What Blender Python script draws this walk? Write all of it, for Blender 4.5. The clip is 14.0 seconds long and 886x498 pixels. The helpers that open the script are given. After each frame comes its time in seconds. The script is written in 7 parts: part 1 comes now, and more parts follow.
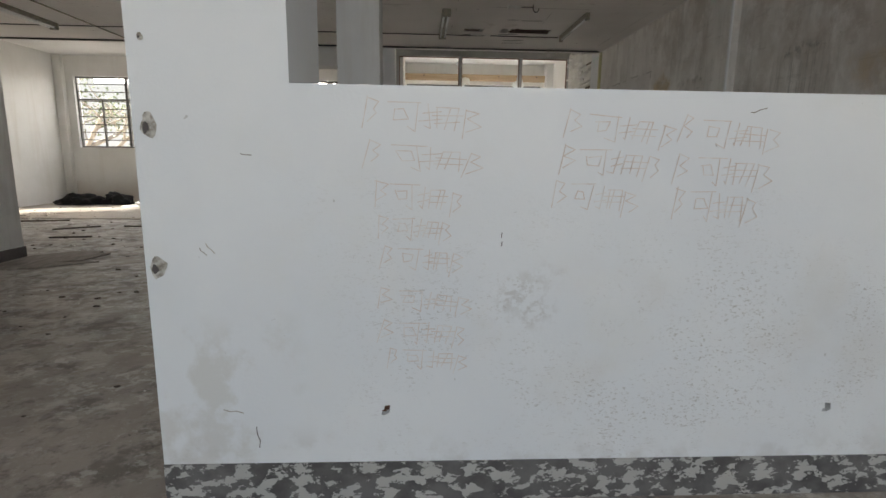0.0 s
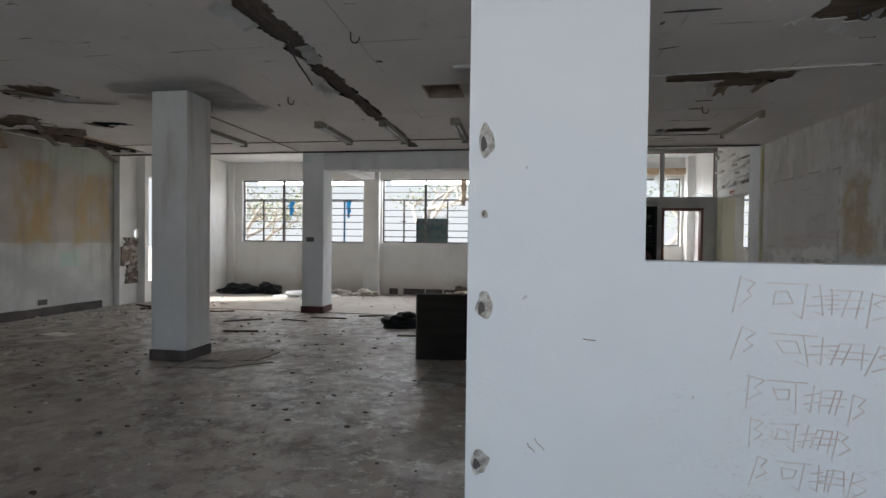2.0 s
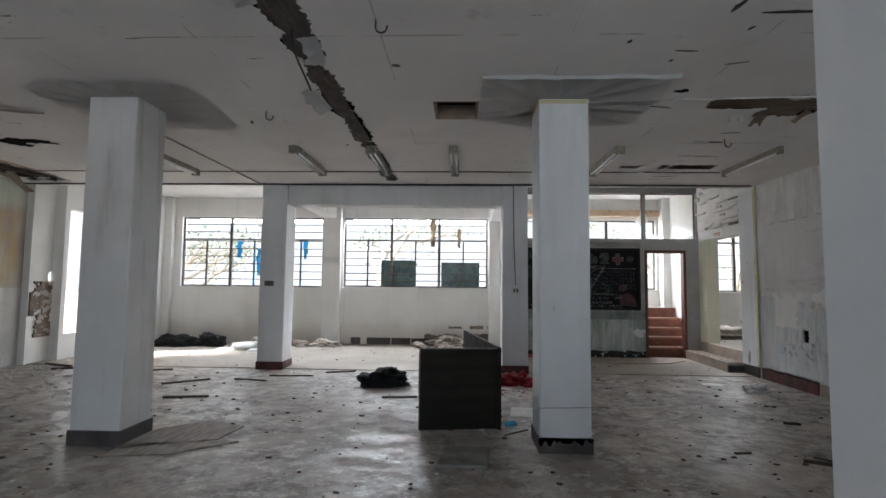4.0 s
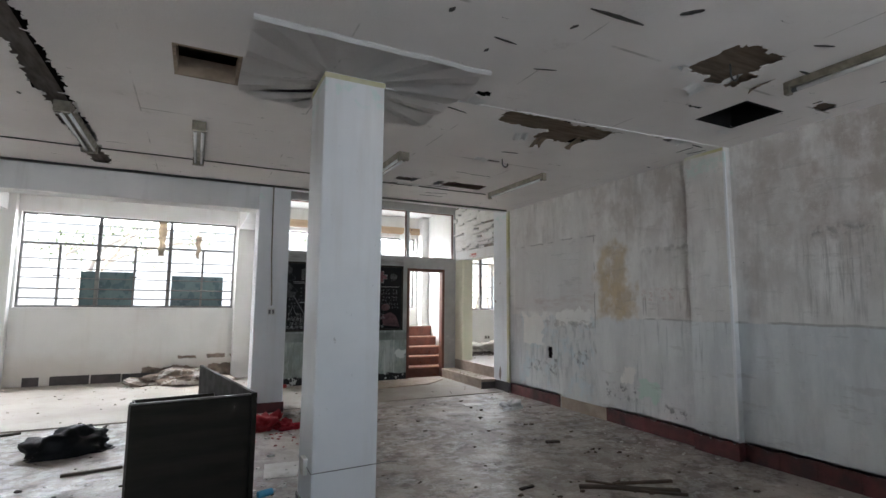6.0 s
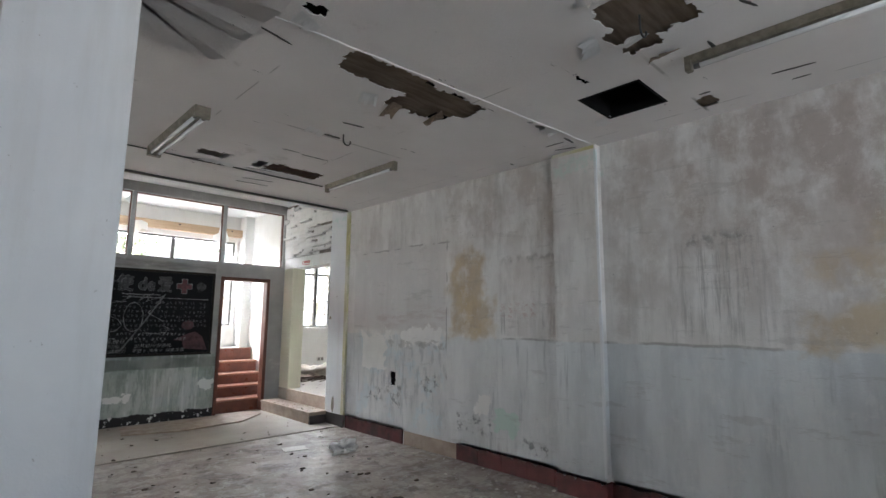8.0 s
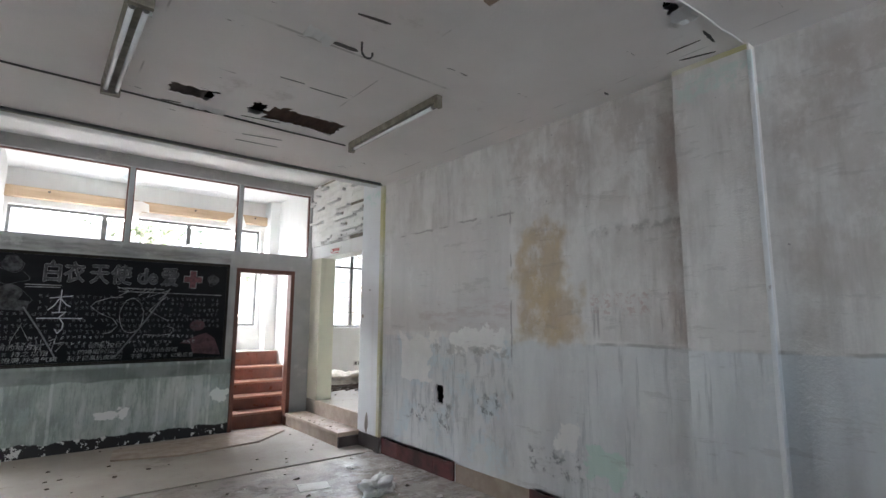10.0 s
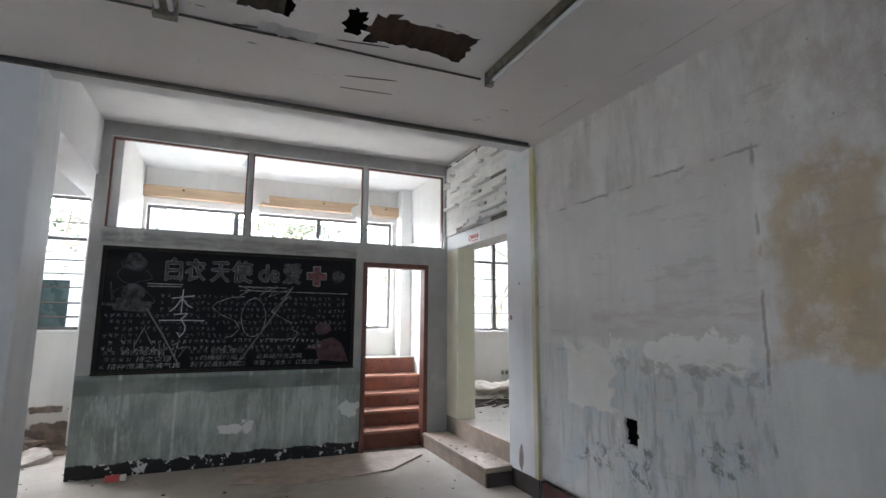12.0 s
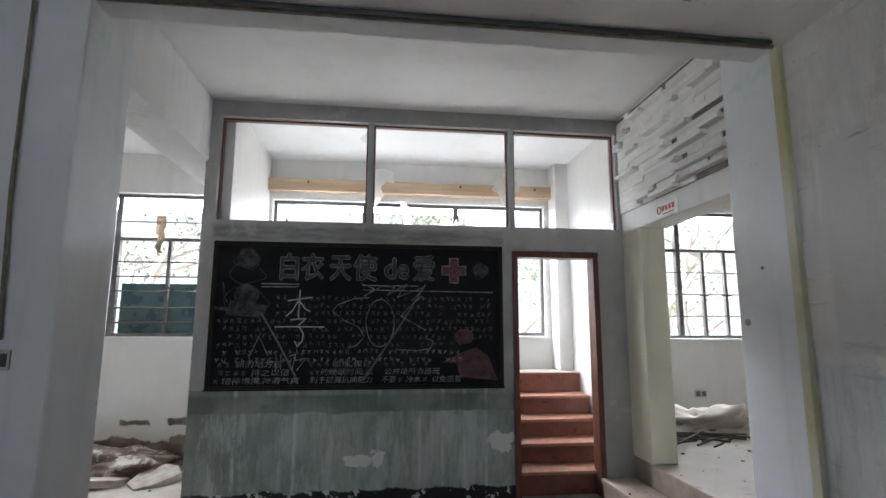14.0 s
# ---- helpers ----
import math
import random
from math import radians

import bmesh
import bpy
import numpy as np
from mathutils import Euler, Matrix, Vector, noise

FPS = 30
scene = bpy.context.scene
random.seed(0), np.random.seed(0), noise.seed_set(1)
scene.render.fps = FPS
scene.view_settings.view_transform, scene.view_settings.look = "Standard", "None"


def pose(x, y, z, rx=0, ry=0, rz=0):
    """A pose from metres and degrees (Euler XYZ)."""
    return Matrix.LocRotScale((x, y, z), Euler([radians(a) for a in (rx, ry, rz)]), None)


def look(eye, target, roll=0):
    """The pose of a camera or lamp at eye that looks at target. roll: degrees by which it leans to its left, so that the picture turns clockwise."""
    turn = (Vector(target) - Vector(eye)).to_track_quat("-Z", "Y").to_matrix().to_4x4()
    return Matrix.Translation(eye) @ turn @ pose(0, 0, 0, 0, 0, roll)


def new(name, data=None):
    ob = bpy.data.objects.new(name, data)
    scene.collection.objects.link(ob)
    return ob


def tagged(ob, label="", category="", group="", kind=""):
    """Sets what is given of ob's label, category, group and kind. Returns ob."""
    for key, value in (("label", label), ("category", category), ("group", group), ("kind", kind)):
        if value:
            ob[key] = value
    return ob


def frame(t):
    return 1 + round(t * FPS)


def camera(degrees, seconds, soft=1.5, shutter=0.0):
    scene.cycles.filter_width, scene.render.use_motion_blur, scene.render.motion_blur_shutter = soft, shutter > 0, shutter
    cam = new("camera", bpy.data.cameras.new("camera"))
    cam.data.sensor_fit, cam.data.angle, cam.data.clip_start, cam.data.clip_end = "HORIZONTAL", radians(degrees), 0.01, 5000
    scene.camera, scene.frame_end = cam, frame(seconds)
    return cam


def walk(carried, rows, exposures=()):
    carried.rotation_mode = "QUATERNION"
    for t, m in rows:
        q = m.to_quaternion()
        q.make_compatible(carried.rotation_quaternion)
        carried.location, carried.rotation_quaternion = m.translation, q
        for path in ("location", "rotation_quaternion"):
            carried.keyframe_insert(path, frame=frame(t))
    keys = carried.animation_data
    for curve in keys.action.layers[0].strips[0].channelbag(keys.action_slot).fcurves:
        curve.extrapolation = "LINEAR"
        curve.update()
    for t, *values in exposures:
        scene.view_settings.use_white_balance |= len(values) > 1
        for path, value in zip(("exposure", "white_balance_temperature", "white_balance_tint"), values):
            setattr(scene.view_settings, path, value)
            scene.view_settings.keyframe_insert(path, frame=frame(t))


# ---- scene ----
cam = camera(82.9, 14.0)
METRES, EYE, TILT, LEAN, TURN = 8.3, 1.11, 0.0, 0.0, -2.7
ROWS = [
    (0.0, 0.0, 0.0, 0.0, 0.14, -10.17, -0.75),
    (0.5, -0.0182, -0.0112, 0.0124, 1.33, -9.13, -0.75),
    (1.0, -0.0351, -0.0112, 0.021, 4.65, -6.5, -0.75),
    (1.5, -0.0568, 0.0035, 0.0265, 8.73, -3.6, -0.71),
    (2.0, -0.0815, 0.0189, 0.0301, 11.78, -0.96, -0.74),
    (4.5, -0.1906, 0.1427, 0.0291, -1.3, 4.93, -0.57),
    (5.0, -0.1916, 0.1757, 0.0307, -9.01, 5.8, -0.52),
    (5.5, -0.1982, 0.205, 0.0318, -15.26, 6.05, -0.52),
    (6.0, -0.1936, 0.2289, 0.0356, -23.45, 6.21, -0.5),
    (6.5, -0.1691, 0.2542, 0.0399, -32.38, 6.63, -0.38),
    (7.0, -0.156, 0.2868, 0.0399, -37.37, 7.44, -0.43),
    (7.5, -0.1392, 0.3181, 0.038, -41.63, 8.17, -0.46),
    (10.0, -0.0159, 0.4909, 0.0367, -36.32, 8.01, -0.29),
    (10.5, 0.0062, 0.5281, 0.0357, -33.48, 8.07, -0.27),
    (11.0, 0.0307, 0.5617, 0.0383, -29.07, 8.05, -0.24),
    (11.5, 0.0424, 0.601, 0.0387, -24.21, 8.08, -0.34),
    (12.0, 0.0529, 0.6392, 0.0369, -20.35, 8.16, -0.32),
    (12.5, 0.0632, 0.6782, 0.0398, -15.67, 8.08, -0.24),
    (13.0, 0.0651, 0.7195, 0.0386, -10.44, 8.24, -0.34),
    (13.5, 0.0698, 0.7572, 0.0372, -8.2, 8.38, -0.25),
    (14.0, 0.0776, 0.7946, 0.0389, -4.07, 8.52, -0.19),
]
walk(cam, [(t, pose(0, 0, EYE, TILT, LEAN, TURN) @ pose(METRES * x, METRES * y, METRES * z, 90 + pitch, roll, yaw)) for t, x, y, z, yaw, pitch, roll in ROWS],
     [(0.0, 1.45, 7100, 10), (1.0, 1.27, 6850, 10), (2.0, 1.35, 6350, 10), (4.5, 1.98, 6200, 10), (7.5, 2.5, 6200, 10), (10.0, 2.6, 6050, 10), (12.0, 2.3, 6000, 10), (13.0, 2.15, 6000, 10), (14.0, 1.95, 6000, 10)])

# ---- light ----
world = bpy.data.worlds.new("world")
scene.world = world
world.use_nodes = True
wn = world.node_tree.nodes
sky = wn.new("ShaderNodeTexSky")
sky.sky_type, sky.sun_disc = "NISHITA", False
sky.sun_elevation, sky.sun_rotation = radians(43), radians(289)
sky.air_density, sky.dust_density, sky.ozone_density = 1.0, 4.0, 1.0
world.node_tree.links.new(sky.outputs[0], wn["Background"].inputs[0])
wn["Background"].inputs[1].default_value = 0.11

sun_data = bpy.data.lights.new("sun", "SUN")
sun_data.energy, sun_data.angle, sun_data.color = 5.0, radians(10), (1.0, 0.985, 0.96)
sun_lamp = new("sun", sun_data)
sun_lamp.matrix_world = look((-20, -7, 20), (0, 0, 0))


def area(name, eye, target, sx, sy, watts, colour=(1, 1, 1)):
    data = bpy.data.lights.new(name, "AREA")
    data.shape, data.size, data.size_y, data.energy, data.color = "RECTANGLE", sx, sy, watts, colour
    ob = new(name, data)
    ob.matrix_world = look(eye, target)
    return ob


COOL, BLUE = (0.94, 0.965, 1.0), (0.76, 0.885, 1.0)
# sky light at the openings of the facade, above the line of sight through the panes
area("window_light_a", (-6.3, 12.95, 3.1), (-6.3, 7.0, 0.6), 3.2, 0.6, 36, COOL)
area("window_light_b", (-2.5, 12.95, 3.1), (-2.5, 6.5, 0.6), 3.2, 0.6, 80, COOL)
area("window_light_c", (1.3, 12.95, 3.25), (1.3, 10.0, 0.6), 3.0, 0.9, 105, COOL)
area("window_light_d", (5.0, 12.95, 3.25), (4.6, 10.0, 0.6), 2.2, 0.9, 80, COOL)
# lamps added for daylight through the unseen front, behind the walker
area("front_light_a", (-2.6, -3.4, 1.7), (-2.6, 3.0, 1.4), 2.2, 2.0, 13, BLUE)
area("front_light_b", (1.2, -3.4, 1.7), (1.0, 3.0, 1.4), 3.4, 2.2, 15.5, BLUE)

# ---- materials ----
class Nodes:
    """A node material, its tree and a few short ways to add nodes."""

    def __init__(self, name, rough=0.8, metal=0.0):
        self.mat = bpy.data.materials.new(name)
        self.mat.use_nodes = True
        self.tree = self.mat.node_tree
        self.bsdf = self.tree.nodes["Principled BSDF"]
        self.bsdf.inputs["Roughness"].default_value = rough
        self.bsdf.inputs["Metallic"].default_value = metal
        self.geo = self.tree.nodes.new("ShaderNodeNewGeometry")
        self.pos = self.geo.outputs["Position"]

    def put(self, kind, **values):
        node = self.tree.nodes.new(kind)
        for key, value in values.items():
            node.inputs[key].default_value = value
        return node

    def link(self, a, b):
        self.tree.links.new(a, b)

    def set(self, socket, value):
        if hasattr(value, "is_linked"):
            self.link(value, socket)
        else:
            socket.default_value = value

    def math(self, op, a, b=0.0, c=0.0):
        node = self.tree.nodes.new("ShaderNodeMath")
        node.operation = op
        for socket, value in zip(node.inputs, (a, b, c)):
            self.set(socket, value)
        return node.outputs[0]

    def xyz(self):
        node = self.tree.nodes.new("ShaderNodeSeparateXYZ")
        self.link(self.pos, node.inputs[0])
        return node.outputs

    def noise(self, scale, detail=5, stretch=(1, 1, 1), rough=0.6, offset=0.0, vector=None):
        way = self.tree.nodes.new("ShaderNodeVectorMath")
        way.operation = "MULTIPLY_ADD"
        self.link(vector or self.pos, way.inputs[0])
        way.inputs[1].default_value = stretch
        way.inputs[2].default_value = (offset, offset * 1.7, offset * 0.6)
        node = self.put("ShaderNodeTexNoise", Scale=scale, Detail=detail, Roughness=rough)
        self.link(way.outputs[0], node.inputs["Vector"])
        return node.outputs["Fac"]

    def ramp(self, value, lo, hi, a=0.0, b=1.0):
        node = self.tree.nodes.new("ShaderNodeMapRange")
        node.interpolation_type = "SMOOTHSTEP"
        self.set(node.inputs["Value"], value)
        for key, v in (("From Min", lo), ("From Max", hi), ("To Min", a), ("To Max", b)):
            node.inputs[key].default_value = v
        return node.outputs[0]

    def mix(self, fac, a, b, mode="MIX"):
        node = self.tree.nodes.new("ShaderNodeMix")
        node.data_type, node.blend_type = "RGBA", mode
        self.set(node.inputs[0], fac)
        for socket, value in ((node.inputs[6], a), (node.inputs[7], b)):
            self.set(socket, (*value, 1.0) if isinstance(value, tuple) and len(value) == 3 else value)
        return node.outputs[2]

    def patch(self, u, v, u0, u1, v0, v1, wobble=0.1, scale=3.0, soft=0.05, offset=0.0):
        """1 inside a rectangle with a wavering edge."""
        ds = [self.math("SUBTRACT", u, u0), self.math("SUBTRACT", u1, u), self.math("SUBTRACT", v, v0), self.math("SUBTRACT", v1, v)]
        d = self.math("MINIMUM", self.math("MINIMUM", ds[0], ds[1]), self.math("MINIMUM", ds[2], ds[3]))
        n = self.math("MULTIPLY_ADD", self.noise(scale, 6, offset=offset), 2 * wobble, -wobble)
        return self.ramp(self.math("ADD", d, n), -soft, soft)

    def done(self, colour, bump=None, strength=0.3, distance=0.01, rough=None):
        self.set(self.bsdf.inputs["Base Color"], (*colour, 1.0) if isinstance(colour, tuple) else colour)
        if rough is not None:
            self.link(rough, self.bsdf.inputs["Roughness"])
        if bump is not None:
            node = self.put("ShaderNodeBump", Strength=strength, Distance=distance)
            self.link(bump, node.inputs["Height"])
            self.link(node.outputs[0], self.bsdf.inputs["Normal"])
        return self.mat


def plain(name, a, b, scale=6.0, rough=0.7, metal=0.0, bump=0.15, grain=60.0, stretch=(1, 1, 1), spread=0.0):
    """Two colours mixed by a cloudy noise, with a fine grain."""
    n = Nodes(name, rough, metal)
    colour = n.mix(n.ramp(n.noise(scale, 6, stretch), 0.3, 0.7), a, b)
    if spread:
        info = n.tree.nodes.new("ShaderNodeObjectInfo")
        colour = n.mix(1.0, colour, n.mix(info.outputs["Random"], (1 - spread,) * 3, (1 + spread,) * 3), "MULTIPLY")
    fine = n.noise(grain, 3, stretch)
    return n.done(colour, fine, bump, 0.004, n.ramp(n.noise(scale * 2, 3), 0.2, 0.8, max(0.02, rough - 0.12), min(1, rough + 0.1)))


def old_paint(name, light, dark, streak, dirt=0.5, specks=0.3, rough=0.75, low=None, low_z=1.25, head=False):
    """Old wall paint: cloudy, with runs of dirt down the wall, specks and a fine roller grain; low: another coat under low_z."""
    n = Nodes(name, rough)
    x, y, z = n.xyz()
    colour = n.mix(n.ramp(n.noise(1.1, 7), 0.32, 0.68), light, dark)
    if low:
        edge = n.math("MULTIPLY_ADD", n.noise(2.5, 5), 0.1, z)
        under = n.ramp(edge, low_z + 0.04, low_z + 0.06, 1.0, 0.0)
        colour = n.mix(n.math("MULTIPLY", under, 0.8), colour, n.mix(n.ramp(n.noise(1.7, 6, offset=3), 0.3, 0.7), low, dark))
    runs = n.ramp(n.noise(1.0, 7, (5, 5, 0.45), offset=5), 0.5, 0.75)
    colour = n.mix(n.math("MULTIPLY", runs, dirt), colour, streak)
    blots = n.ramp(n.noise(3.5, 8, rough=0.7, offset=9), 0.6, 0.75)
    colour = n.mix(n.math("MULTIPLY", blots, dirt * 0.6), colour, streak)
    dots = n.ramp(n.noise(38, 2, offset=2), 0.74, 0.78)
    colour = n.mix(n.math("MULTIPLY", dots, specks), colour, (0.16, 0.14, 0.12))
    if head:
        smear = n.math("MULTIPLY", n.math("MULTIPLY", n.ramp(z, 2.70, 2.80), n.ramp(z, 2.86, 2.92, 1.0, 0.0)), n.ramp(n.noise(7, 6, offset=6), 0.5, 0.58))
        colour = n.mix(n.math("MULTIPLY", smear, 0.55), colour, (0.56, 0.70, 0.66))
        nick = n.ramp(n.noise(1.0, 5, (9, 9, 6), rough=0.75, offset=13), 0.685, 0.70)
        colour = n.mix(n.math("MULTIPLY", nick, 0.6), colour, (0.36, 0.34, 0.33))
    relief = n.math("MULTIPLY_ADD", n.noise(5, 6), 1.5, n.noise(90, 3))
    return n.done(colour, relief, 0.25, 0.006)


WHITE_COLUMN = old_paint("column_paint", (0.78, 0.79, 0.80), (0.70, 0.71, 0.73), (0.52, 0.49, 0.45), 0.35, 0.25, head=True)
# greyer column paint: brown stains, plus the left column's shade in the colour
STAINED_SHADED_COLUMN = old_paint("stained_shaded_column_paint", (0.70, 0.69, 0.68), (0.60, 0.585, 0.57), (0.34, 0.28, 0.235), 0.65, 0.35)
BEAM_PAINT = old_paint("beam_paint", (0.78, 0.78, 0.78), (0.70, 0.70, 0.70), (0.42, 0.40, 0.37), 0.35, 0.2)
WHITE_WALL = old_paint("white_wall_paint", (0.80, 0.79, 0.77), (0.72, 0.71, 0.68), (0.55, 0.50, 0.43), 0.3, 0.15)
BACK_CEILING = old_paint("slab_paint", (0.82, 0.815, 0.81), (0.76, 0.755, 0.75), (0.5, 0.47, 0.43), 0.15, 0.1)
BLOCK_WALL = old_paint("stairwell_wall_paint", (0.40, 0.41, 0.41), (0.33, 0.34, 0.34), (0.24, 0.24, 0.23), 0.5, 0.2)
YELLOW = old_paint("yellowed_paint", (0.74, 0.72, 0.58), (0.68, 0.66, 0.53), (0.42, 0.40, 0.31), 0.4, 0.3)
YELLOW_EDGE = plain("yellow_tape", (0.52, 0.48, 0.24), (0.62, 0.61, 0.54), 2.2, 0.7)
DARK_BASE = plain("dark_skirting", (0.055, 0.045, 0.042), (0.10, 0.085, 0.08), 5, 0.6)
RED_BASE = plain("red_skirting", (0.15, 0.036, 0.036), (0.055, 0.026, 0.026), 5, 0.55, spread=0.2)
STEEL = plain("window_steel", (0.13, 0.13, 0.13), (0.22, 0.21, 0.19), 12, 0.5, 0.4)
BAR = plain("bar_steel", (0.10, 0.10, 0.10), (0.17, 0.15, 0.13), 20, 0.55, 0.5)
TIN = plain("lamp_steel", (0.30, 0.275, 0.22), (0.18, 0.16, 0.125), 14, 0.4, 0.5)
TUBE = plain("tube_glass", (0.88, 0.89, 0.89), (0.82, 0.83, 0.83), 8, 0.12)
BLACK_CABLE = plain("black_cable", (0.03, 0.03, 0.03), (0.06, 0.055, 0.05), 10, 0.5)
CARDBOARD = plain("ceiling_board_back", (0.40, 0.315, 0.235), (0.23, 0.175, 0.13), 4, 0.85, stretch=(1, 6, 1))
# two near-black colours that hold the shade behind holes and in hatches
VOID_SHADE = plain("void_shade", (0.022, 0.02, 0.018), (0.035, 0.03, 0.027), 4, 0.95)
SHAFT_SHADE = plain("shaft_shade", (0.005, 0.005, 0.005), (0.009, 0.008, 0.008), 5, 0.95)
BROWN_BOARD = plain("dark_brown_board", (0.17, 0.105, 0.075), (0.10, 0.065, 0.05), 6, 0.8, stretch=(4, 1, 1))
STRIP_BOARD = plain("grey_board_back", (0.30, 0.26, 0.23), (0.18, 0.15, 0.13), 5, 0.85, stretch=(5, 1, 1))
TAN_RAG = plain("tan_rag", (0.38, 0.32, 0.25), (0.24, 0.2, 0.16), 6, 0.85)
PAPER = plain("paper", (0.75, 0.74, 0.70), (0.62, 0.60, 0.55), 8, 0.8, spread=0.15)
CEIL_PAPER = plain("ceiling_lining", (0.86, 0.855, 0.845), (0.80, 0.795, 0.785), 2, 0.8)
BROWN_TILE = plain("brown_stair_tile", (0.19, 0.062, 0.035), (0.13, 0.042, 0.026), 7, 0.35, spread=0.12)
NOSING = plain("stair_nosing", (0.34, 0.17, 0.11), (0.27, 0.12, 0.075), 9, 0.4)
DOOR_WOOD = plain("door_frame_wood", (0.16, 0.055, 0.033), (0.10, 0.036, 0.024), 5, 0.42, stretch=(6, 6, 0.6))
STEP_STONE = plain("step_terrazzo", (0.42, 0.34, 0.27), (0.32, 0.25, 0.20), 6, 0.6)
PLANK_WOOD = plain("raw_plank", (0.58, 0.43, 0.29), (0.45, 0.32, 0.2), 3, 0.7, stretch=(0.4, 6, 6))
SLATE_STRIP = plain("white_stone_strip", (0.80, 0.79, 0.765), (0.70, 0.685, 0.65), 5, 0.8, spread=0.06)
SLATE_BACK = plain("shaded_tile_adhesive", (0.13, 0.105, 0.085), (0.25, 0.215, 0.175), 7, 0.9)
DESK = plain("dark_desk_laminate", (0.016, 0.0135, 0.010), (0.026, 0.022, 0.016), 3, 0.62, stretch=(0.5, 0.5, 4))
DESK_EDGE = plain("desk_edge_board", (0.10, 0.085, 0.07), (0.06, 0.05, 0.04), 8, 0.6)
BLACK_BAG = plain("black_cloth", (0.008, 0.008, 0.008), (0.016, 0.016, 0.016), 9, 0.6, bump=0.4)
for dull in (DESK, BLACK_BAG, SHAFT_SHADE, VOID_SHADE):
    dull.node_tree.nodes["Principled BSDF"].inputs["Specular IOR Level"].default_value = 0.15
RED_CLOTH = plain("red_cloth", (0.33, 0.012, 0.022), (0.22, 0.01, 0.015), 9, 0.8, bump=0.4)
WHITE_PLASTIC = plain("white_plastic", (0.72, 0.72, 0.72), (0.6, 0.6, 0.58), 8, 0.4)
DUST_SHEET = plain("dusty_sheet", (0.62, 0.57, 0.5), (0.48, 0.42, 0.36), 6, 0.85)
RUBBLE = plain("rubble", (0.40, 0.36, 0.32), (0.26, 0.22, 0.19), 9, 0.9, spread=0.3)
STICK = plain("splintered_wood", (0.05, 0.037, 0.028), (0.11, 0.082, 0.06), 9, 0.85, spread=0.3)
DARK_TILE = plain("dusty_floor_tile", (0.10, 0.095, 0.088), (0.34, 0.325, 0.30), 4.5, 0.7)
CHALK = plain("white_chalk", (0.56, 0.57, 0.57), (0.36, 0.37, 0.37), 30, 0.95)
FAINT_CHALK = plain("faint_chalk", (0.17, 0.175, 0.175), (0.11, 0.115, 0.115), 30, 0.95)
PINK_CHALK = plain("pink_chalk", (0.20, 0.085, 0.09), (0.09, 0.042, 0.046), 25, 0.95)
CRAYON = plain("brown_crayon", (0.64, 0.54, 0.49), (0.74, 0.715, 0.70), 25, 0.9)
RED_INK = plain("red_ink", (0.5, 0.08, 0.07), (0.4, 0.06, 0.05), 20, 0.7)
SOCKET = plain("socket_plastic", (0.62, 0.61, 0.57), (0.5, 0.49, 0.45), 10, 0.45)
SWITCH_DARK = plain("switch_dark", (0.06, 0.055, 0.05), (0.1, 0.09, 0.08), 12, 0.5)
TEAL_BOARD = plain("teal_sheet", (0.06, 0.10, 0.105), (0.11, 0.175, 0.18), 2, 0.3)
BLUE_STEEL = plain("blue_window_steel", (0.10, 0.30, 0.50), (0.06, 0.18, 0.32), 9, 0.5)
BLUE_RAG = plain("blue_plastic_rag", (0.1, 0.42, 0.62), (0.06, 0.3, 0.52), 6, 0.6)
BARK = plain("bark", (0.42, 0.37, 0.31), (0.52, 0.47, 0.41), 7, 0.9, stretch=(1, 1, 0.3), bump=0.6)
LEAF = plain("leaf", (0.12, 0.16, 0.07), (0.2, 0.23, 0.12), 3, 0.5)
GROUND = plain("yard_ground", (0.40, 0.37, 0.33), (0.32, 0.30, 0.26), 1.5, 0.95)
HOUSE = plain("house_render", (0.6, 0.57, 0.5), (0.5, 0.47, 0.42), 1, 0.85)


def glass(name, tint=(1, 1, 1), rough=0.02):
    n = Nodes(name, rough)
    n.bsdf.inputs["Transmission Weight"].default_value = 1.0
    n.bsdf.inputs["IOR"].default_value = 1.1
    return n.done(tint)


MILKY = glass("dusty_shard", (0.93, 0.97, 0.98), 0.55)
PANE = glass("dusty_glass", (0.95, 0.97, 0.97))


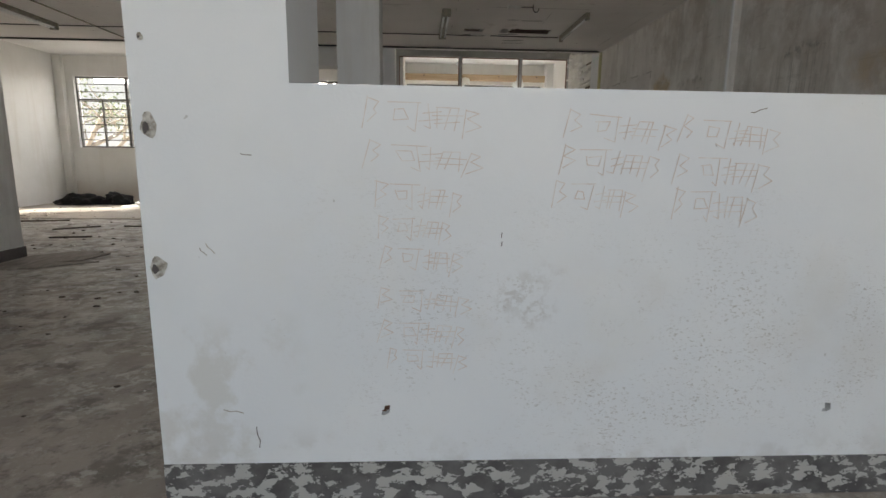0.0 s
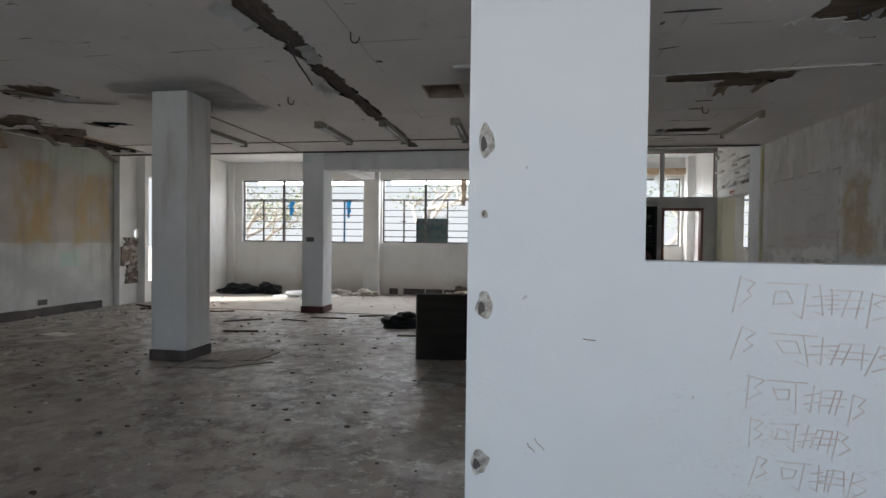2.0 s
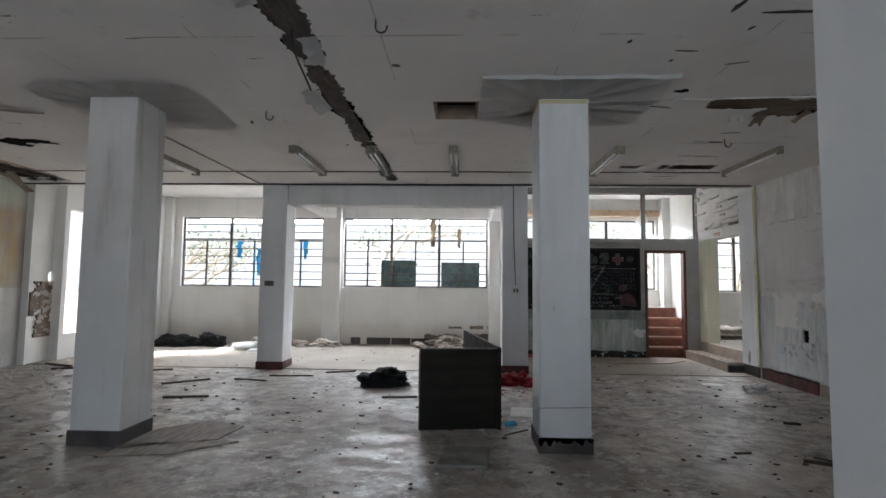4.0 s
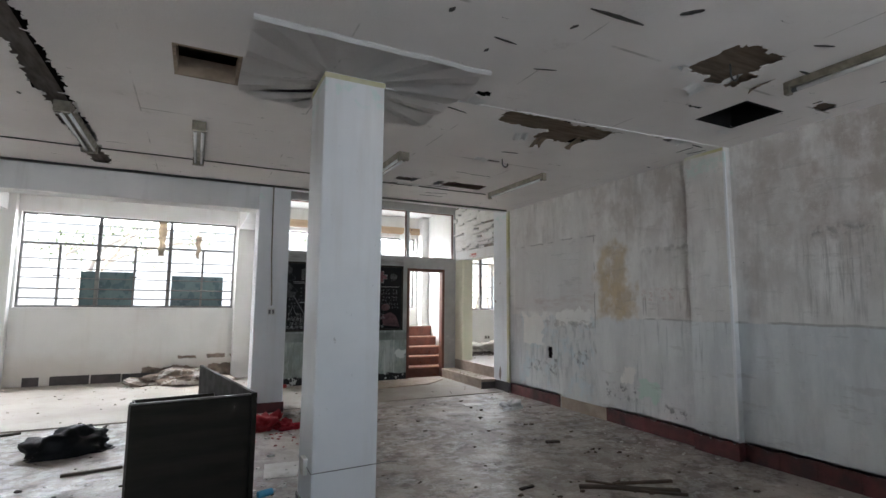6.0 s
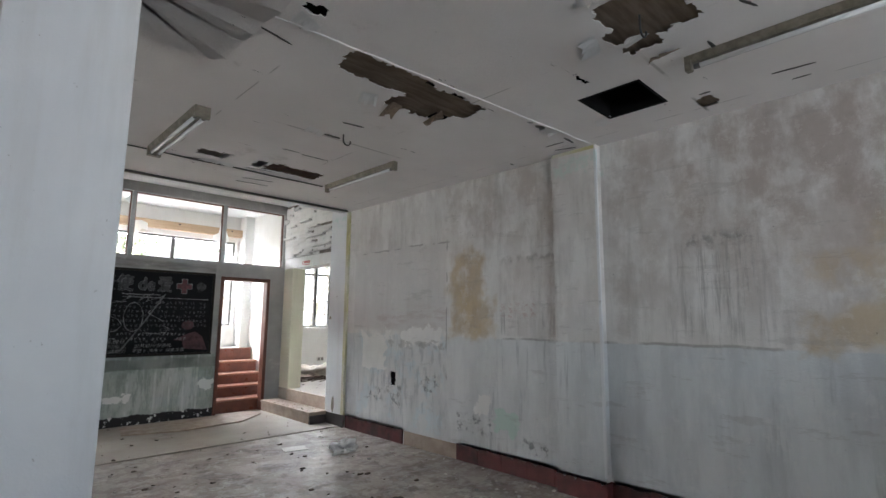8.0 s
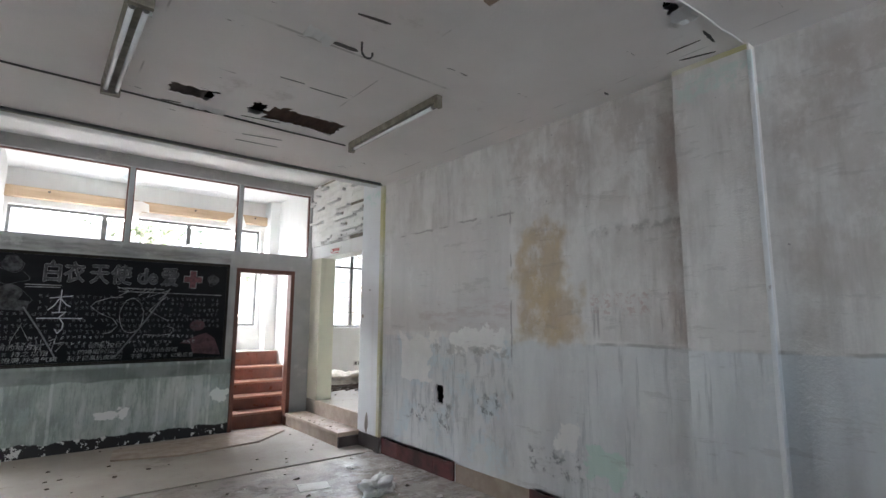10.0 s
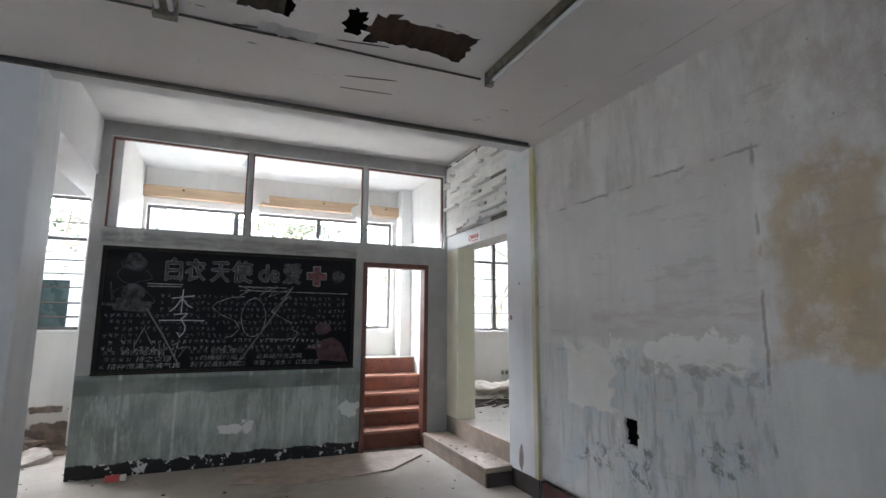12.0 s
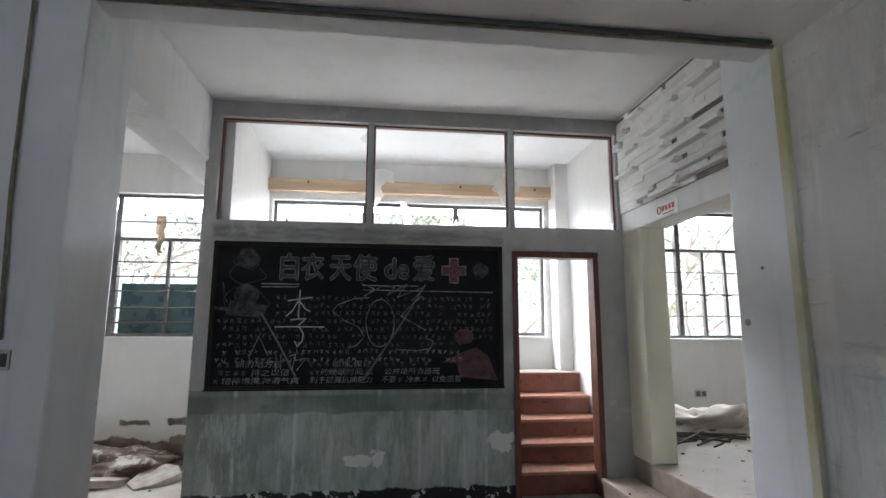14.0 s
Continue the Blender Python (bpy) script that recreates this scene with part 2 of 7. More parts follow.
def facade_paint():
    """White wall paint that has come away in brown scars along the floor."""
    n = Nodes("facade_paint", 0.78)
    x, y, z = n.xyz()
    colour = n.mix(n.ramp(n.noise(1.1, 7), 0.32, 0.68), (0.80, 0.79, 0.77), (0.72, 0.71, 0.68))
    runs = n.ramp(n.noise(1.0, 7, (5, 5, 0.45), offset=5), 0.5, 0.75)
    colour = n.mix(n.math("MULTIPLY", runs, 0.25), colour, (0.55, 0.50, 0.43))
    # warmer and darker tint towards the floor
    warm_low = n.ramp(n.math("MULTIPLY_ADD", n.noise(1.6, 6, offset=2), 0.5, z), 0.45, 0.85, 1.0, 0.0)
    colour = n.mix(n.math("MULTIPLY", warm_low, 0.45), colour, (0.55, 0.47, 0.39))
    bare = n.patch(x, z, -2.3, -0.5, -0.3, 0.24, 0.2, 2.6, 0.01, 4)
    line = n.math("MULTIPLY", n.patch(x, z, -1.75, -0.6, 0.37, 0.44, 0.05, 5, 0.008, 7), n.ramp(n.noise(4, 3, offset=6), 0.42, 0.46))
    colour = n.mix(n.math("MAXIMUM", bare, line), colour, n.mix(n.ramp(n.noise(6, 6), 0.4, 0.6), (0.16, 0.12, 0.095), (0.27, 0.21, 0.165)))
    relief = n.math("MULTIPLY_ADD", n.noise(5, 6), 1.5, n.math("MULTIPLY_ADD", n.noise(90, 3), 1.0, n.math("MULTIPLY", bare, -2.0)))
    return n.done(colour, relief, 0.25, 0.006)


def right_wall_paint():
    """Plaster in patches of several ages: cement panel, ochre glue, washed and rubbed places, bluish dado with mould."""
    n = Nodes("stained_plaster", 0.82)
    x, y, z = n.xyz()

    def lay(colour, mask, k, tint):
        return n.mix(n.math("MULTIPLY", mask, k), colour, tint)

    def zone(u0, u1, v0, v1, wobble, scale, soft, off, lo=None, hi=None, grain=(3, 3, 3)):
        m = n.patch(y, z, u0, u1, v0, v1, wobble, scale, soft, off)
        if lo is not None:
            m = n.math("MULTIPLY", m, n.ramp(n.noise(1.0, 8, grain, rough=0.7, offset=off + 3), lo, hi))
        return m
    colour = n.mix(n.ramp(n.noise(1.1, 9, rough=0.68), 0.32, 0.68), (0.77, 0.75, 0.725), (0.63, 0.61, 0.59))
    # broad brush marks of a white wash, mostly upright
    wash = n.ramp(n.noise(1.0, 8, (3.6, 3.6, 1.3), rough=0.66, offset=14), 0.48, 0.6)
    colour = lay(colour, wash, 0.6, (0.83, 0.815, 0.795))
    runs = n.ramp(n.noise(1.0, 8, (5, 5, 0.6), rough=0.68, offset=2), 0.5, 0.72)
    colour = lay(colour, runs, 0.5, (0.38, 0.36, 0.342))
    # brown and sooty clouds on the upper wall
    for u0, u1, v0, v1, k, off in ((5.45, 7.1, 2.2, 3.0, 0.5, 1), (4.3, 5.0, 2.35, 3.0, 0.55, 5), (2.2, 4.4, 1.9, 3.0, 0.75, 8), (0.0, 3.6, 1.3, 3.0, 0.6, 12), (3.6, 5.0, 1.5, 2.4, 0.4, 19), (7.2, 8.7, 2.35, 3.0, 0.25, 15)):
        colour = lay(colour, zone(u0, u1, v0, v1, 0.3, 1.6, 0.25, off, 0.4, 0.6, (2.6, 2.6, 1.8)), k, (0.385, 0.325, 0.29))
    # the smooth cement panel with its cracked upper joint
    flat = zone(6.94, 8.72, 1.30, 2.305, 0.04, 2.5, 0.025, 5)
    colour = lay(colour, flat, 0.72, n.mix(n.ramp(n.noise(1.2, 6, offset=1), 0.3, 0.7), (0.685, 0.66, 0.64), (0.60, 0.575, 0.56)))
    colour = lay(colour, zone(6.95, 8.2, 1.36, 1.58, 0.1, 4, 0.06, 7, 0.45, 0.6, (3, 3, 14)), 0.4, (0.46, 0.36, 0.34))
    # pale brush strokes above the panel
    colour = lay(colour, zone(6.9, 8.75, 2.36, 2.92, 0.12, 3, 0.08, 9, 0.46, 0.6, (7, 7, 1.6)), 0.5, (0.78, 0.77, 0.75))
    # dado
    edge = n.math("MULTIPLY_ADD", n.noise(4, 6), 0.04, z)
    dado = n.ramp(edge, 1.262, 1.278, 1.0, 0.0)
    blue = n.mix(n.ramp(n.noise(1.0, 8, (3.2, 3.2, 0.8), rough=0.66, offset=4), 0.36, 0.66), (0.70, 0.73, 0.745), (0.53, 0.555, 0.575))
    colour = lay(colour, dado, n.ramp(y, 5.9, 4.9, 0.5, 0.86), blue)
    drip = n.math("MULTIPLY", n.ramp(n.noise(1.0, 7, (15, 15, 1.1), rough=0.7, offset=3), 0.54, 0.66), n.math("MULTIPLY", dado, n.ramp(n.noise(0.9, 3, offset=6), 0.4, 0.6)))
    colour = lay(colour, drip, 0.5, (0.30, 0.31, 0.325))
    rim = n.math("MULTIPLY", n.ramp(n.math("ABSOLUTE", n.math("SUBTRACT", edge, 1.274)), 0.004, 0.016, 1.0, 0.0), n.ramp(y, 6.2, 6.3, 1.0, 0.0))
    colour = lay(colour, n.math("MULTIPLY", rim, n.ramp(n.noise(3, 5, offset=2), 0.4, 0.58)), 0.55, (0.2, 0.19, 0.18))
    # ochre glue
    for u0, u1, v0, v1, k, off in ((6.42, 6.86, 1.29, 2.16, 0.8, 1), (6.28, 6.62, 1.28, 1.62, 0.75, 6), (6.6, 6.93, 1.5, 1.8, 0.4, 9), (3.0, 3.62, 1.28, 1.48, 0.7, 4), (2.6, 3.25, 1.30, 1.72, 0.7, 2), (3.2, 3.62, 1.72, 1.86, 0.55, 8), (2.5, 3.25, 1.93, 2.1, 0.6, 3)):
        colour = lay(colour, zone(u0, u1, v0, v1, 0.26, 3.6, 0.07, off, 0.3, 0.52, (4, 4, 3)), k, n.mix(n.ramp(n.noise(6, 6, offset=off), 0.35, 0.65), (0.56, 0.44, 0.27), (0.46, 0.36, 0.235)))
    # rubbed panel beside the pilaster, with red traces of writing
    colour = lay(colour, zone(5.5, 6.18, 1.27, 2.04, 0.03, 5, 0.02, 6, 0.36, 0.62, (4, 4, 2)), 0.5, (0.50, 0.46, 0.435))
    top = zone(5.5, 6.16, 2.0, 2.06, 0.06, 5, 0.03, 4, 0.46, 0.6, (9, 9, 9))
    colour = lay(colour, top, 0.5, (0.22, 0.205, 0.19))
    colour = lay(colour, zone(5.47, 5.6, 1.27, 2.75, 0.05, 2.4, 0.05, 3, 0.35, 0.6, (5, 5, 3)), 0.55, (0.36, 0.275, 0.24))
    fringe = zone(5.5, 6.2, 1.30, 1.5, 0.08, 5, 0.05, 8, 0.5, 0.62, (18, 18, 1.5))
    colour = lay(colour, fringe, 0.55, (0.26, 0.24, 0.235))
    for k in range(5):
        u = 5.74 + 0.09 * k
        colour = lay(colour, zone(u, u + 0.07, 1.46, 1.60, 0.03, 12, 0.015, k, 0.5, 0.56, (26, 26, 34)), 0.38, (0.44, 0.24, 0.22))
    # upright drips under an old rail
    colour = lay(colour, zone(3.85, 4.45, 1.30, 2.02, 0.2, 3, 0.15, 6, 0.48, 0.62, (20, 20, 1.4)), 0.5, (0.24, 0.23, 0.22))
    colour = lay(colour, zone(3.9, 4.35, 2.0, 2.07, 0.08, 5, 0.03, 2, 0.46, 0.58, (9, 9, 9)), 0.55, (0.16, 0.15, 0.145))
    colour = lay(colour, zone(4.8, 4.96, 1.3, 2.7, 0.06, 3, 0.05, 12, 0.4, 0.6), 0.45, (0.42, 0.38, 0.35))
    # peeled dado under the panel: bare plaster, blue remains, mould runs and black spots
    colour = lay(colour, zone(6.95, 8.6, 0.2, 1.26, 0.08, 3, 0.05, 8, 0.5, 0.58, (4, 4, 4)), 0.6, (0.60, 0.68, 0.72))
    mould = zone(6.95, 8.3, 0.3, 1.2, 0.25, 2.5, 0.15, 3, 0.5, 0.62, (13, 13, 3.2))
    colour = lay(colour, mould, 0.38, (0.25, 0.27, 0.285))
    for u0, u1, v0, v1, off in ((8.02, 8.5, 0.80, 1.24, 2), (7.5, 7.72, 1.13, 1.31, 9), (6.98, 7.56, 1.16, 1.32, 5), (7.9, 8.05, 1.22, 1.31, 7), (6.3, 6.5, 0.5, 0.72, 11)):
        colour = lay(colour, zone(u0, u1, v0, v1, 0.2, 5.0, 0.008, off), 0.9, n.mix(n.ramp(n.noise(4, 6, offset=off), 0.35, 0.65), (0.86, 0.85, 0.825), (0.79, 0.775, 0.75)))
    lip = zone(6.96, 8.0, 1.10, 1.19, 0.06, 7, 0.012, 13, 0.5, 0.56, (9, 9, 12))
    colour = lay(colour, lip, 0.45, (0.28, 0.265, 0.25))
    for u0, u1, v0, v1, off in ((8.05, 8.36, 0.44, 0.58, 6), (7.72, 8.0, 0.40, 0.62, 16), (7.08, 7.34, 0.62, 0.78, 3), (6.3, 6.75, 0.3, 0.46, 10), (5.6, 5.9, 0.22, 0.34, 4)):
        colour = lay(colour, zone(u0, u1, v0, v1, 0.12, 6, 0.03, off, 0.5, 0.58, (13, 13, 13)), 0.7, (0.13, 0.135, 0.14))
    colour = lay(colour, zone(5.98, 6.24, 0.36, 0.56, 0.14, 8, 0.015, 2), 0.65, (0.50, 0.68, 0.58))
    colour = lay(colour, zone(5.05, 5.45, 2.72, 2.88, 0.12, 7, 0.02, 3, 0.46, 0.56, (8, 8, 8)), 0.5, (0.52, 0.66, 0.60))
    # cracked joint along the panel's head
    wave = n.math("MULTIPLY_ADD", n.noise(3.5, 6, offset=6), 0.11, z)
    line = n.math("MULTIPLY", n.ramp(n.math("ABSOLUTE", n.math("SUBTRACT", wave, 2.36)), 0.003, 0.013, 1.0, 0.0), n.ramp(n.noise(3.2, 4, offset=4), 0.44, 0.54))
    line = n.math("MULTIPLY", line, n.math("MULTIPLY", n.ramp(y, 6.86, 6.92), n.ramp(y, 8.5, 8.6, 1.0, 0.0)))
    side = n.math("MULTIPLY", n.ramp(n.math("ABSOLUTE", n.math("SUBTRACT", n.math("MULTIPLY_ADD", n.noise(5, 5, offset=8), 0.05, y), 6.955)), 0.004, 0.014, 1.0, 0.0), n.math("MULTIPLY", n.ramp(z, 0.25, 0.3), n.ramp(z, 2.3, 2.34, 1.0, 0.0)))
    line = n.math("MAXIMUM", line, n.math("MULTIPLY", side, n.ramp(n.noise(3, 4, offset=9), 0.46, 0.56)))
    colour = lay(colour, line, 0.6, (0.24, 0.225, 0.21))
    # specks, flakes, scuffs
    dots = n.ramp(n.noise(30, 2, offset=8), 0.75, 0.78)
    colour = lay(colour, dots, 0.6, (0.12, 0.11, 0.1))
    flake = n.ramp(n.noise(5.5, 9, rough=0.78, offset=21), 0.57, 0.59)
    colour = lay(colour, flake, 0.22, (0.82, 0.81, 0.79))
    scuff = n.ramp(n.noise(1.0, 8, (1.6, 1.6, 9), rough=0.75, offset=31), 0.58, 0.61)
    colour = lay(colour, scuff, 0.22, (0.28, 0.265, 0.25))
    relief = n.math("MULTIPLY_ADD", n.noise(4, 8), 2.2, n.math("MULTIPLY_ADD", n.noise(70, 3), 0.6, n.math("MULTIPLY", line, -2.0)))
    relief = n.math("MULTIPLY_ADD", flat, -0.5, relief)
    return n.done(colour, relief, 0.4, 0.008)


def left_wall_paint():
    n = Nodes("ochre_stained_plaster", 0.82)
    x, y, z = n.xyz()
    colour = n.mix(n.ramp(n.noise(1.0, 7), 0.3, 0.7), (0.50, 0.46, 0.40), (0.38, 0.34, 0.29))
    low = n.ramp(n.math("MULTIPLY_ADD", n.noise(4, 4), 0.04, z), 1.24, 1.27, 1.0, 0.0)
    colour = n.mix(n.math("MULTIPLY", low, 0.85), colour, n.mix(n.ramp(n.noise(1.6, 7, offset=4), 0.35, 0.65), (0.62, 0.62, 0.60), (0.46, 0.46, 0.45)))
    for u0, u1, v0, v1, k, off in ((6.9, 7.55, 1.25, 2.6, 0.85, 1), (8.05, 8.75, 1.26, 2.5, 0.7, 5), (7.5, 8.2, 1.6, 2.3, 0.3, 8), (4.5, 6.2, 1.26, 2.3, 0.4, 3)):
        colour = n.mix(n.math("MULTIPLY", n.math("MULTIPLY", n.patch(y, z, u0, u1, v0, v1, 0.32, 2.2, 0.12, off), n.ramp(n.noise(1.0, 7, (3.4, 3.4, 1.4), offset=off), 0.3, 0.6)), k), colour, (0.42, 0.285, 0.11))
    colour = n.mix(n.math("MULTIPLY", n.patch(y, z, 7.75, 8.1, 0.82, 1.1, 0.1, 5, 0.03, 2), 0.5), colour, (0.40, 0.60, 0.50))
    colour = n.mix(n.math("MULTIPLY", n.patch(y, z, 7.4, 8.9, 2.55, 2.95, 0.2, 3, 0.05, 7), 0.35), colour, (0.44, 0.58, 0.46))
    runs = n.ramp(n.noise(1.0, 7, (5, 5, 0.5), offset=2), 0.48, 0.75)
    colour = n.mix(n.math("MULTIPLY", runs, 0.5), colour, (0.25, 0.22, 0.19))
    relief = n.math("MULTIPLY_ADD", n.noise(4, 7), 2.0, n.noise(70, 3))
    return n.done(colour, relief, 0.35, 0.008)


def half_wall_paint():
    n = Nodes("scuffed_white_paint", 0.6)
    x, y, z = n.xyz()
    colour = n.mix(n.ramp(n.noise(0.9, 6), 0.3, 0.7), (0.80, 0.81, 0.82), (0.73, 0.75, 0.78))
    warm = n.ramp(n.noise(1.4, 6, offset=3), 0.52, 0.75)
    colour = n.mix(n.math("MULTIPLY", warm, 0.4), colour, (0.74, 0.72, 0.67))
    # scuffs and splashes low on the wall
    zone = n.patch(x, z, -0.15, 1.5, 0.12, 0.85, 0.3, 1.8, 0.3, 1)
    marks = n.ramp(n.noise(1.0, 4, (80, 80, 150), rough=0.7, offset=2), 0.57, 0.62)
    blotch = n.ramp(n.noise(2.6, 6, rough=0.7, offset=5), 0.44, 0.6)
    m = n.math("MULTIPLY", n.math("MULTIPLY", zone, marks), blotch)
    colour = n.mix(n.math("MULTIPLY", m, 0.7), colour, (0.40, 0.37, 0.34))
    cloud = n.math("MULTIPLY", zone, n.ramp(n.noise(1.9, 6, offset=12), 0.5, 0.68))
    colour = n.mix(n.math("MULTIPLY", cloud, 0.35), colour, (0.60, 0.57, 0.53))
    ring = n.math("MULTIPLY", n.patch(x, z, 0.24, 0.40, 0.64, 0.74, 0.14, 7, 0.05, 4), n.ramp(n.noise(40, 3, offset=1), 0.42, 0.6))
    colour = n.mix(n.math("MULTIPLY", ring, 0.5), colour, (0.45, 0.42, 0.40))
    corner = n.math("MULTIPLY", n.patch(x, z, -0.85, -0.4, 0.1, 0.6, 0.15, 2.5, 0.1, 3), n.ramp(n.noise(5, 7, offset=6), 0.5, 0.62))
    colour = n.mix(n.math("MULTIPLY", corner, 0.5), colour, (0.56, 0.54, 0.50))
    foot = n.math("MULTIPLY", n.ramp(n.math("MULTIPLY_ADD", n.noise(3, 4), 0.15, z), 0.2, 0.36, 1.0, 0.0), n.ramp(n.noise(9, 6), 0.45, 0.65))
    colour = n.mix(n.math("MULTIPLY", foot, 0.4), colour, (0.5, 0.48, 0.45))
    dots = n.ramp(n.noise(30, 2, offset=8), 0.76, 0.79)
    colour = n.mix(n.math("MULTIPLY", dots, 0.5), colour, (0.35, 0.32, 0.3))
    relief = n.math("MULTIPLY_ADD", n.noise(3, 6), 1.2, n.noise(80, 3))
    return n.done(colour, relief, 0.15, 0.006)


def peeling(name, ground, flake, cover, scale=6.0):
    """A dark coat with flakes of another coat left on it."""
    n = Nodes(name, 0.75)
    f = n.noise(1.0, 7, (scale, scale, scale * 1.6), rough=0.65, offset=4)
    over = n.ramp(f, 0.5 + cover, 0.515 + cover)
    a = n.mix(n.ramp(n.noise(9, 5), 0.35, 0.65), ground, tuple(c * 1.8 for c in ground))
    colour = n.mix(over, a, n.mix(n.noise(5, 5, offset=2), flake, tuple(c * 0.7 for c in flake)))
    return n.done(colour, over, 0.4, 0.004)


def ceiling_paint():
    n = Nodes("ceiling_board_paint", 0.85)
    x, y, z = n.xyz()
    colour = n.mix(n.ramp(n.noise(0.7, 7), 0.3, 0.7), (0.87, 0.84, 0.825), (0.78, 0.75, 0.73))
    brown = n.ramp(n.noise(1.6, 8, rough=0.7, offset=4), 0.62, 0.74)
    colour = n.mix(n.math("MULTIPLY", brown, 0.35), colour, (0.30, 0.25, 0.21))
    # board joints
    for axis, step in ((x, 1.22), (y, 2.44)):
        j = n.math("ABSOLUTE", n.math("SUBTRACT", n.math("FRACT", n.math("DIVIDE", n.math("ADD", axis, 20.3), step)), 0.5))
        line = n.math("MULTIPLY", n.ramp(j, 0.494, 0.498), n.ramp(n.noise(2.2, 4, offset=step), 0.48, 0.6))
        colour = n.mix(n.math("MULTIPLY", line, 0.5), colour, (0.24, 0.22, 0.2))
    slits = n.ramp(n.noise(1.0, 5, (2.6, 14, 1), rough=0.7, offset=6), 0.675, 0.69)
    colour = n.mix(n.math("MULTIPLY", slits, 0.8), colour, (0.07, 0.055, 0.045))
    relief = n.math("MULTIPLY_ADD", n.noise(1.5, 5), 3.0, n.noise(60, 3))
    return n.done(colour, relief, 0.3, 0.01)


def floor_paint():
    n = Nodes("dirty_concrete", 0.7)
    x, y, z = n.xyz()
    colour = n.mix(n.ramp(n.noise(0.8, 8, rough=0.65), 0.32, 0.68), (0.40, 0.352, 0.312), (0.245, 0.21, 0.184))
    dirt = n.ramp(n.noise(3.6, 9, rough=0.74, offset=3), 0.5, 0.6)
    colour = n.mix(n.math("MULTIPLY", dirt, 0.6), colour, (0.10, 0.086, 0.076))
    # pale flecks in the colour, partly in place of window reflections
    pale = n.math("MULTIPLY", n.ramp(n.noise(6.5, 10, (1, 1.3, 1), rough=0.78, offset=8), 0.535, 0.585), n.ramp(n.noise(0.7, 4, offset=9), 0.36, 0.56))
    colour = n.mix(n.math("MULTIPLY", pale, 0.6), colour, (0.60, 0.58, 0.55))
    far = n.ramp(n.math("MULTIPLY_ADD", n.noise(1.5, 5), 0.8, y), 9.0, 9.5)
    colour = n.mix(n.math("MULTIPLY", far, 0.55), colour, (0.33, 0.29, 0.245))
    grit = n.ramp(n.noise(26, 3, offset=5), 0.66, 0.72)
    colour = n.mix(n.math("MULTIPLY", grit, 0.6), colour, (0.06, 0.05, 0.045))
    worn = n.math("MULTIPLY", n.ramp(n.noise(5.0, 8, rough=0.72, offset=8), 0.45, 0.55), n.ramp(n.noise(0.6, 3, offset=1), 0.3, 0.5))
    rough = n.ramp(worn, 0.0, 1.0, 0.72, 0.28)
    relief = n.math("MULTIPLY_ADD", n.noise(3.5, 7), 2.0, n.noise(40, 4))
    return n.done(colour, relief, 0.4, 0.009, rough)


def screed_paint():
    n = Nodes("dusty_screed", 0.8)
    colour = n.mix(n.ramp(n.noise(0.9, 8), 0.3, 0.7), (0.40, 0.36, 0.315), (0.31, 0.273, 0.23))
    dirt = n.ramp(n.noise(3, 8, rough=0.7, offset=3), 0.56, 0.7)
    colour = n.mix(n.math("MULTIPLY", dirt, 0.6), colour, (0.2, 0.165, 0.135))
    grit = n.ramp(n.noise(30, 3, offset=5), 0.68, 0.73)
    colour = n.mix(n.math("MULTIPLY", grit, 0.5), colour, (0.1, 0.085, 0.07))
    return n.done(colour, n.noise(20, 5), 0.3, 0.006)


def board_paint():
    n = Nodes("chalkboard_slate", 0.8)
    n.bsdf.inputs["Specular IOR Level"].default_value = 0.2
    smear = n.ramp(n.noise(1.0, 6, (1.2, 1, 3), offset=2), 0.4, 0.75)
    colour = n.mix(n.math("MULTIPLY", smear, 0.5), (0.009, 0.0085, 0.0095), (0.026, 0.025, 0.028))
    return n.done(colour, n.noise(70, 3), 0.1, 0.002)


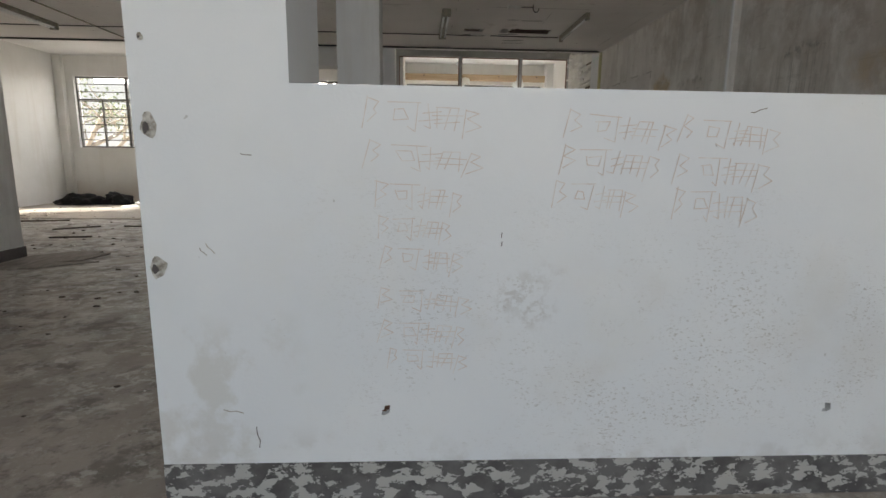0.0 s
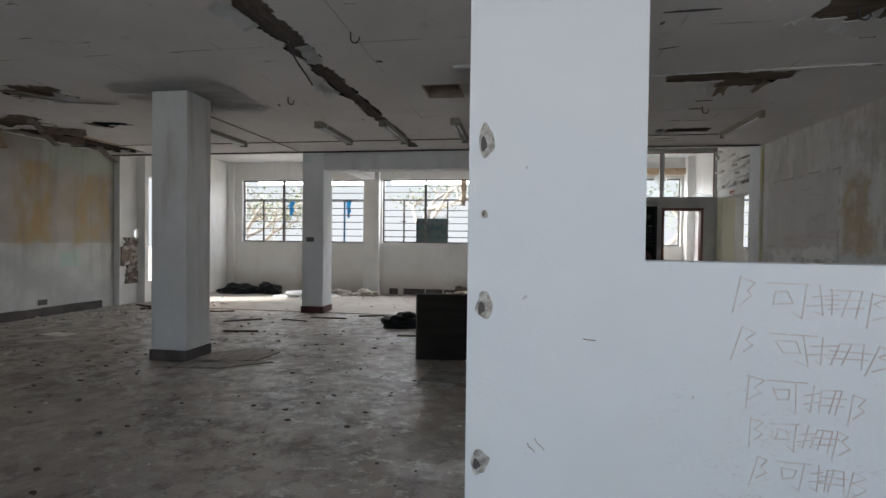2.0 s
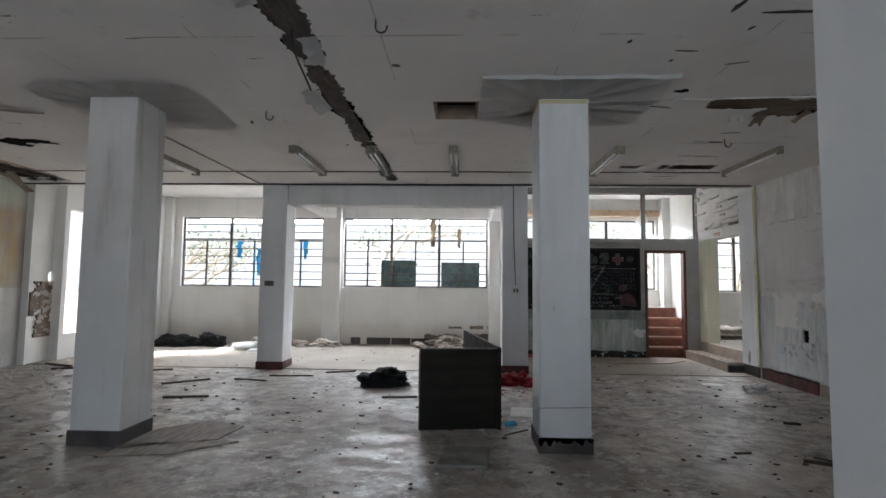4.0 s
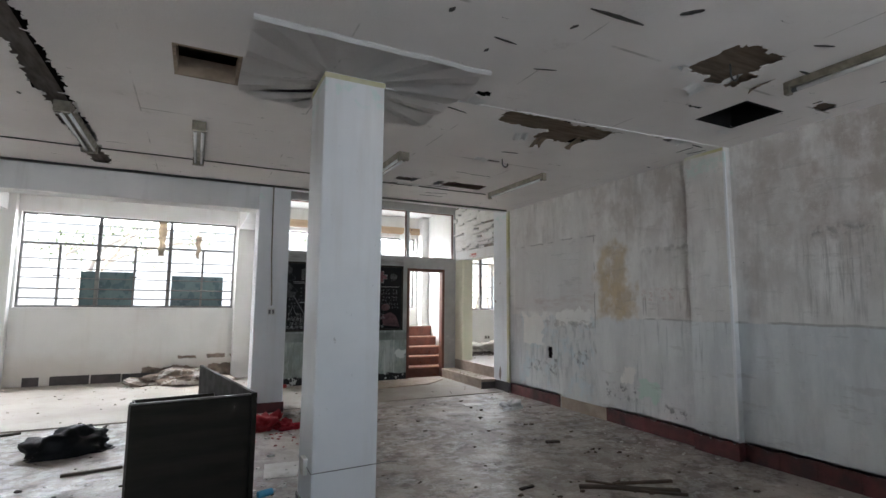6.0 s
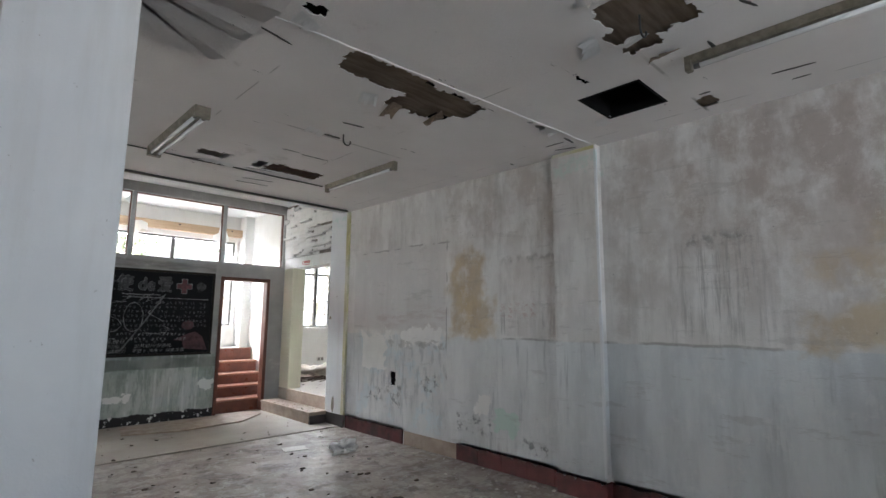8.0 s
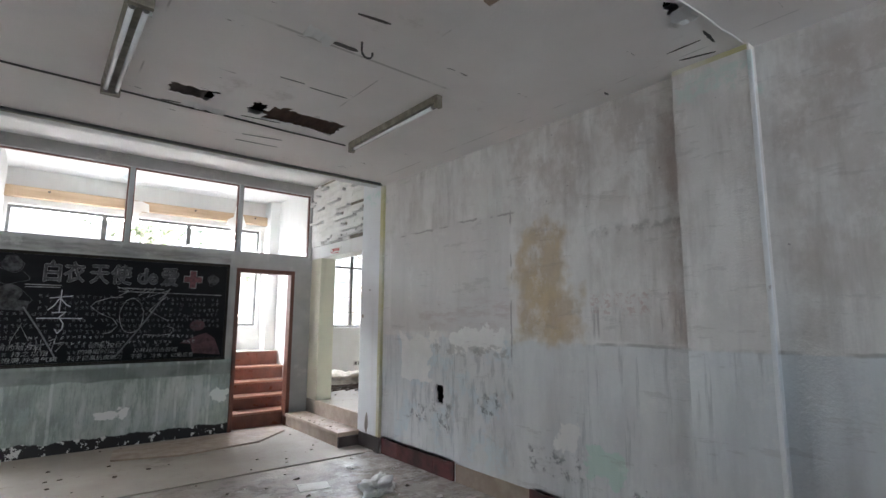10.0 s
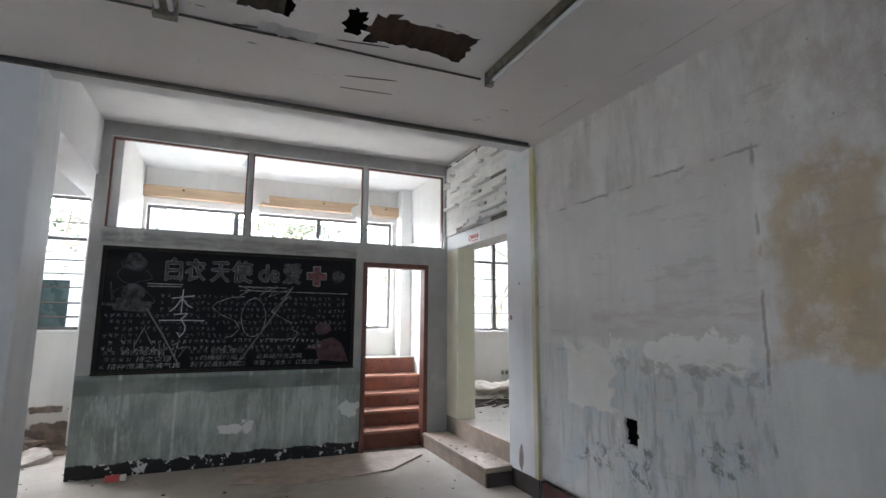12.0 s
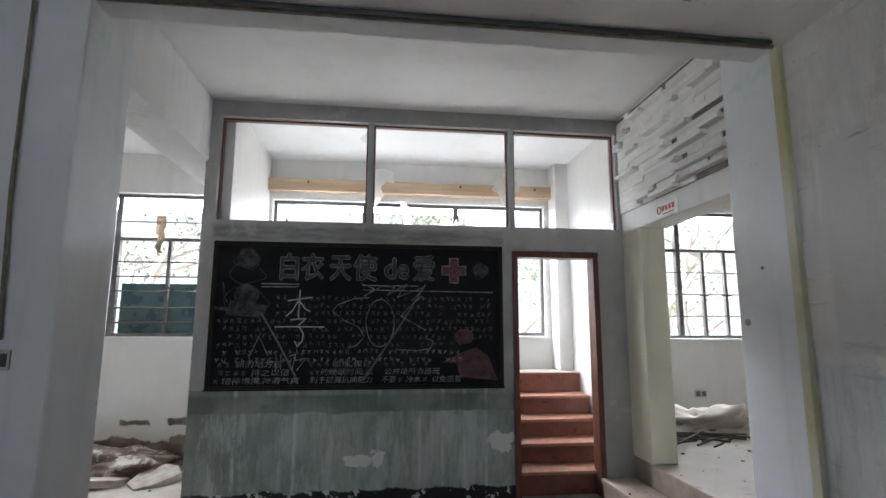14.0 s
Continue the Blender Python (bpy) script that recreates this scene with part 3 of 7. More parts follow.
def dado_paint():
    """Under the blackboard: worn green-grey dado with pale lines, a dark upper band and a black foot."""
    n = Nodes("worn_green_dado", 0.75)
    x, y, z = n.xyz()
    colour = n.mix(n.ramp(n.noise(1.6, 8, (1.4, 1, 1), rough=0.65), 0.35, 0.65), (0.46, 0.50, 0.47), (0.25, 0.29, 0.265))
    blue = n.ramp(n.noise(1.9, 6, offset=5), 0.52, 0.68)
    colour = n.mix(n.math("MULTIPLY", blue, 0.4), colour, (0.38, 0.45, 0.48))
    fine = n.ramp(n.noise(1.0, 8, (34, 34, 5), rough=0.75, offset=3), 0.46, 0.62)
    colour = n.mix(n.math("MULTIPLY", fine, 0.5), colour, (0.2, 0.23, 0.21))
    west = n.ramp(n.math("MULTIPLY_ADD", n.noise(2.0, 6, (2, 2, 0.7), offset=7), 1.3, x), 0.5, 1.0, 0.45, 0.0)
    colour = n.mix(west, colour, (0.16, 0.19, 0.165))
    bands = n.ramp(n.noise(1.0, 8, (5.5, 5.5, 1.1), rough=0.7, offset=17), 0.5, 0.6)
    colour = n.mix(n.math("MULTIPLY", n.math("MULTIPLY", bands, n.ramp(z, 0.8, 0.7)), 0.5), colour, (0.60, 0.635, 0.615))
    grain = n.ramp(n.noise(16, 8, rough=0.8, offset=2), 0.58, 0.66)
    colour = n.mix(n.math("MULTIPLY", grain, 0.35), colour, (0.55, 0.57, 0.55))
    for k, u in enumerate((-0.18, 0.28, 0.94, 1.27, 1.46, 1.64, 1.82)):
        d = n.math("ABSOLUTE", n.math("ADD", n.math("SUBTRACT", x, u), n.math("MULTIPLY_ADD", n.noise(7, 4, offset=k), 0.03, -0.015)))
        streak = n.math("MULTIPLY", n.ramp(d, 0.006, 0.02, 1.0, 0.0), n.ramp(n.noise(5, 5, offset=20 + k), 0.35, 0.6))
        colour = n.mix(n.math("MULTIPLY", streak, 0.75), colour, (0.6, 0.63, 0.61))
    wave = n.math("MULTIPLY_ADD", n.noise(5.0, 7, rough=0.65, offset=9), 0.07, z)
    band = n.math("MULTIPLY", n.ramp(wave, 0.755, 0.775), n.ramp(wave, 0.885, 0.92, 1.0, 0.0))
    colour = n.mix(n.math("MULTIPLY", band, 0.75), colour, n.mix(n.ramp(n.noise(2.2, 6), 0.4, 0.6), (0.12, 0.14, 0.128), (0.24, 0.265, 0.245)))
    chip = n.patch(x, z, 0.66, 0.97, 0.325, 0.405, 0.11, 11, 0.006, 3)
    colour = n.mix(chip, colour, (0.78, 0.78, 0.76))
    chip = n.patch(x, z, 1.84, 2.04, 0.40, 0.54, 0.12, 11, 0.006, 5)
    colour = n.mix(chip, colour, (0.68, 0.72, 0.7))
    foot = n.ramp(n.math("MULTIPLY_ADD", n.noise(6, 6), 0.12, z), 0.185, 0.2, 1.0, 0.0)
    flake = n.ramp(n.noise(13, 5, offset=2), 0.585, 0.6)
    colour = n.mix(foot, colour, n.mix(flake, (0.022, 0.02, 0.02), (0.62, 0.62, 0.6)))
    return n.done(colour, n.math("MULTIPLY_ADD", n.noise(5, 6), 1.5, n.noise(80, 3)), 0.3, 0.006)


def board_wall_paint():
    """Grey render with brushed dark bands round the blackboard and pale rubbed places."""
    n = Nodes("grey_render", 0.8)
    x, y, z = n.xyz()
    colour = n.mix(n.ramp(n.noise(1.6, 8, rough=0.65), 0.3, 0.7), (0.45, 0.445, 0.435), (0.34, 0.338, 0.33))
    brush = n.ramp(n.noise(1.0, 7, (2.5, 2.5, 16), rough=0.7, offset=3), 0.4, 0.6)
    band = n.math("MULTIPLY", n.patch(x, z, -0.45, 1.98, 2.125, 2.235, 0.06, 3, 0.02, 2), n.math("MULTIPLY_ADD", brush, 0.6, 0.4))
    colour = n.mix(n.math("MULTIPLY", band, 0.8), colour, (0.17, 0.17, 0.168))
    pale = n.ramp(n.noise(4, 8, rough=0.7, offset=8), 0.56, 0.64)
    colour = n.mix(n.math("MULTIPLY", pale, 0.35), colour, (0.60, 0.59, 0.57))
    dark = n.ramp(n.noise(2.2, 7, (1, 1, 0.5), offset=5), 0.55, 0.72)
    colour = n.mix(n.math("MULTIPLY", dark, 0.5), colour, (0.22, 0.215, 0.21))
    return n.done(colour, n.math("MULTIPLY_ADD", n.noise(5, 6), 1.5, n.noise(80, 3)), 0.3, 0.006)


BOARD_WALL = board_wall_paint()
FACADE = facade_paint()
RIGHT_WALL, LEFT_WALL, HALF_WALL = right_wall_paint(), left_wall_paint(), half_wall_paint()
CEILING, FLOOR, SCREED, SLATE, DADO = ceiling_paint(), floor_paint(), screed_paint(), board_paint(), dado_paint()
PEEL_BASE = peeling("peeling_grey_skirting", (0.085, 0.08, 0.078), (0.52, 0.51, 0.485), 0.02, 15)
BROKEN_PLASTER = peeling("broken_plaster", (0.12, 0.09, 0.07), (0.5, 0.46, 0.41), 0.03, 5)


# ---- building helpers ----
def part(name, bm, material, parent=None, label="", smooth=False):
    """Links a bmesh as one mesh object, under a thing or under a part."""
    me = bpy.data.meshes.new(name)
    bmesh.ops.recalc_face_normals(bm, faces=bm.faces)
    bm.to_mesh(me)
    bm.free()
    me.materials.append(material)
    if smooth:
        for p in me.polygons:
            p.use_smooth = True
    ob = new(name, me)
    if parent is not None:
        ob.parent = parent
    if label:
        tagged(ob, label)
    return ob


def thing(name, label, category, at=(0, 0, 0), turn=0.0, group="", kind=""):
    """An empty at a thing's base, which carries its parts."""
    ob = new(name)
    ob.matrix_basis = pose(*at, 0, 0, turn)
    return tagged(ob, label, category, group, kind)


def put_box(bm, x0, x1, y0, y1, z0, z1, bevel=0.0, m=None):
    vs = [bm.verts.new((x, y, z)) for x in (x0, x1) for y in (y0, y1) for z in (z0, z1)]
    fs = [bm.faces.new([vs[i] for i in f]) for f in ((0, 1, 3, 2), (4, 6, 7, 5), (0, 4, 5, 1), (2, 3, 7, 6), (0, 2, 6, 4), (1, 5, 7, 3))]
    if bevel:
        es = {e for f in fs for e in f.edges}
        r = bmesh.ops.bevel(bm, geom=list(es), offset=bevel, segments=2, affect="EDGES", profile=0.6)
        vs = list({v for f in r["faces"] for v in f.verts} | {v for v in vs if v.is_valid})
    if m is not None:
        for v in vs:
            v.co = m @ v.co
    return vs


def box(x0, x1, y0, y1, z0, z1, bevel=0.0, m=None):
    bm = bmesh.new()
    put_box(bm, x0, x1, y0, y1, z0, z1, bevel, m)
    return bm


def put_tube(bm, points, r, sides=8, taper=1.0):
    """A round bar along points."""
    pts = [Vector(p) for p in points]
    rings = []
    for i, p in enumerate(pts):
        d = (pts[min(i + 1, len(pts) - 1)] - pts[max(i - 1, 0)]).normalized()
        a = d.orthogonal().normalized() if abs(d.z) > 0.9 else d.cross(Vector((0, 0, 1))).normalized()
        b = d.cross(a)
        k = r * (1 + (taper - 1) * i / max(1, len(pts) - 1))
        rings.append([bm.verts.new(p + k * (math.cos(t) * a + math.sin(t) * b)) for t in (2 * math.pi * j / sides for j in range(sides))])
    for u, v in zip(rings, rings[1:]):
        for j in range(sides):
            bm.faces.new((u[j], u[(j + 1) % sides], v[(j + 1) % sides], v[j]))
    bm.faces.new(rings[0][::-1])
    bm.faces.new(rings[-1])


def tube(points, r, sides=8, taper=1.0):
    bm = bmesh.new()
    put_tube(bm, points, r, sides, taper)
    return bm


AXES = {"x": (1, 2, 0), "y": (0, 2, 1), "z": (0, 1, 2)}


def slab(axis, lo, hi, u0, u1, v0, v1, holes=(), ragged=(), fine=0.05, jitter=0.016):
    """A plate square to an axis, with clean rectangular holes (u0, u1, v0, v1) and ragged ones (u, v, half width, half height, wobble)."""
    us, vs = {u0, u1}, {v0, v1}
    for a, b, c, d in holes:
        us |= {max(a, u0), min(b, u1)}
        vs |= {max(c, v0), min(d, v1)}
    for u, v, w, h, k in ragged:
        nu, nv = int(2 * (w + k) / fine) + 2, int(2 * (h + k) / fine) + 2
        us |= {round(u - w - k + i * 2 * (w + k) / nu, 4) for i in range(nu + 1)}
        vs |= {round(v - h - k + i * 2 * (h + k) / nv, 4) for i in range(nv + 1)}

    def thin(values, keep):
        out = []
        for x in sorted(values):
            if out and x - out[-1] < fine * 0.3:
                if x in keep and out[-1] not in keep:
                    out[-1] = x
                elif x in keep:
                    out.append(x)
                continue
            out.append(x)
        return out
    keep_u = {u0, u1} | {max(h[0], u0) for h in holes} | {min(h[1], u1) for h in holes}
    keep_v = {v0, v1} | {max(h[2], v0) for h in holes} | {min(h[3], v1) for h in holes}
    us = [x for x in thin(us, keep_u) if u0 <= x <= u1]
    vs = [x for x in thin(vs, keep_v) if v0 <= x <= v1]

    def gone(a, b):
        if any(h[0] < a < h[1] and h[2] < b < h[3] for h in holes):
            return True
        for u, v, w, h, k in ragged:
            d = max(abs(a - u) - w, abs(b - v) - h)
            if d < k and d + k * (1.3 * noise.noise((a * 5, b * 5, u)) + 0.7 * noise.noise((a * 13, b * 17, v))) < 0:
                return True
        return False
    cell = {(i, j): not gone((us[i] + us[i + 1]) / 2, (vs[j] + vs[j + 1]) / 2) for i in range(len(us) - 1) for j in range(len(vs) - 1)}
    iu, iv, iw = AXES[axis]
    bm, made = bmesh.new(), {}

    def vert(i, j, side):
        if (i, j, side) not in made:
            c = [0, 0, 0]
            a, b = us[i], vs[j]
            if any(abs(a - u) < w + k + 0.01 and abs(b - v) < h + k + 0.01 for u, v, w, h, k in ragged):
                if a not in keep_u and b not in keep_v:
                    a += jitter * noise.noise((a * 31, b * 31, 1.3)) * 2
                    b += jitter * noise.noise((a * 29, b * 33, 7.3)) * 2
            c[iu], c[iv], c[iw] = a, b, (lo, hi)[side]
            made[i, j, side] = bm.verts.new(c)
        return made[i, j, side]
    for (i, j), full in cell.items():
        if not full:
            continue
        for side in (0, 1):
            bm.faces.new([vert(i, j, side), vert(i + 1, j, side), vert(i + 1, j + 1, side), vert(i, j + 1, side)])
        for di, dj, p, q in ((-1, 0, (i, j), (i, j + 1)), (1, 0, (i + 1, j), (i + 1, j + 1)), (0, -1, (i, j), (i + 1, j)), (0, 1, (i, j + 1), (i + 1, j + 1))):
            if not cell.get((i + di, j + dj), False):
                bm.faces.new([vert(*p, 0), vert(*q, 0), vert(*q, 1), vert(*p, 1)])
    return bm


def setting(name, bm, material, label="", category=""):
    return tagged(part(name, bm, material), label, category, kind="structure")


# ---- the large structure ----
X_RIGHT, X_LEFT, Y_FRONT, Y_EDGE, Y_BOARD, Y_FACADE = 3.09, -8.6, -3.2, 8.9, 10.8, 12.35
Z_CEIL, Z_BACK = 2.95, 3.32

setting("floor", box(X_LEFT - 0.3, X_RIGHT + 0.2, Y_FRONT - 0.3, Y_EDGE + 0.05, -0.15, 0), FLOOR, "dirty grey concrete floor with worn shiny patches", "floor")
setting("floor_back", box(X_LEFT - 0.3, X_RIGHT + 0.2, Y_EDGE + 0.05, Y_FACADE + 0.25, -0.15, 0.012), SCREED, "pale dusty screed floor along the windows", "floor")

# suspended ceiling with its broken places
RAGGED = ((1.25, 5.35, 0.56, 0.13, 0.035), (1.48, 5.55, 0.26, 0.12, 0.05), (1.5, 3.93, 0.22, 0.17, 0.05), (1.68, 4.05, 0.15, 0.1, 0.05), (0.76, 7.69, 0.13, 0.08, 0.03), (1.57, 7.69, 0.29, 0.135, 0.012), (1.21, 7.69, 0.05, 0.12, 0.03),
          (-2.54, 3.7, 0.11, 0.8, 0.035), (-2.55, 5.0, 0.10, 0.5, 0.04), (-2.55, 6.0, 0.09, 0.5, 0.035), (-2.54, 7.1, 0.09, 0.65, 0.035), (-2.55, 8.25, 0.09, 0.4, 0.04),
          (0.95, 3.1, 0.16, 0.03, 0.03))
RAGGED += ((-6.1, 5.0, 0.35, 0.2, 0.12), (-7.75, 6.2, 0.45, 0.3, 0.2), (-8.12, 7.55, 0.42, 0.9, 0.08), (-6.5, 6.5, 0.3, 0.12, 0.1), (-8.0, 8.6, 0.35, 0.1, 0.08), (-6.9, 8.45, 0.25, 0.1, 0.06),
           (0.3, 5.05, 0.05, 0.03, 0.02), (2.3, 5.15, 0.10, 0.02, 0.02), (2.83, 2.98, 0.1, 0.07, 0.03), (2.8, 4.05, 0.08, 0.05, 0.03), (0.35, 3.4, 0.07, 0.05, 0.03), (1.9, 4.5, 0.09, 0.02, 0.02))
TRAP, SHAFT = (-1.73, -1.33, 5.26, 5.73), (2.14, 2.6, 4.24, 4.68)
setting("ceiling", slab("z", Z_CEIL, Z_CEIL + 0.004, X_LEFT, X_RIGHT, Y_FRONT, Y_EDGE, (TRAP, SHAFT), RAGGED, 0.032, 0.013), CEILING,
        "dirty off-white board ceiling, torn open in places", "ceiling")
setting("ceiling_slab", box(X_LEFT - 0.3, X_RIGHT + 0.2, Y_FRONT - 0.3, Y_EDGE, 3.45, 3.6), VOID_SHADE, "slab over the ceiling, near-black for the shade in its holes", "ceiling")
setting("ceiling_back", box(X_LEFT - 0.3, X_RIGHT + 0.2, Y_EDGE, Y_FACADE + 0.25, Z_BACK, 3.6), BACK_CEILING, "white painted slab over the window strip", "ceiling")

# walls
WALL_HOLES = ((7.86, 0.72, 0.062, 0.095, 0.022), (3.5, 0.335, 0.09, 0.025, 0.02))
setting("wall_right", slab("x", X_RIGHT, X_RIGHT + 0.022, Y_FRONT, 9.3, 0, 3.45, (), WALL_HOLES, 0.011, 0.006), RIGHT_WALL, "grey stained plaster wall with a bluish dado and ochre marks", "wall")
# added sheet behind the plaster, near-black so that its holes look shaded
setting("wall_cavity", box(X_RIGHT + 0.2, X_RIGHT + 0.24, Y_FRONT, 9.3, 0, 3.45), VOID_SHADE, "near-black back sheet for the shade in the wall holes", "wall")
setting("wall_left", box(X_LEFT - 0.24, X_LEFT, Y_FRONT, 8.9, 0, 3.45), LEFT_WALL, "plaster wall with ochre stains above a pale dado", "wall")
setting("wall_left_back", slab("x", X_LEFT + 0.1, X_LEFT + 0.3, 9.35, Y_FACADE, 0, Z_BACK, ((9.45, 10.35, 0.45, 2.6),)), WHITE_WALL, "white painted wall with a broken opening", "wall")
setting("pier_left", slab("x", X_LEFT - 0.2, X_LEFT + 0.12, 8.9, 9.35, 0, 3.45, (), ((9.32, 1.0, 0.06, 0.5, 0.05),), 0.04), WHITE_WALL, "white wall end with broken plaster edge", "wall")
setting("pier_left_scar", slab("x", X_LEFT + 0.121, X_LEFT + 0.15, 8.92, 9.36, 0.42, 1.34, (), ((8.95, 0.5, 0.12, 0.3, 0.12), (9.36, 0.95, 0.05, 0.28, 0.08), (8.98, 1.25, 0.1, 0.06, 0.08)), 0.03), BROKEN_PLASTER, "broken brown plaster edge of the wall end", "wall")
# unseen wall behind the walker; opening widths set how much light enters
FRONT_HOLES = ((-3.8, -1.4, 0.6, 2.7), (-0.6, 2.9, 0.6, 2.7))
setting("wall_front", slab("y", Y_FRONT - 0.2, Y_FRONT, X_LEFT, X_RIGHT, 0, 3.45, FRONT_HOLES), WHITE_WALL, "unseen front wall, its openings sized to shape the light", "wall")
WIN_L, WIN_C, WIN_A, WIN_R = (-7.95, -4.64, 1.27, 2.87), (-4.16, -0.88, 1.29, 2.87), (-0.32, 2.87, 1.30, 2.85), (4.2, 6.4, 1.27, 2.85)
setting("wall_facade", slab("y", Y_FACADE, Y_FACADE + 0.22, X_LEFT + 0.3, 7.3, 0, 3.6, (WIN_L, WIN_C, WIN_A, WIN_R)), FACADE, "white painted outer wall with window openings", "wall")
setting("pilaster_facade", box(-4.60, -4.20, Y_FACADE - 0.16, Y_FACADE, 0, Z_BACK, 0.012), WHITE_WALL, "white pilaster between the windows", "pilaster")
setting("pilaster_facade_end", box(-0.86, -0.56, Y_FACADE - 0.2, Y_FACADE, 0, Z_BACK, 0.012), WHITE_WALL, "white pilaster beside the window", "pilaster")
setting("pilaster_facade_left", box(X_LEFT + 0.3, -8.12, Y_FACADE - 0.12, Y_FACADE, 0, Z_BACK, 0.012), WHITE_WALL, "white pilaster in the corner", "pilaster")
setting("pilaster_right", box(3.0, X_RIGHT, 5.03, 5.47, 0.16, Z_CEIL - 0.004, 0.008), RIGHT_WALL, "plastered pilaster on the stained wall", "pilaster")
# pale strip added to show the pilaster's near side as lit
setting("lit_edge_pilaster", box(2.992, 3.012, 5.018, 5.042, 0.2, Z_CEIL - 0.05, 0.004), WHITE_COLUMN, "added white strip for the lit side of the pilaster", "trim")

# the wall that carries the blackboard, with transom and stair door
TRANSOM, DOORWAY = (-0.44, 3.05, 2.28, 3.18), (2.06, 2.84, 0.0, 2.07)
setting("wall_board", slab("y", Y_BOARD, Y_BOARD + 0.14, -0.54, X_RIGHT, 0.91, Z_BACK, (TRANSOM, (2.06, 2.84, 0.0, 2.07))), BOARD_WALL, "grey rendered wall round the blackboard", "wall")
setting("wall_board_low", box(-0.54, 2.06, Y_BOARD, Y_BOARD + 0.14, 0.012, 0.91), DADO, "worn green-grey painted wall under the blackboard", "wall")
setting("wall_board_side", box(2.84, X_RIGHT, Y_BOARD, Y_BOARD + 0.14, 0.012, 0.91), BOARD_WALL, "grey rendered wall beside the stair door", "wall")
setting("wall_stair_left", box(-0.54, -0.36, Y_BOARD + 0.14, Y_FACADE, 0.012, Z_BACK), WHITE_WALL, "white side wall of the stair landing", "wall")
setting("wall_stair_right", box(X_RIGHT, X_RIGHT + 0.16, Y_BOARD + 0.14, Y_FACADE, 0, Z_BACK), WHITE_WALL, "white side wall of the stair landing", "wall")
setting("pilaster_stair", box(2.93, X_RIGHT, Y_FACADE - 0.25, Y_FACADE, 0.925, Z_BACK, 0.01), WHITE_WALL, "white pier beside the landing window", "pilaster")

# the wide opening beside it, with the room behind
setting("pier_right", box(X_RIGHT - 0.03, X_RIGHT + 0.24, 8.92, 9.33, 0, Z_BACK, 0.01), WHITE_COLUMN, "white painted pier at the end of the stained wall", "pier")
setting("trim_yellow", box(X_RIGHT - 0.034, X_RIGHT + 0.0, 8.868, 8.925, 0.15, Z_CEIL - 0.01, 0.004), YELLOW_EDGE, "yellowed strip at the pier's edge", "trim")
setting("lintel_right", box(X_RIGHT, X_RIGHT + 0.24, 9.33, Y_BOARD, 2.25, Z_BACK), WHITE_WALL, "white wall over the opening", "wall")
setting("jamb_far", box(X_RIGHT, X_RIGHT + 0.22, 10.5, Y_BOARD, 0.34, 2.25, 0.006), YELLOW, "yellowed jamb of the opening", "door jamb")
setting("jamb_near", box(X_RIGHT + 0.005, X_RIGHT + 0.24, 9.33, 9.38, 0.34, 2.25, 0.004), YELLOW, "yellowed jamb of the opening", "door jamb")
setting("floor_room", box(X_RIGHT + 0.02, 7.3, 8.0, Y_FACADE, -0.15, 0.335), SCREED, "pale dusty floor of the raised side room", "floor")
setting("floor_room_edge", box(X_RIGHT - 0.01, X_RIGHT + 0.04, 9.33, 10.52, 0.012, 0.342, 0.006), STEP_STONE, "stone edge of the raised floor", "floor")
setting("wall_room_side", box(7.1, 7.3, 8.0, Y_FACADE, 0.3, 3.6), WHITE_WALL, "white wall of the side room", "wall")
setting("wall_room_near", box(X_RIGHT + 0.24, 7.3, 7.8, 8.0, 0, 3.6), WHITE_WALL, "white wall of the side room", "wall")
setting("ceiling_room", box(X_RIGHT + 0.24, 7.3, 8.0, Y_FACADE + 0.25, 3.32, 3.6), BACK_CEILING, "white ceiling of the side room", "ceiling")

# beams
setting("beam_left", box(-4.26, -0.79, Y_EDGE + 0.01, Y_EDGE + 0.3, 2.62, Z_BACK, 0.008), BEAM_PAINT, "grey-white painted beam between the columns", "beam")
setting("beam_right", box(-0.44, X_RIGHT - 0.03, Y_EDGE + 0.01, Y_EDGE + 0.15, 2.942, Z_BACK, 0.006), BEAM_PAINT, "grey-white painted beam over the passage", "beam")
setting("beam_far_left", box(X_LEFT, -4.69, Y_EDGE + 0.01, Y_EDGE + 0.12, Z_CEIL - 0.01, Z_BACK), BEAM_PAINT, "edge of the suspended ceiling", "beam")
setting("beam_cross", box(-0.84, -0.52, 9.3, Y_FACADE - 0.003, 2.78, Z_BACK, 0.008), BEAM_PAINT, "white painted cross beam to the outer wall", "beam")
setting("beam_cross_left", box(-4.6, -4.3, 9.3, Y_FACADE - 0.003, 2.85, Z_BACK, 0.008), BEAM_PAINT, "white painted cross beam to the outer wall", "beam")


# ---- columns ----
def column(x0, x1, y0, y1, base_material, label, base_label, top=Z_CEIL, paint=WHITE_COLUMN):
    ob = thing("column", label, "column", ((x0 + x1) / 2, (y0 + y1) / 2, 0), group="square columns of the hall")
    w, d = (x1 - x0) / 2, (y1 - y0) / 2
    bm = bmesh.new()
    put_box(bm, -w, w, -d, d, 0.0, top, 0.014)
    part("shaft", bm, paint, ob)
    bm = box(-w - 0.012, w + 0.012, -d - 0.012, d + 0.012, 0.0, 0.125, 0.008)
    part("skirting", bm, base_material, ob, base_label)
    return ob


column(-0.82, -0.40, 5.20, 5.62, DARK_BASE, "white painted square column with dark skirting", "chipped dark skirting")
column(-4.70, -4.27, 5.12, 5.54, DARK_BASE, "white painted square column, stained, its paint greyed for shade", "dark skirting", Z_CEIL, STAINED_SHADED_COLUMN)
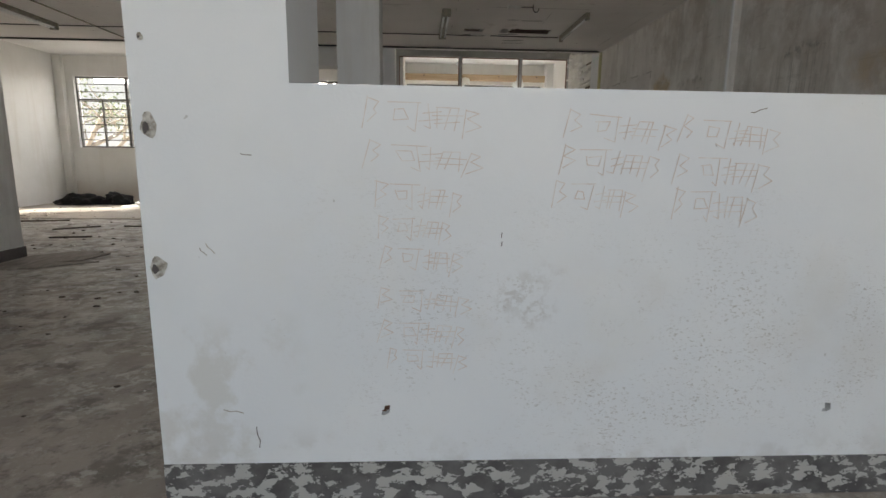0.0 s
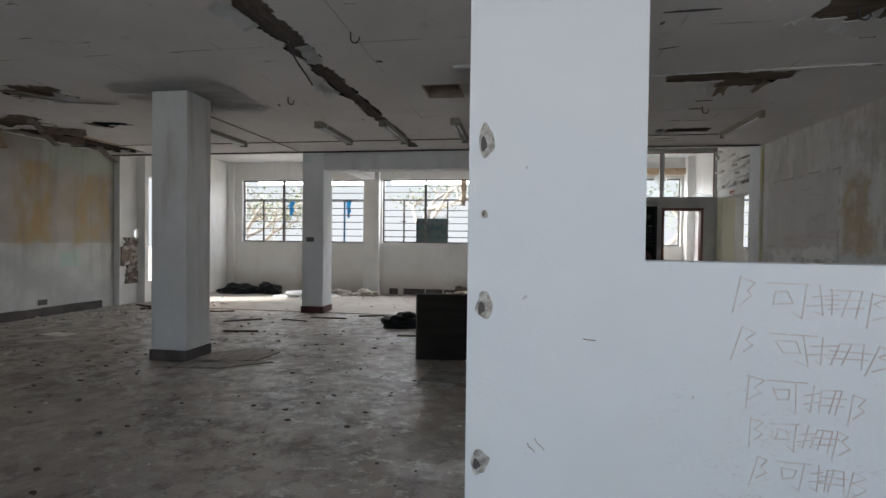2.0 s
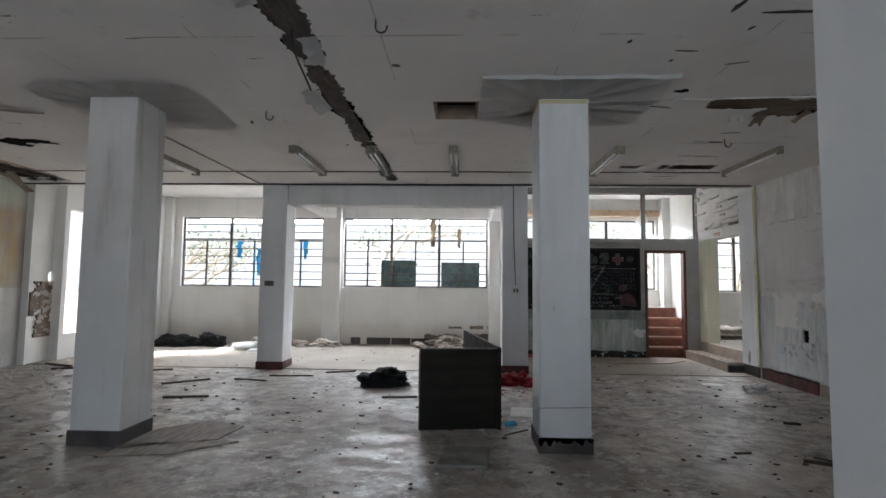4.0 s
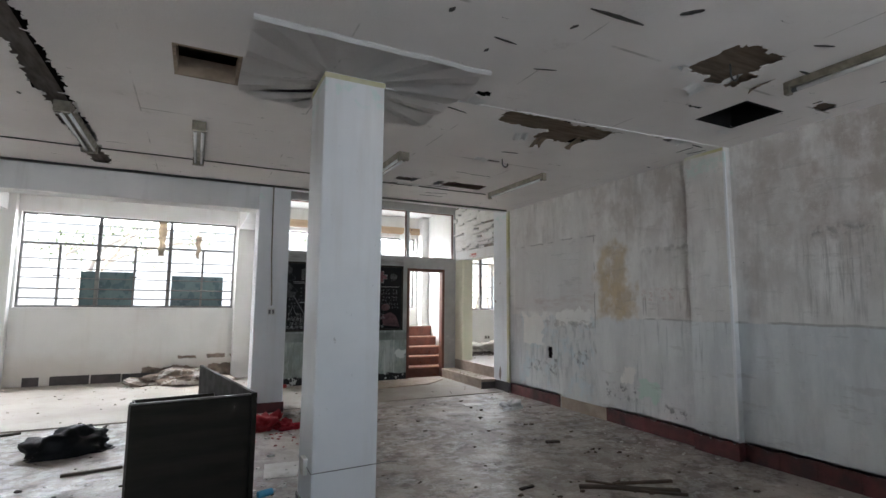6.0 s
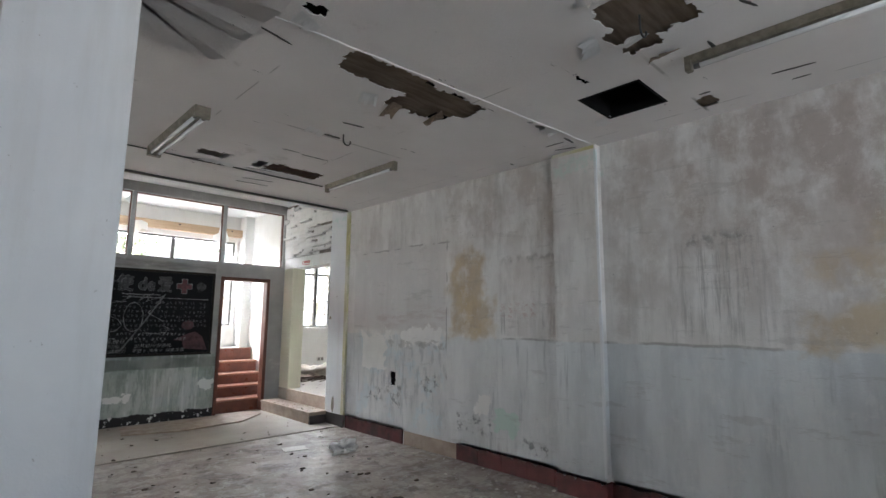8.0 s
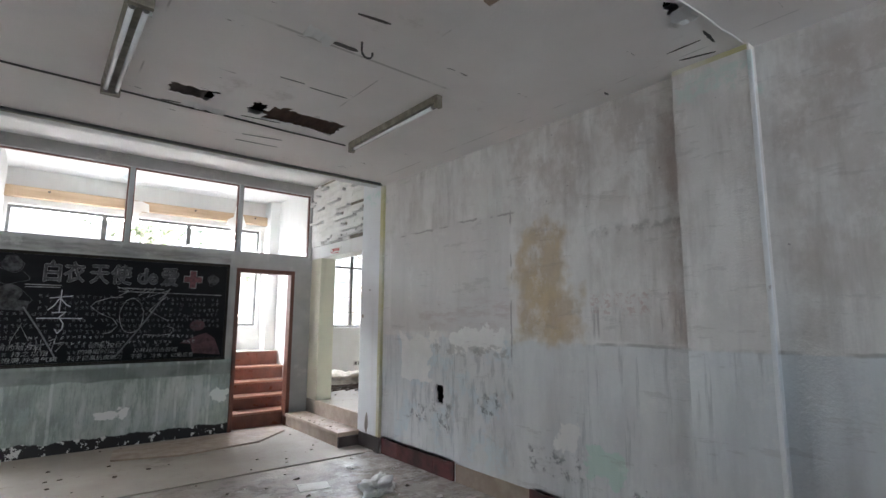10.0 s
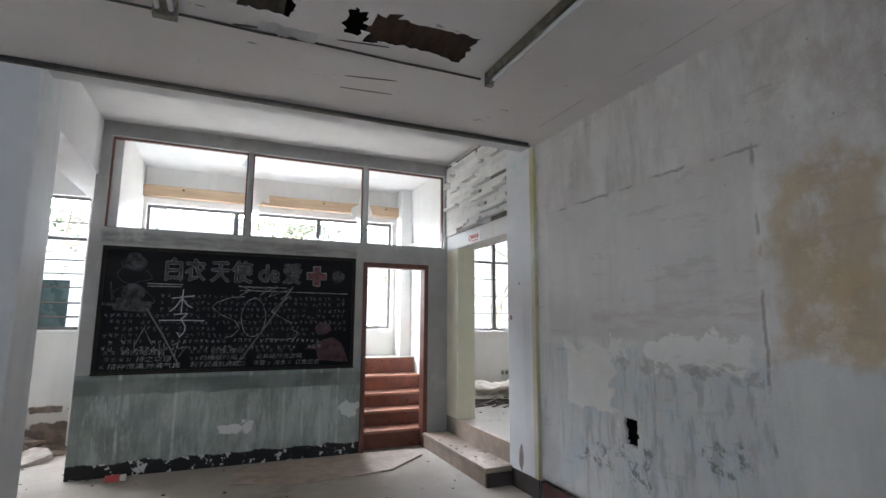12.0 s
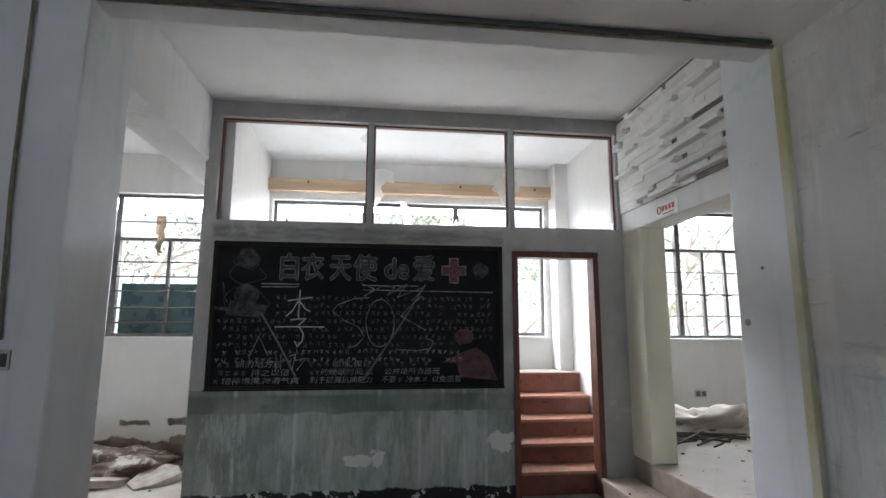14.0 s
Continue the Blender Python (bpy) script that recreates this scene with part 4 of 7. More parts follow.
column(-4.68, -4.27, 8.88, 9.30, RED_BASE, "white painted square column at the beam", "dark red skirting", 3.3)
column(-0.83, -0.43, 8.88, 9.30, RED_BASE, "white painted square column at the beam", "dark red skirting", 3.3)


# ---- the half-height wall with the scribbles ----
HALF_HOLES = ((-0.102, 0.322, 0.022, 0.024, 0.026), (1.357, 0.321, 0.018, 0.022, 0.024))
BRICK_CORE = plain("dark_brick_core", (0.20, 0.10, 0.06), (0.05, 0.035, 0.028), 30, 0.9)
for x in (-0.102, 1.357):
    setting("wall_core", box(x - 0.05, x + 0.05, 1.515, 1.606, 0.27, 0.37), BRICK_CORE, "dark brick showing in the broken hole", "wall")
setting("wall_half", slab("y", 1.49, 1.61, -0.37, X_RIGHT, 0.14, 1.315, (), HALF_HOLES, 0.009, 0.004), HALF_WALL, "white painted half-height wall with scribbles and scuffs", "wall")
setting("column_half", box(-0.81, -0.37, 1.49, 1.93, 0.14, Z_CEIL - 0.003), HALF_WALL, "white painted pier at the end of the half wall", "column")
setting("baseboard_half", box(-0.81, X_RIGHT, 1.486, 1.62, 0, 0.14), PEEL_BASE, "grey skirting with peeling white flakes", "baseboard")
setting("baseboard_pier", box(-0.81, -0.37, 1.62, 1.93, 0, 0.14), PEEL_BASE, "grey skirting with peeling white flakes", "baseboard")


# ---- windows ----
def window(name, span, y, bays, subs, bars, label, transom=2.36, glazed=True, blue=()):
    """A steel window: outer frame, mullions, a transom, casement posts, guard bars and panes."""
    x0, x1, z0, z1 = span
    ob = thing(name, label, "window", ((x0 + x1) / 2, y, z0), kind="structure")
    cx = (x0 + x1) / 2
    bm = bmesh.new()
    w = 0.035
    for a, b, c, d in ((x0, x1, z0, z0 + w), (x0, x1, z1 - w, z1), (x0, x0 + w, z0 + w, z1 - w), (x1 - w, x1, z0 + w, z1 - w)):
        put_box(bm, a - cx, b - cx, -0.03, 0.03, c - z0, d - z0, 0.004)
    part("window_frame", bm, STEEL, ob)
    part("transom_bar", box(x0 + w - cx, x1 - w - cx, -0.026, 0.026, transom - 0.018 - z0, transom + 0.018 - z0, 0.004), STEEL, ob)
    for b in bays:
        part("mullion", box(b - 0.03 - cx, b + 0.03 - cx, -0.034, 0.034, w, z1 - z0 - w, 0.005), STEEL, ob)
    for s in subs:
        tint = BLUE_STEEL if s in blue else STEEL
        part("casement_post", box(s - 0.018 - cx, s + 0.018 - cx, -0.024, 0.024, w, transom - 0.018 - z0, 0.004), tint, ob)
        part("casement_latch", box(s - 0.07 - cx, s + 0.05 - cx, -0.045, -0.028, 0.52, 0.54, 0.003), BAR, ob)
    for z, r in bars:
        part("guard_bar", tube([(x0 + w - cx, -0.055, z - z0), (0, -0.055, z - z0 - 0.003), (x1 - w - cx, -0.055, z - z0)], r, 6), BAR, ob)
    part("window_sill", box(x0 - cx - 0.03, x1 - cx + 0.03, -0.12, 0.03, -0.035, -0.002, 0.006), WHITE_WALL, ob)
    if glazed:
        edges = sorted([x0 + w, x1 - w, *bays])
        for a, b in zip(edges, edges[1:]):
            pane = part("pane", box(a + 0.03 - cx, b - 0.03 - cx, 0.004, 0.008, transom - z0 + 0.02, z1 - z0 - w), PANE, ob)
            pane.visible_shadow = False
    return ob


def low_bars(z0, z1, step, r):
    return [(z0 + step * (i + 1), r) for i in range(int((z1 - z0) / step - 0.01))]


Y_WIN = Y_FACADE + 0.1
window("window_1", WIN_L, Y_WIN, (-6.82, -5.73), (-7.39, -6.27, -5.18), low_bars(1.27, 2.36, 0.175, 0.011) + low_bars(2.36, 2.87, 0.17, 0.010), "grey steel window with horizontal guard bars", blue=(-6.27, -5.18))
window("window_2", WIN_C, Y_WIN, (-3.07, -1.98), (-3.62, -2.52, -1.43), [(1.44, 0.013), (1.60, 0.013), (1.78, 0.009), (1.94, 0.009), (2.1, 0.009), (2.55, 0.007), (2.7, 0.007)], "grey steel window with a few guard bars")
window("window_3", WIN_A, Y_WIN, (0.72, 1.80), (0.2, 1.26, 2.33), [], "grey steel window over the stair landing")
r_win = window("window_4", WIN_R, Y_WIN, (4.62, 5.5), (4.95, 5.25, 5.85), low_bars(1.27, 2.36, 0.27, 0.007), "grey steel window of the side room")

part_sheet = (("teal_sheet", -3.32, -2.54, 0.62), ("teal_sheet", -1.93, -1.06, 0.58))
for nm, a, b, h in part_sheet:
    tagged(part(nm, box(a, b, Y_WIN + 0.05, Y_WIN + 0.062, WIN_C[2] + 0.002, WIN_C[2] + h, 0.003, ), TEAL_BOARD), "dark teal plastic sheet standing behind the window bars", "sheet", "teal sheets at the window")


def rag(name, x, y, z, w, h, material, label, category="rag", seed=0):
    """A torn strip that hangs in folds."""
    bm = bmesh.new()
    nu, nv = 7, 12
    grid = []
    for j in range(nv + 1):
        k = 1 - 0.65 * abs(noise.noise((j * 0.5, seed, 1.0))) - 0.3 * j / nv
        off = 0.25 * w * noise.noise((j * 0.35, seed, 5.0))
        grid.append([bm.verts.new((x + off + w * k * (i / nu - 0.5), y + 0.03 * noise.noise((i * 0.9, j * 0.3, seed)), z - h * j / nv - 0.04 * h * noise.noise((i * 0.8, 3.0, seed)))) for i in range(nu + 1)])
    for j in range(nv):
        for i in range(nu):
            bm.faces.new((grid[j][i], grid[j][i + 1], grid[j + 1][i + 1], grid[j + 1][i]))
    bmesh.ops.solidify(bm, geom=bm.faces[:], thickness=0.004)
    return tagged(part(name, bm, material, None, "", True), label, category)


rag("hanging_rag", -2.12, Y_WIN - 0.07, 2.84, 0.16, 0.62, TAN_RAG, "torn brown rag hanging from the window frame", seed=1)
rag("hanging_rag", -1.52, Y_WIN - 0.07, 2.62, 0.1, 0.42, TAN_RAG, "torn brown rag hanging from the window frame", seed=2)
rag("hanging_rag", -6.66, Y_WIN + 0.08, 2.34, 0.16, 0.4, BLUE_RAG, "torn blue plastic caught in the window", seed=3)
rag("hanging_rag", -6.2, Y_WIN + 0.08, 2.15, 0.13, 0.62, BLUE_RAG, "torn blue plastic caught in the window", seed=4)
rag("hanging_rag", -5.1, Y_WIN + 0.08, 2.36, 0.15, 0.45, BLUE_RAG, "torn blue plastic caught in the window", seed=5)

# ---- blackboard wall ----
BX0, BX1, BZ0, BZ1 = -0.42, 1.97, 0.91, 2.10
board = thing("blackboard", "black chalkboard with faded chalk lettering, fixed to the grey wall", "blackboard", (0, Y_BOARD, 0))
part("slate", box(BX0 + 0.03, BX1 - 0.03, -0.012, -0.001, BZ0 + 0.03, BZ1 - 0.03), SLATE, board, "smeared black chalkboard surface")
for a, b, c, d in ((BX0, BX1, BZ0, BZ0 + 0.032), (BX0, BX1, BZ1 - 0.032, BZ1), (BX0, BX0 + 0.032, BZ0 + 0.032, BZ1 - 0.032), (BX1 - 0.032, BX1, BZ0 + 0.032, BZ1 - 0.032)):
    part("board_frame", box(a, b, -0.03, -0.001, c, d, 0.004), DESK, board)
part("chalk_ledge", box(BX0, BX1, -0.055, -0.031, BZ0, BZ0 + 0.014, 0.003), DESK, board)
Y_CHALK = -0.0135


def put_strokes(bm, strokes, x0, z0, w, h, width, y, shake=0.0, seed=0, step=0.5):
    """Thin flat strokes in the upright plane y; strokes are polylines in a unit square, v down from z0."""
    for k, line in enumerate(strokes):
        pts = []
        for i, (u, v) in enumerate(line):
            pts.append(Vector((x0 + w * (u + shake * noise.noise((k * 1.7 + i, seed, 0.5))), y, z0 - h * (v + shake * noise.noise((k * 1.3 + i, seed, 9.5))))))
        for p, q in zip(pts, pts[1:]):
            d = q - p
            if d.length < 1e-5:
                continue
            n = Vector((d.z, 0, -d.x)).normalized() * width / 2
            e = d.normalized() * width * 0.3
            vs = [bm.verts.new(c) for c in (p - n - e, p + n - e, q + n + e, q - n + e)]
            back = [bm.verts.new(v.co + Vector((0, 0.001, 0))) for v in vs]
            bm.faces.new(vs)
            for i in range(4):
                bm.faces.new((vs[i], vs[(i + 1) % 4], back[(i + 1) % 4], back[i]))


def lettering(name, text, x, z, size, y, material, parent, label, width=None, shear=0.0, bold=0.0):
    """Words in the built-in font, upright in the plane y, as a mesh."""
    data = bpy.data.curves.new(name, "FONT")
    data.body, data.size, data.extrude, data.offset, data.shear = text, size, 0.0006, 0.0, shear
    data.resolution_u = 3
    temp = new(name, data)
    me = bpy.data.meshes.new_from_object(temp.evaluated_get(bpy.context.evaluated_depsgraph_get()))
    bpy.data.objects.remove(temp)
    k = width / max(v.co.x for v in me.vertices) if width else 1.0
    me.transform(Matrix(((k, 0, 0, x), (0, 0, -1, y), (0, 1, 0, z), (0, 0, 0, 1))))
    if bold:
        bm = bmesh.new()
        for dx, dz in ((-bold, 0), (bold, 0), (0, -bold), (0, bold)):
            side = me.copy()
            side.transform(Matrix.Translation((dx, 0.00004 * (dx + 2 * dz) / bold, dz)))
            bm.from_mesh(side)
            bpy.data.meshes.remove(side)
        bm.to_mesh(me)
        bm.free()
    me.materials.clear()
    me.materials.append(material)
    ob = new(name, me)
    ob.parent = parent
    return tagged(ob, label)


GREY_CHALK = plain("grey_chalk", (0.37, 0.375, 0.365), (0.09, 0.092, 0.09), 16, 0.95)
FILL_CHALK = plain("faint_filled_chalk", (0.085, 0.087, 0.088), (0.03, 0.031, 0.032), 18, 0.95)
for text, x, width, size in (("白", 0.085, 0.165, 0.235), ("衣", 0.275, 0.18, 0.235), ("天", 0.505, 0.175, 0.235), ("使", 0.70, 0.195, 0.235), ("de", 0.955, 0.205, 0.25), ("爱", 1.195, 0.185, 0.235)):
    lettering("title_outline", text, x, 1.812, size, Y_CHALK, GREY_CHALK, board, "chalk outline of a wide title character", width, 0.0, 0.0085)
    lettering("title_fill", text, x, 1.812, size, Y_CHALK - 0.0012, FILL_CHALK, board, "faint chalk filling of a title character", width, 0.0, 0.0045)
bm = bmesh.new()
for a, b, c, d in ((1.512, 1.582, 1.785, 1.985), (1.45, 1.512, 1.85, 1.92), (1.582, 1.645, 1.85, 1.92)):
    put_box(bm, a, b, Y_CHALK - 0.001, Y_CHALK, c, d)
part("red_cross", bm, PINK_CHALK, board, "faded red chalk cross")
bm = bmesh.new()
cross = [(0.32, 0), (0.68, 0), (0.68, 0.32), (1, 0.32), (1, 0.68), (0.68, 0.68), (0.68, 1), (0.32, 1), (0.32, 0.68), (0, 0.68), (0, 0.32), (0.32, 0.32), (0.32, 0)]
put_strokes(bm, [cross], 1.445, 1.99, 0.205, 0.21, 0.008, Y_CHALK - 0.002)
put_strokes(bm, [[(0, 0), (1, 0.02)], [(0.02, 0.5), (0.98, 0.45)]], -0.035, 1.755, 0.3, 0.05, 0.009, Y_CHALK)
put_strokes(bm, [[(0, 0), (1, 0.02)], [(0.02, 0.75), (2.4, 0.95)]], 0.78, 1.75, 0.46, 0.05, 0.009, Y_CHALK)
tagged(part("chalk_rule", bm, GREY_CHALK, board), kind="stuff")
# the big scrawl across the board
bm = bmesh.new()
LI = [[(0.5, 0.0), (0.48, 0.52)], [(0.12, 0.18), (0.9, 0.12)], [(0.45, 0.2), (0.3, 0.35), (0.1, 0.46)], [(0.52, 0.2), (0.7, 0.33), (0.86, 0.37)],
      [(0.25, 0.52), (0.72, 0.5), (0.5, 0.62)], [(-0.25, 0.66), (0.3, 0.64), (1.3, 0.64)], [(0.5, 0.62), (0.66, 0.76), (0.64, 0.9), (0.5, 1.0), (0.4, 0.9)]]
put_strokes(bm, LI, 0.15, 1.70, 0.25, 0.45, 0.010, Y_CHALK - 0.001, 0.02, 1)
tagged(part("scrawl", bm, CHALK, board, "white chalk scrawl across the lettering"), kind="stuff")
bm = bmesh.new()
arc = [(0.5 + 0.5 * math.cos(t), 0.5 + 0.5 * math.sin(t)) for t in (2 * math.pi * i / 20 + 0.4 for i in range(21))]
put_strokes(bm, [arc], 0.815, 1.635, 0.235, 0.39, 0.007, Y_CHALK - 0.001, 0.02, 2)
put_strokes(bm, [[(1.0, 0.0), (0.6, 0.02), (0.15, 0.15), (0.02, 0.28), (0.3, 0.45), (0.75, 0.6), (0.9, 0.78), (0.7, 0.95), (0.45, 1.0)]], 0.535, 1.65, 0.3, 0.41, 0.007, Y_CHALK - 0.001, 0.02, 3)
put_strokes(bm, [[(0.65, 0.0), (0.25, 0.2), (0.0, 0.38), (0.4, 0.52), (0.75, 0.63)], [(0.7, 0.78), (1.0, 0.85), (0.9, 0.98), (0.5, 1.02), (-0.15, 1.0)]], 1.105, 1.665, 0.27, 0.44, 0.007, Y_CHALK - 0.001, 0.02, 4)
put_strokes(bm, [[(0.0, 0.0), (0.2, 0.3), (0.04, 0.75), (0.32, 0.15), (0.52, 0.2), (0.4, 0.7), (0.72, 0.0), (0.56, 0.8), (1.0, 0.15), (0.8, 1.0)]], 0.77, 1.765, 0.53, 0.14, 0.006, Y_CHALK - 0.001, 0.01, 8)
put_strokes(bm, [[(0, 0.45), (0.9, 0.4)], [(0.3, 0.1), (0.35, 0.9)], [(0.6, 0.1), (0.6, 0.9), (0.9, 0.85)], [(1.1, 0.2), (1.5, 0.05), (1.3, 0.9)], [(1.5, 0.4), (2.1, 0.3), (1.6, 0.9)]], 0.07, 1.2, 0.13, 0.15, 0.007, Y_CHALK - 0.001, 0.03, 5)
put_strokes(bm, [[(0.0, 1.0), (0.5, 0.0)], [(0.45, 0.15), (0.9, 0.9)]], -0.1, 1.36, 0.16, 0.2, 0.006, Y_CHALK - 0.001, 0.03, 6)
tagged(part("scrawl", bm, GREY_CHALK, board, "white chalk scrawl across the lettering"), kind="stuff")
bm = bmesh.new()
put_strokes(bm, [[(1.0, 0.0), (0.5, 0.52), (0.0, 1.0)]], 0.81, 1.757, 0.495, 0.77, 0.016, Y_CHALK - 0.0008, 0.01, 4)
put_strokes(bm, [[(0.0, 0.0), (0.5, 0.47), (1.0, 1.0)]], -0.024, 1.52, 0.305, 0.53, 0.016, Y_CHALK - 0.0008, 0.01, 6)
tagged(part("scrawl", bm, FAINT_CHALK, board, "broad faint chalk slash"), kind="stuff")
# lines of small writing, too faded to read
MID_CHALK = plain("pale_chalk", (0.15, 0.154, 0.154), (0.055, 0.057, 0.057), 9, 0.95)
rng = random.Random(4)
for r in range(9):
    bm = bmesh.new()
    z = 1.66 - r * 0.062
    x = -0.36 + (0.45 if r < 3 else 0.0)
    while x < 1.86:
        if rng.random() < 0.86 and not (r > 5 and 1.6 < x):
            s = 0.042
            s *= rng.uniform(0.75, 1.1)
            lines = [[(0.1, rng.random()), (0.9, rng.random() * 0.9)] for _ in range(rng.choice((1, 2, 3)))] + [[(rng.random(), 0.1), (rng.random(), 0.95)] for _ in range(2)]
            put_strokes(bm, lines, x, z + rng.uniform(-0.008, 0.008), s * 0.85, s, 0.0034, Y_CHALK - 0.0005)
        x += rng.uniform(0.046, 0.056)
    tagged(part("chalk_line", bm, GREY_CHALK if r > 6 else MID_CHALK, board), kind="stuff")

# the lowest lines, still partly readable
for text, x, z, width in (("新的地方进", -0.2, 1.09, 0.36), ("持之以恒", -0.08, 1.025, 0.3), ("精神饱满,神清气爽", -0.3, 0.962, 0.6), ("锻炼,保证", 0.55, 1.09, 0.32), ("的睡眠时间,以", 0.46, 1.028, 0.42),
                          ("利于提高抗病能力", 0.38, 0.965, 0.5), ("公共场所去游玩", 0.97, 1.03, 0.46), ("不要", 0.95, 0.965, 0.12), ("冷水", 1.15, 0.965, 0.12), ("以免感冒", 1.36, 0.965, 0.25)):
    lettering("handwriting", text, x, z, 0.056, Y_CHALK - 0.0005, GREY_CHALK, board, "small white chalk handwriting", width, 0.12, 0.0)
bm = bmesh.new()
for x, z in ((-0.34, 1.13), (-0.28, 1.13), (-0.33, 1.065), (-0.27, 1.065), (-0.21, 1.065), (-0.15, 1.065), (-0.36, 1.0), (0.37, 1.13), (0.43, 1.13), (0.49, 1.13), (0.37, 1.068), (0.42, 1.068), (1.085, 1.005), (1.29, 1.005), (0.97, 1.13), (1.03, 1.13), (1.1, 1.13), (1.2, 1.13), (1.3, 1.13)):
    lines = [[(0.1, rng.random()), (0.9, rng.random() * 0.9)] for _ in range(3)] + [[(rng.random(), 0.1), (rng.random(), 0.95)] for _ in range(2)]
    put_strokes(bm, lines, x, z, 0.038, 0.042, 0.0034, Y_CHALK - 0.0005)
tagged(part("chalk_line", bm, MID_CHALK, board), kind="stuff")


def smudge(pts, material, name):
    bm = bmesh.new()
    f = bm.faces.new([bm.verts.new((u, Y_CHALK + 0.0004, v)) for u, v in pts])
    ext = bmesh.ops.extrude_face_region(bm, geom=[f])
    for v in ext["geom"]:
        if isinstance(v, bmesh.types.BMVert):
            v.co.y += 0.001
    part(name, bm, material, board)


def oval(cx, cz, rx, rz, n=18, wob=0.12, seed=0.0):
    return [(cx + rx * math.cos(t) * (1 + wob * noise.noise((math.cos(t), math.sin(t), seed))), cz + rz * math.sin(t) * (1 + wob * noise.noise((math.cos(t), math.sin(t), seed + 4)))) for t in (2 * math.pi * i / n for i in range(n))]


DIM_CHALK = plain("rubbed_chalk", (0.075, 0.077, 0.078), (0.014, 0.0145, 0.015), 17, 0.95)
DIM_PINK = plain("rubbed_pink_chalk", (0.12, 0.06, 0.066), (0.05, 0.03, 0.033), 14, 0.95)
smudge(oval(-0.15, 1.96, 0.085, 0.08, seed=1), DIM_CHALK, "chalk_smudge")
smudge(oval(-0.145, 1.66, 0.10, 0.09, seed=2), DIM_CHALK, "chalk_smudge")
smudge([(-0.30, 1.50), (0.0, 1.48), (0.02, 1.58), (-0.27, 1.62)], DIM_CHALK, "chalk_smudge")
smudge([(-0.39, 1.545), (-0.25, 1.53), (-0.24, 1.56), (-0.39, 1.57)], DIM_CHALK, "chalk_smudge")
smudge(oval(1.635, 1.33, 0.085, 0.065, seed=4), DIM_PINK, "chalk_smudge")
smudge([(1.60, 1.0), (1.92, 0.97), (1.84, 1.17), (1.74, 1.24), (1.64, 1.21), (1.45, 1.12), (1.57, 1.11)], DIM_PINK, "chalk_smudge")
smudge(oval(1.78, 1.89, 0.07, 0.06, seed=7), DIM_CHALK, "chalk_smudge")
bm = bmesh.new()
ring = lambda cx, cz, rx, rz, seed: [(u, -v) for u, v in oval(cx, cz, rx, rz, 26, 0.55, seed) + oval(cx, cz, rx, rz, 26, 0.55, seed)[:1]]
for shape in (ring(-0.15, 1.96, 0.095, 0.085, 1), ring(-0.15, 1.84, 0.135, 0.09, 5), ring(-0.15, 1.62, 0.17, 0.12, 8), ring(1.78, 1.89, 0.06, 0.065, 2)):
    put_strokes(bm, [shape], 0.0, 0.0, 1.0, 1.0, 0.006, Y_CHALK - 0.0006)
put_strokes(bm, [[(-0.335, -1.76), (-0.325, -1.66), (-0.29, -1.6)], [(-0.33, -1.76), (-0.315, -1.68)]], 0.0, 0.0, 1.0, 1.0, 0.007, Y_CHALK - 0.0006)
tagged(part("chalk_drawing", bm, DIM_CHALK, board, "faded chalk outlines of a drawing"), kind="stuff")

# transom lights with broken glass
transom = thing("transom_window", "three-light transom with broken glass above the blackboard", "transom window", (0, Y_BOARD + 0.07, 0), kind="structure")
tx0, tx1, tz0, tz1 = TRANSOM
lights = [(tx0, 0.795), (0.845, 2.045), (2.095, tx1)]
for m0 in (0.82, 2.07):
    part("mullion", box(m0 - 0.025, m0 + 0.025, -0.06, 0.06, tz0, tz1, 0.004), BLOCK_WALL, transom)
for a, b in lights:
    bm = bmesh.new()
    for p, q, c, d in ((a, b, tz0, tz0 + 0.012), (a, b, tz1 - 0.016, tz1), (a, a + 0.014, tz0 + 0.012, tz1 - 0.016), (b - 0.014, b, tz0 + 0.012, tz1 - 0.016)):
        put_box(bm, p, q, -0.02, 0.02, c, d)
    part("light_frame", bm, DOOR_WOOD, transom, "thin red-brown timber bead")


def shard(pts):
    bm = bmesh.new()
    f = bm.faces.new([bm.verts.new((u, -0.003, v)) for u, v in pts])
    ext = bmesh.ops.extrude_face_region(bm, geom=[f])
    for v in ext["geom"]:
        if isinstance(v, bmesh.types.BMVert):
            v.co.y += 0.005
    part("glass_shard", bm, MILKY, transom, "dusty broken pane")


shard([(0.86, 2.78), (0.94, 2.79), (1.02, 2.76), (1.03, 2.66), (0.96, 2.67), (0.91, 2.62), (0.94, 2.54), (0.86, 2.44)])
shard([(1.08, 2.50), (1.13, 2.49), (1.17, 2.40), (1.19, 2.30), (1.12, 2.29), (1.11, 2.40)])
shard([(2.03, 2.90), (2.03, 2.50), (1.99, 2.52), (1.97, 2.60), (1.91, 2.63), (1.93, 2.70), (2.0, 2.74)])
shard([(2.11, 2.80), (2.14, 2.72), (2.17, 2.64), (2.11, 2.58)])
shard([(1.40, 2.292), (1.52, 2.34), (1.56, 2.30), (1.58, 2.36), (1.6, 2.292)])
shard([(1.72, 2.292), (1.78, 2.34), (1.86, 2.33), (1.92, 2.40), (2.03, 2.44), (2.03, 2.292)])
shard([(2.11, 2.292), (2.11, 2.44), (2.18, 2.38), (2.25, 2.40), (2.30, 2.32), (2.36, 2.292)])
shard([(2.6, 2.292), (2.68, 2.34), (2.75, 2.38), (2.86, 2.34), (3.03, 2.36), (3.03, 2.292)])
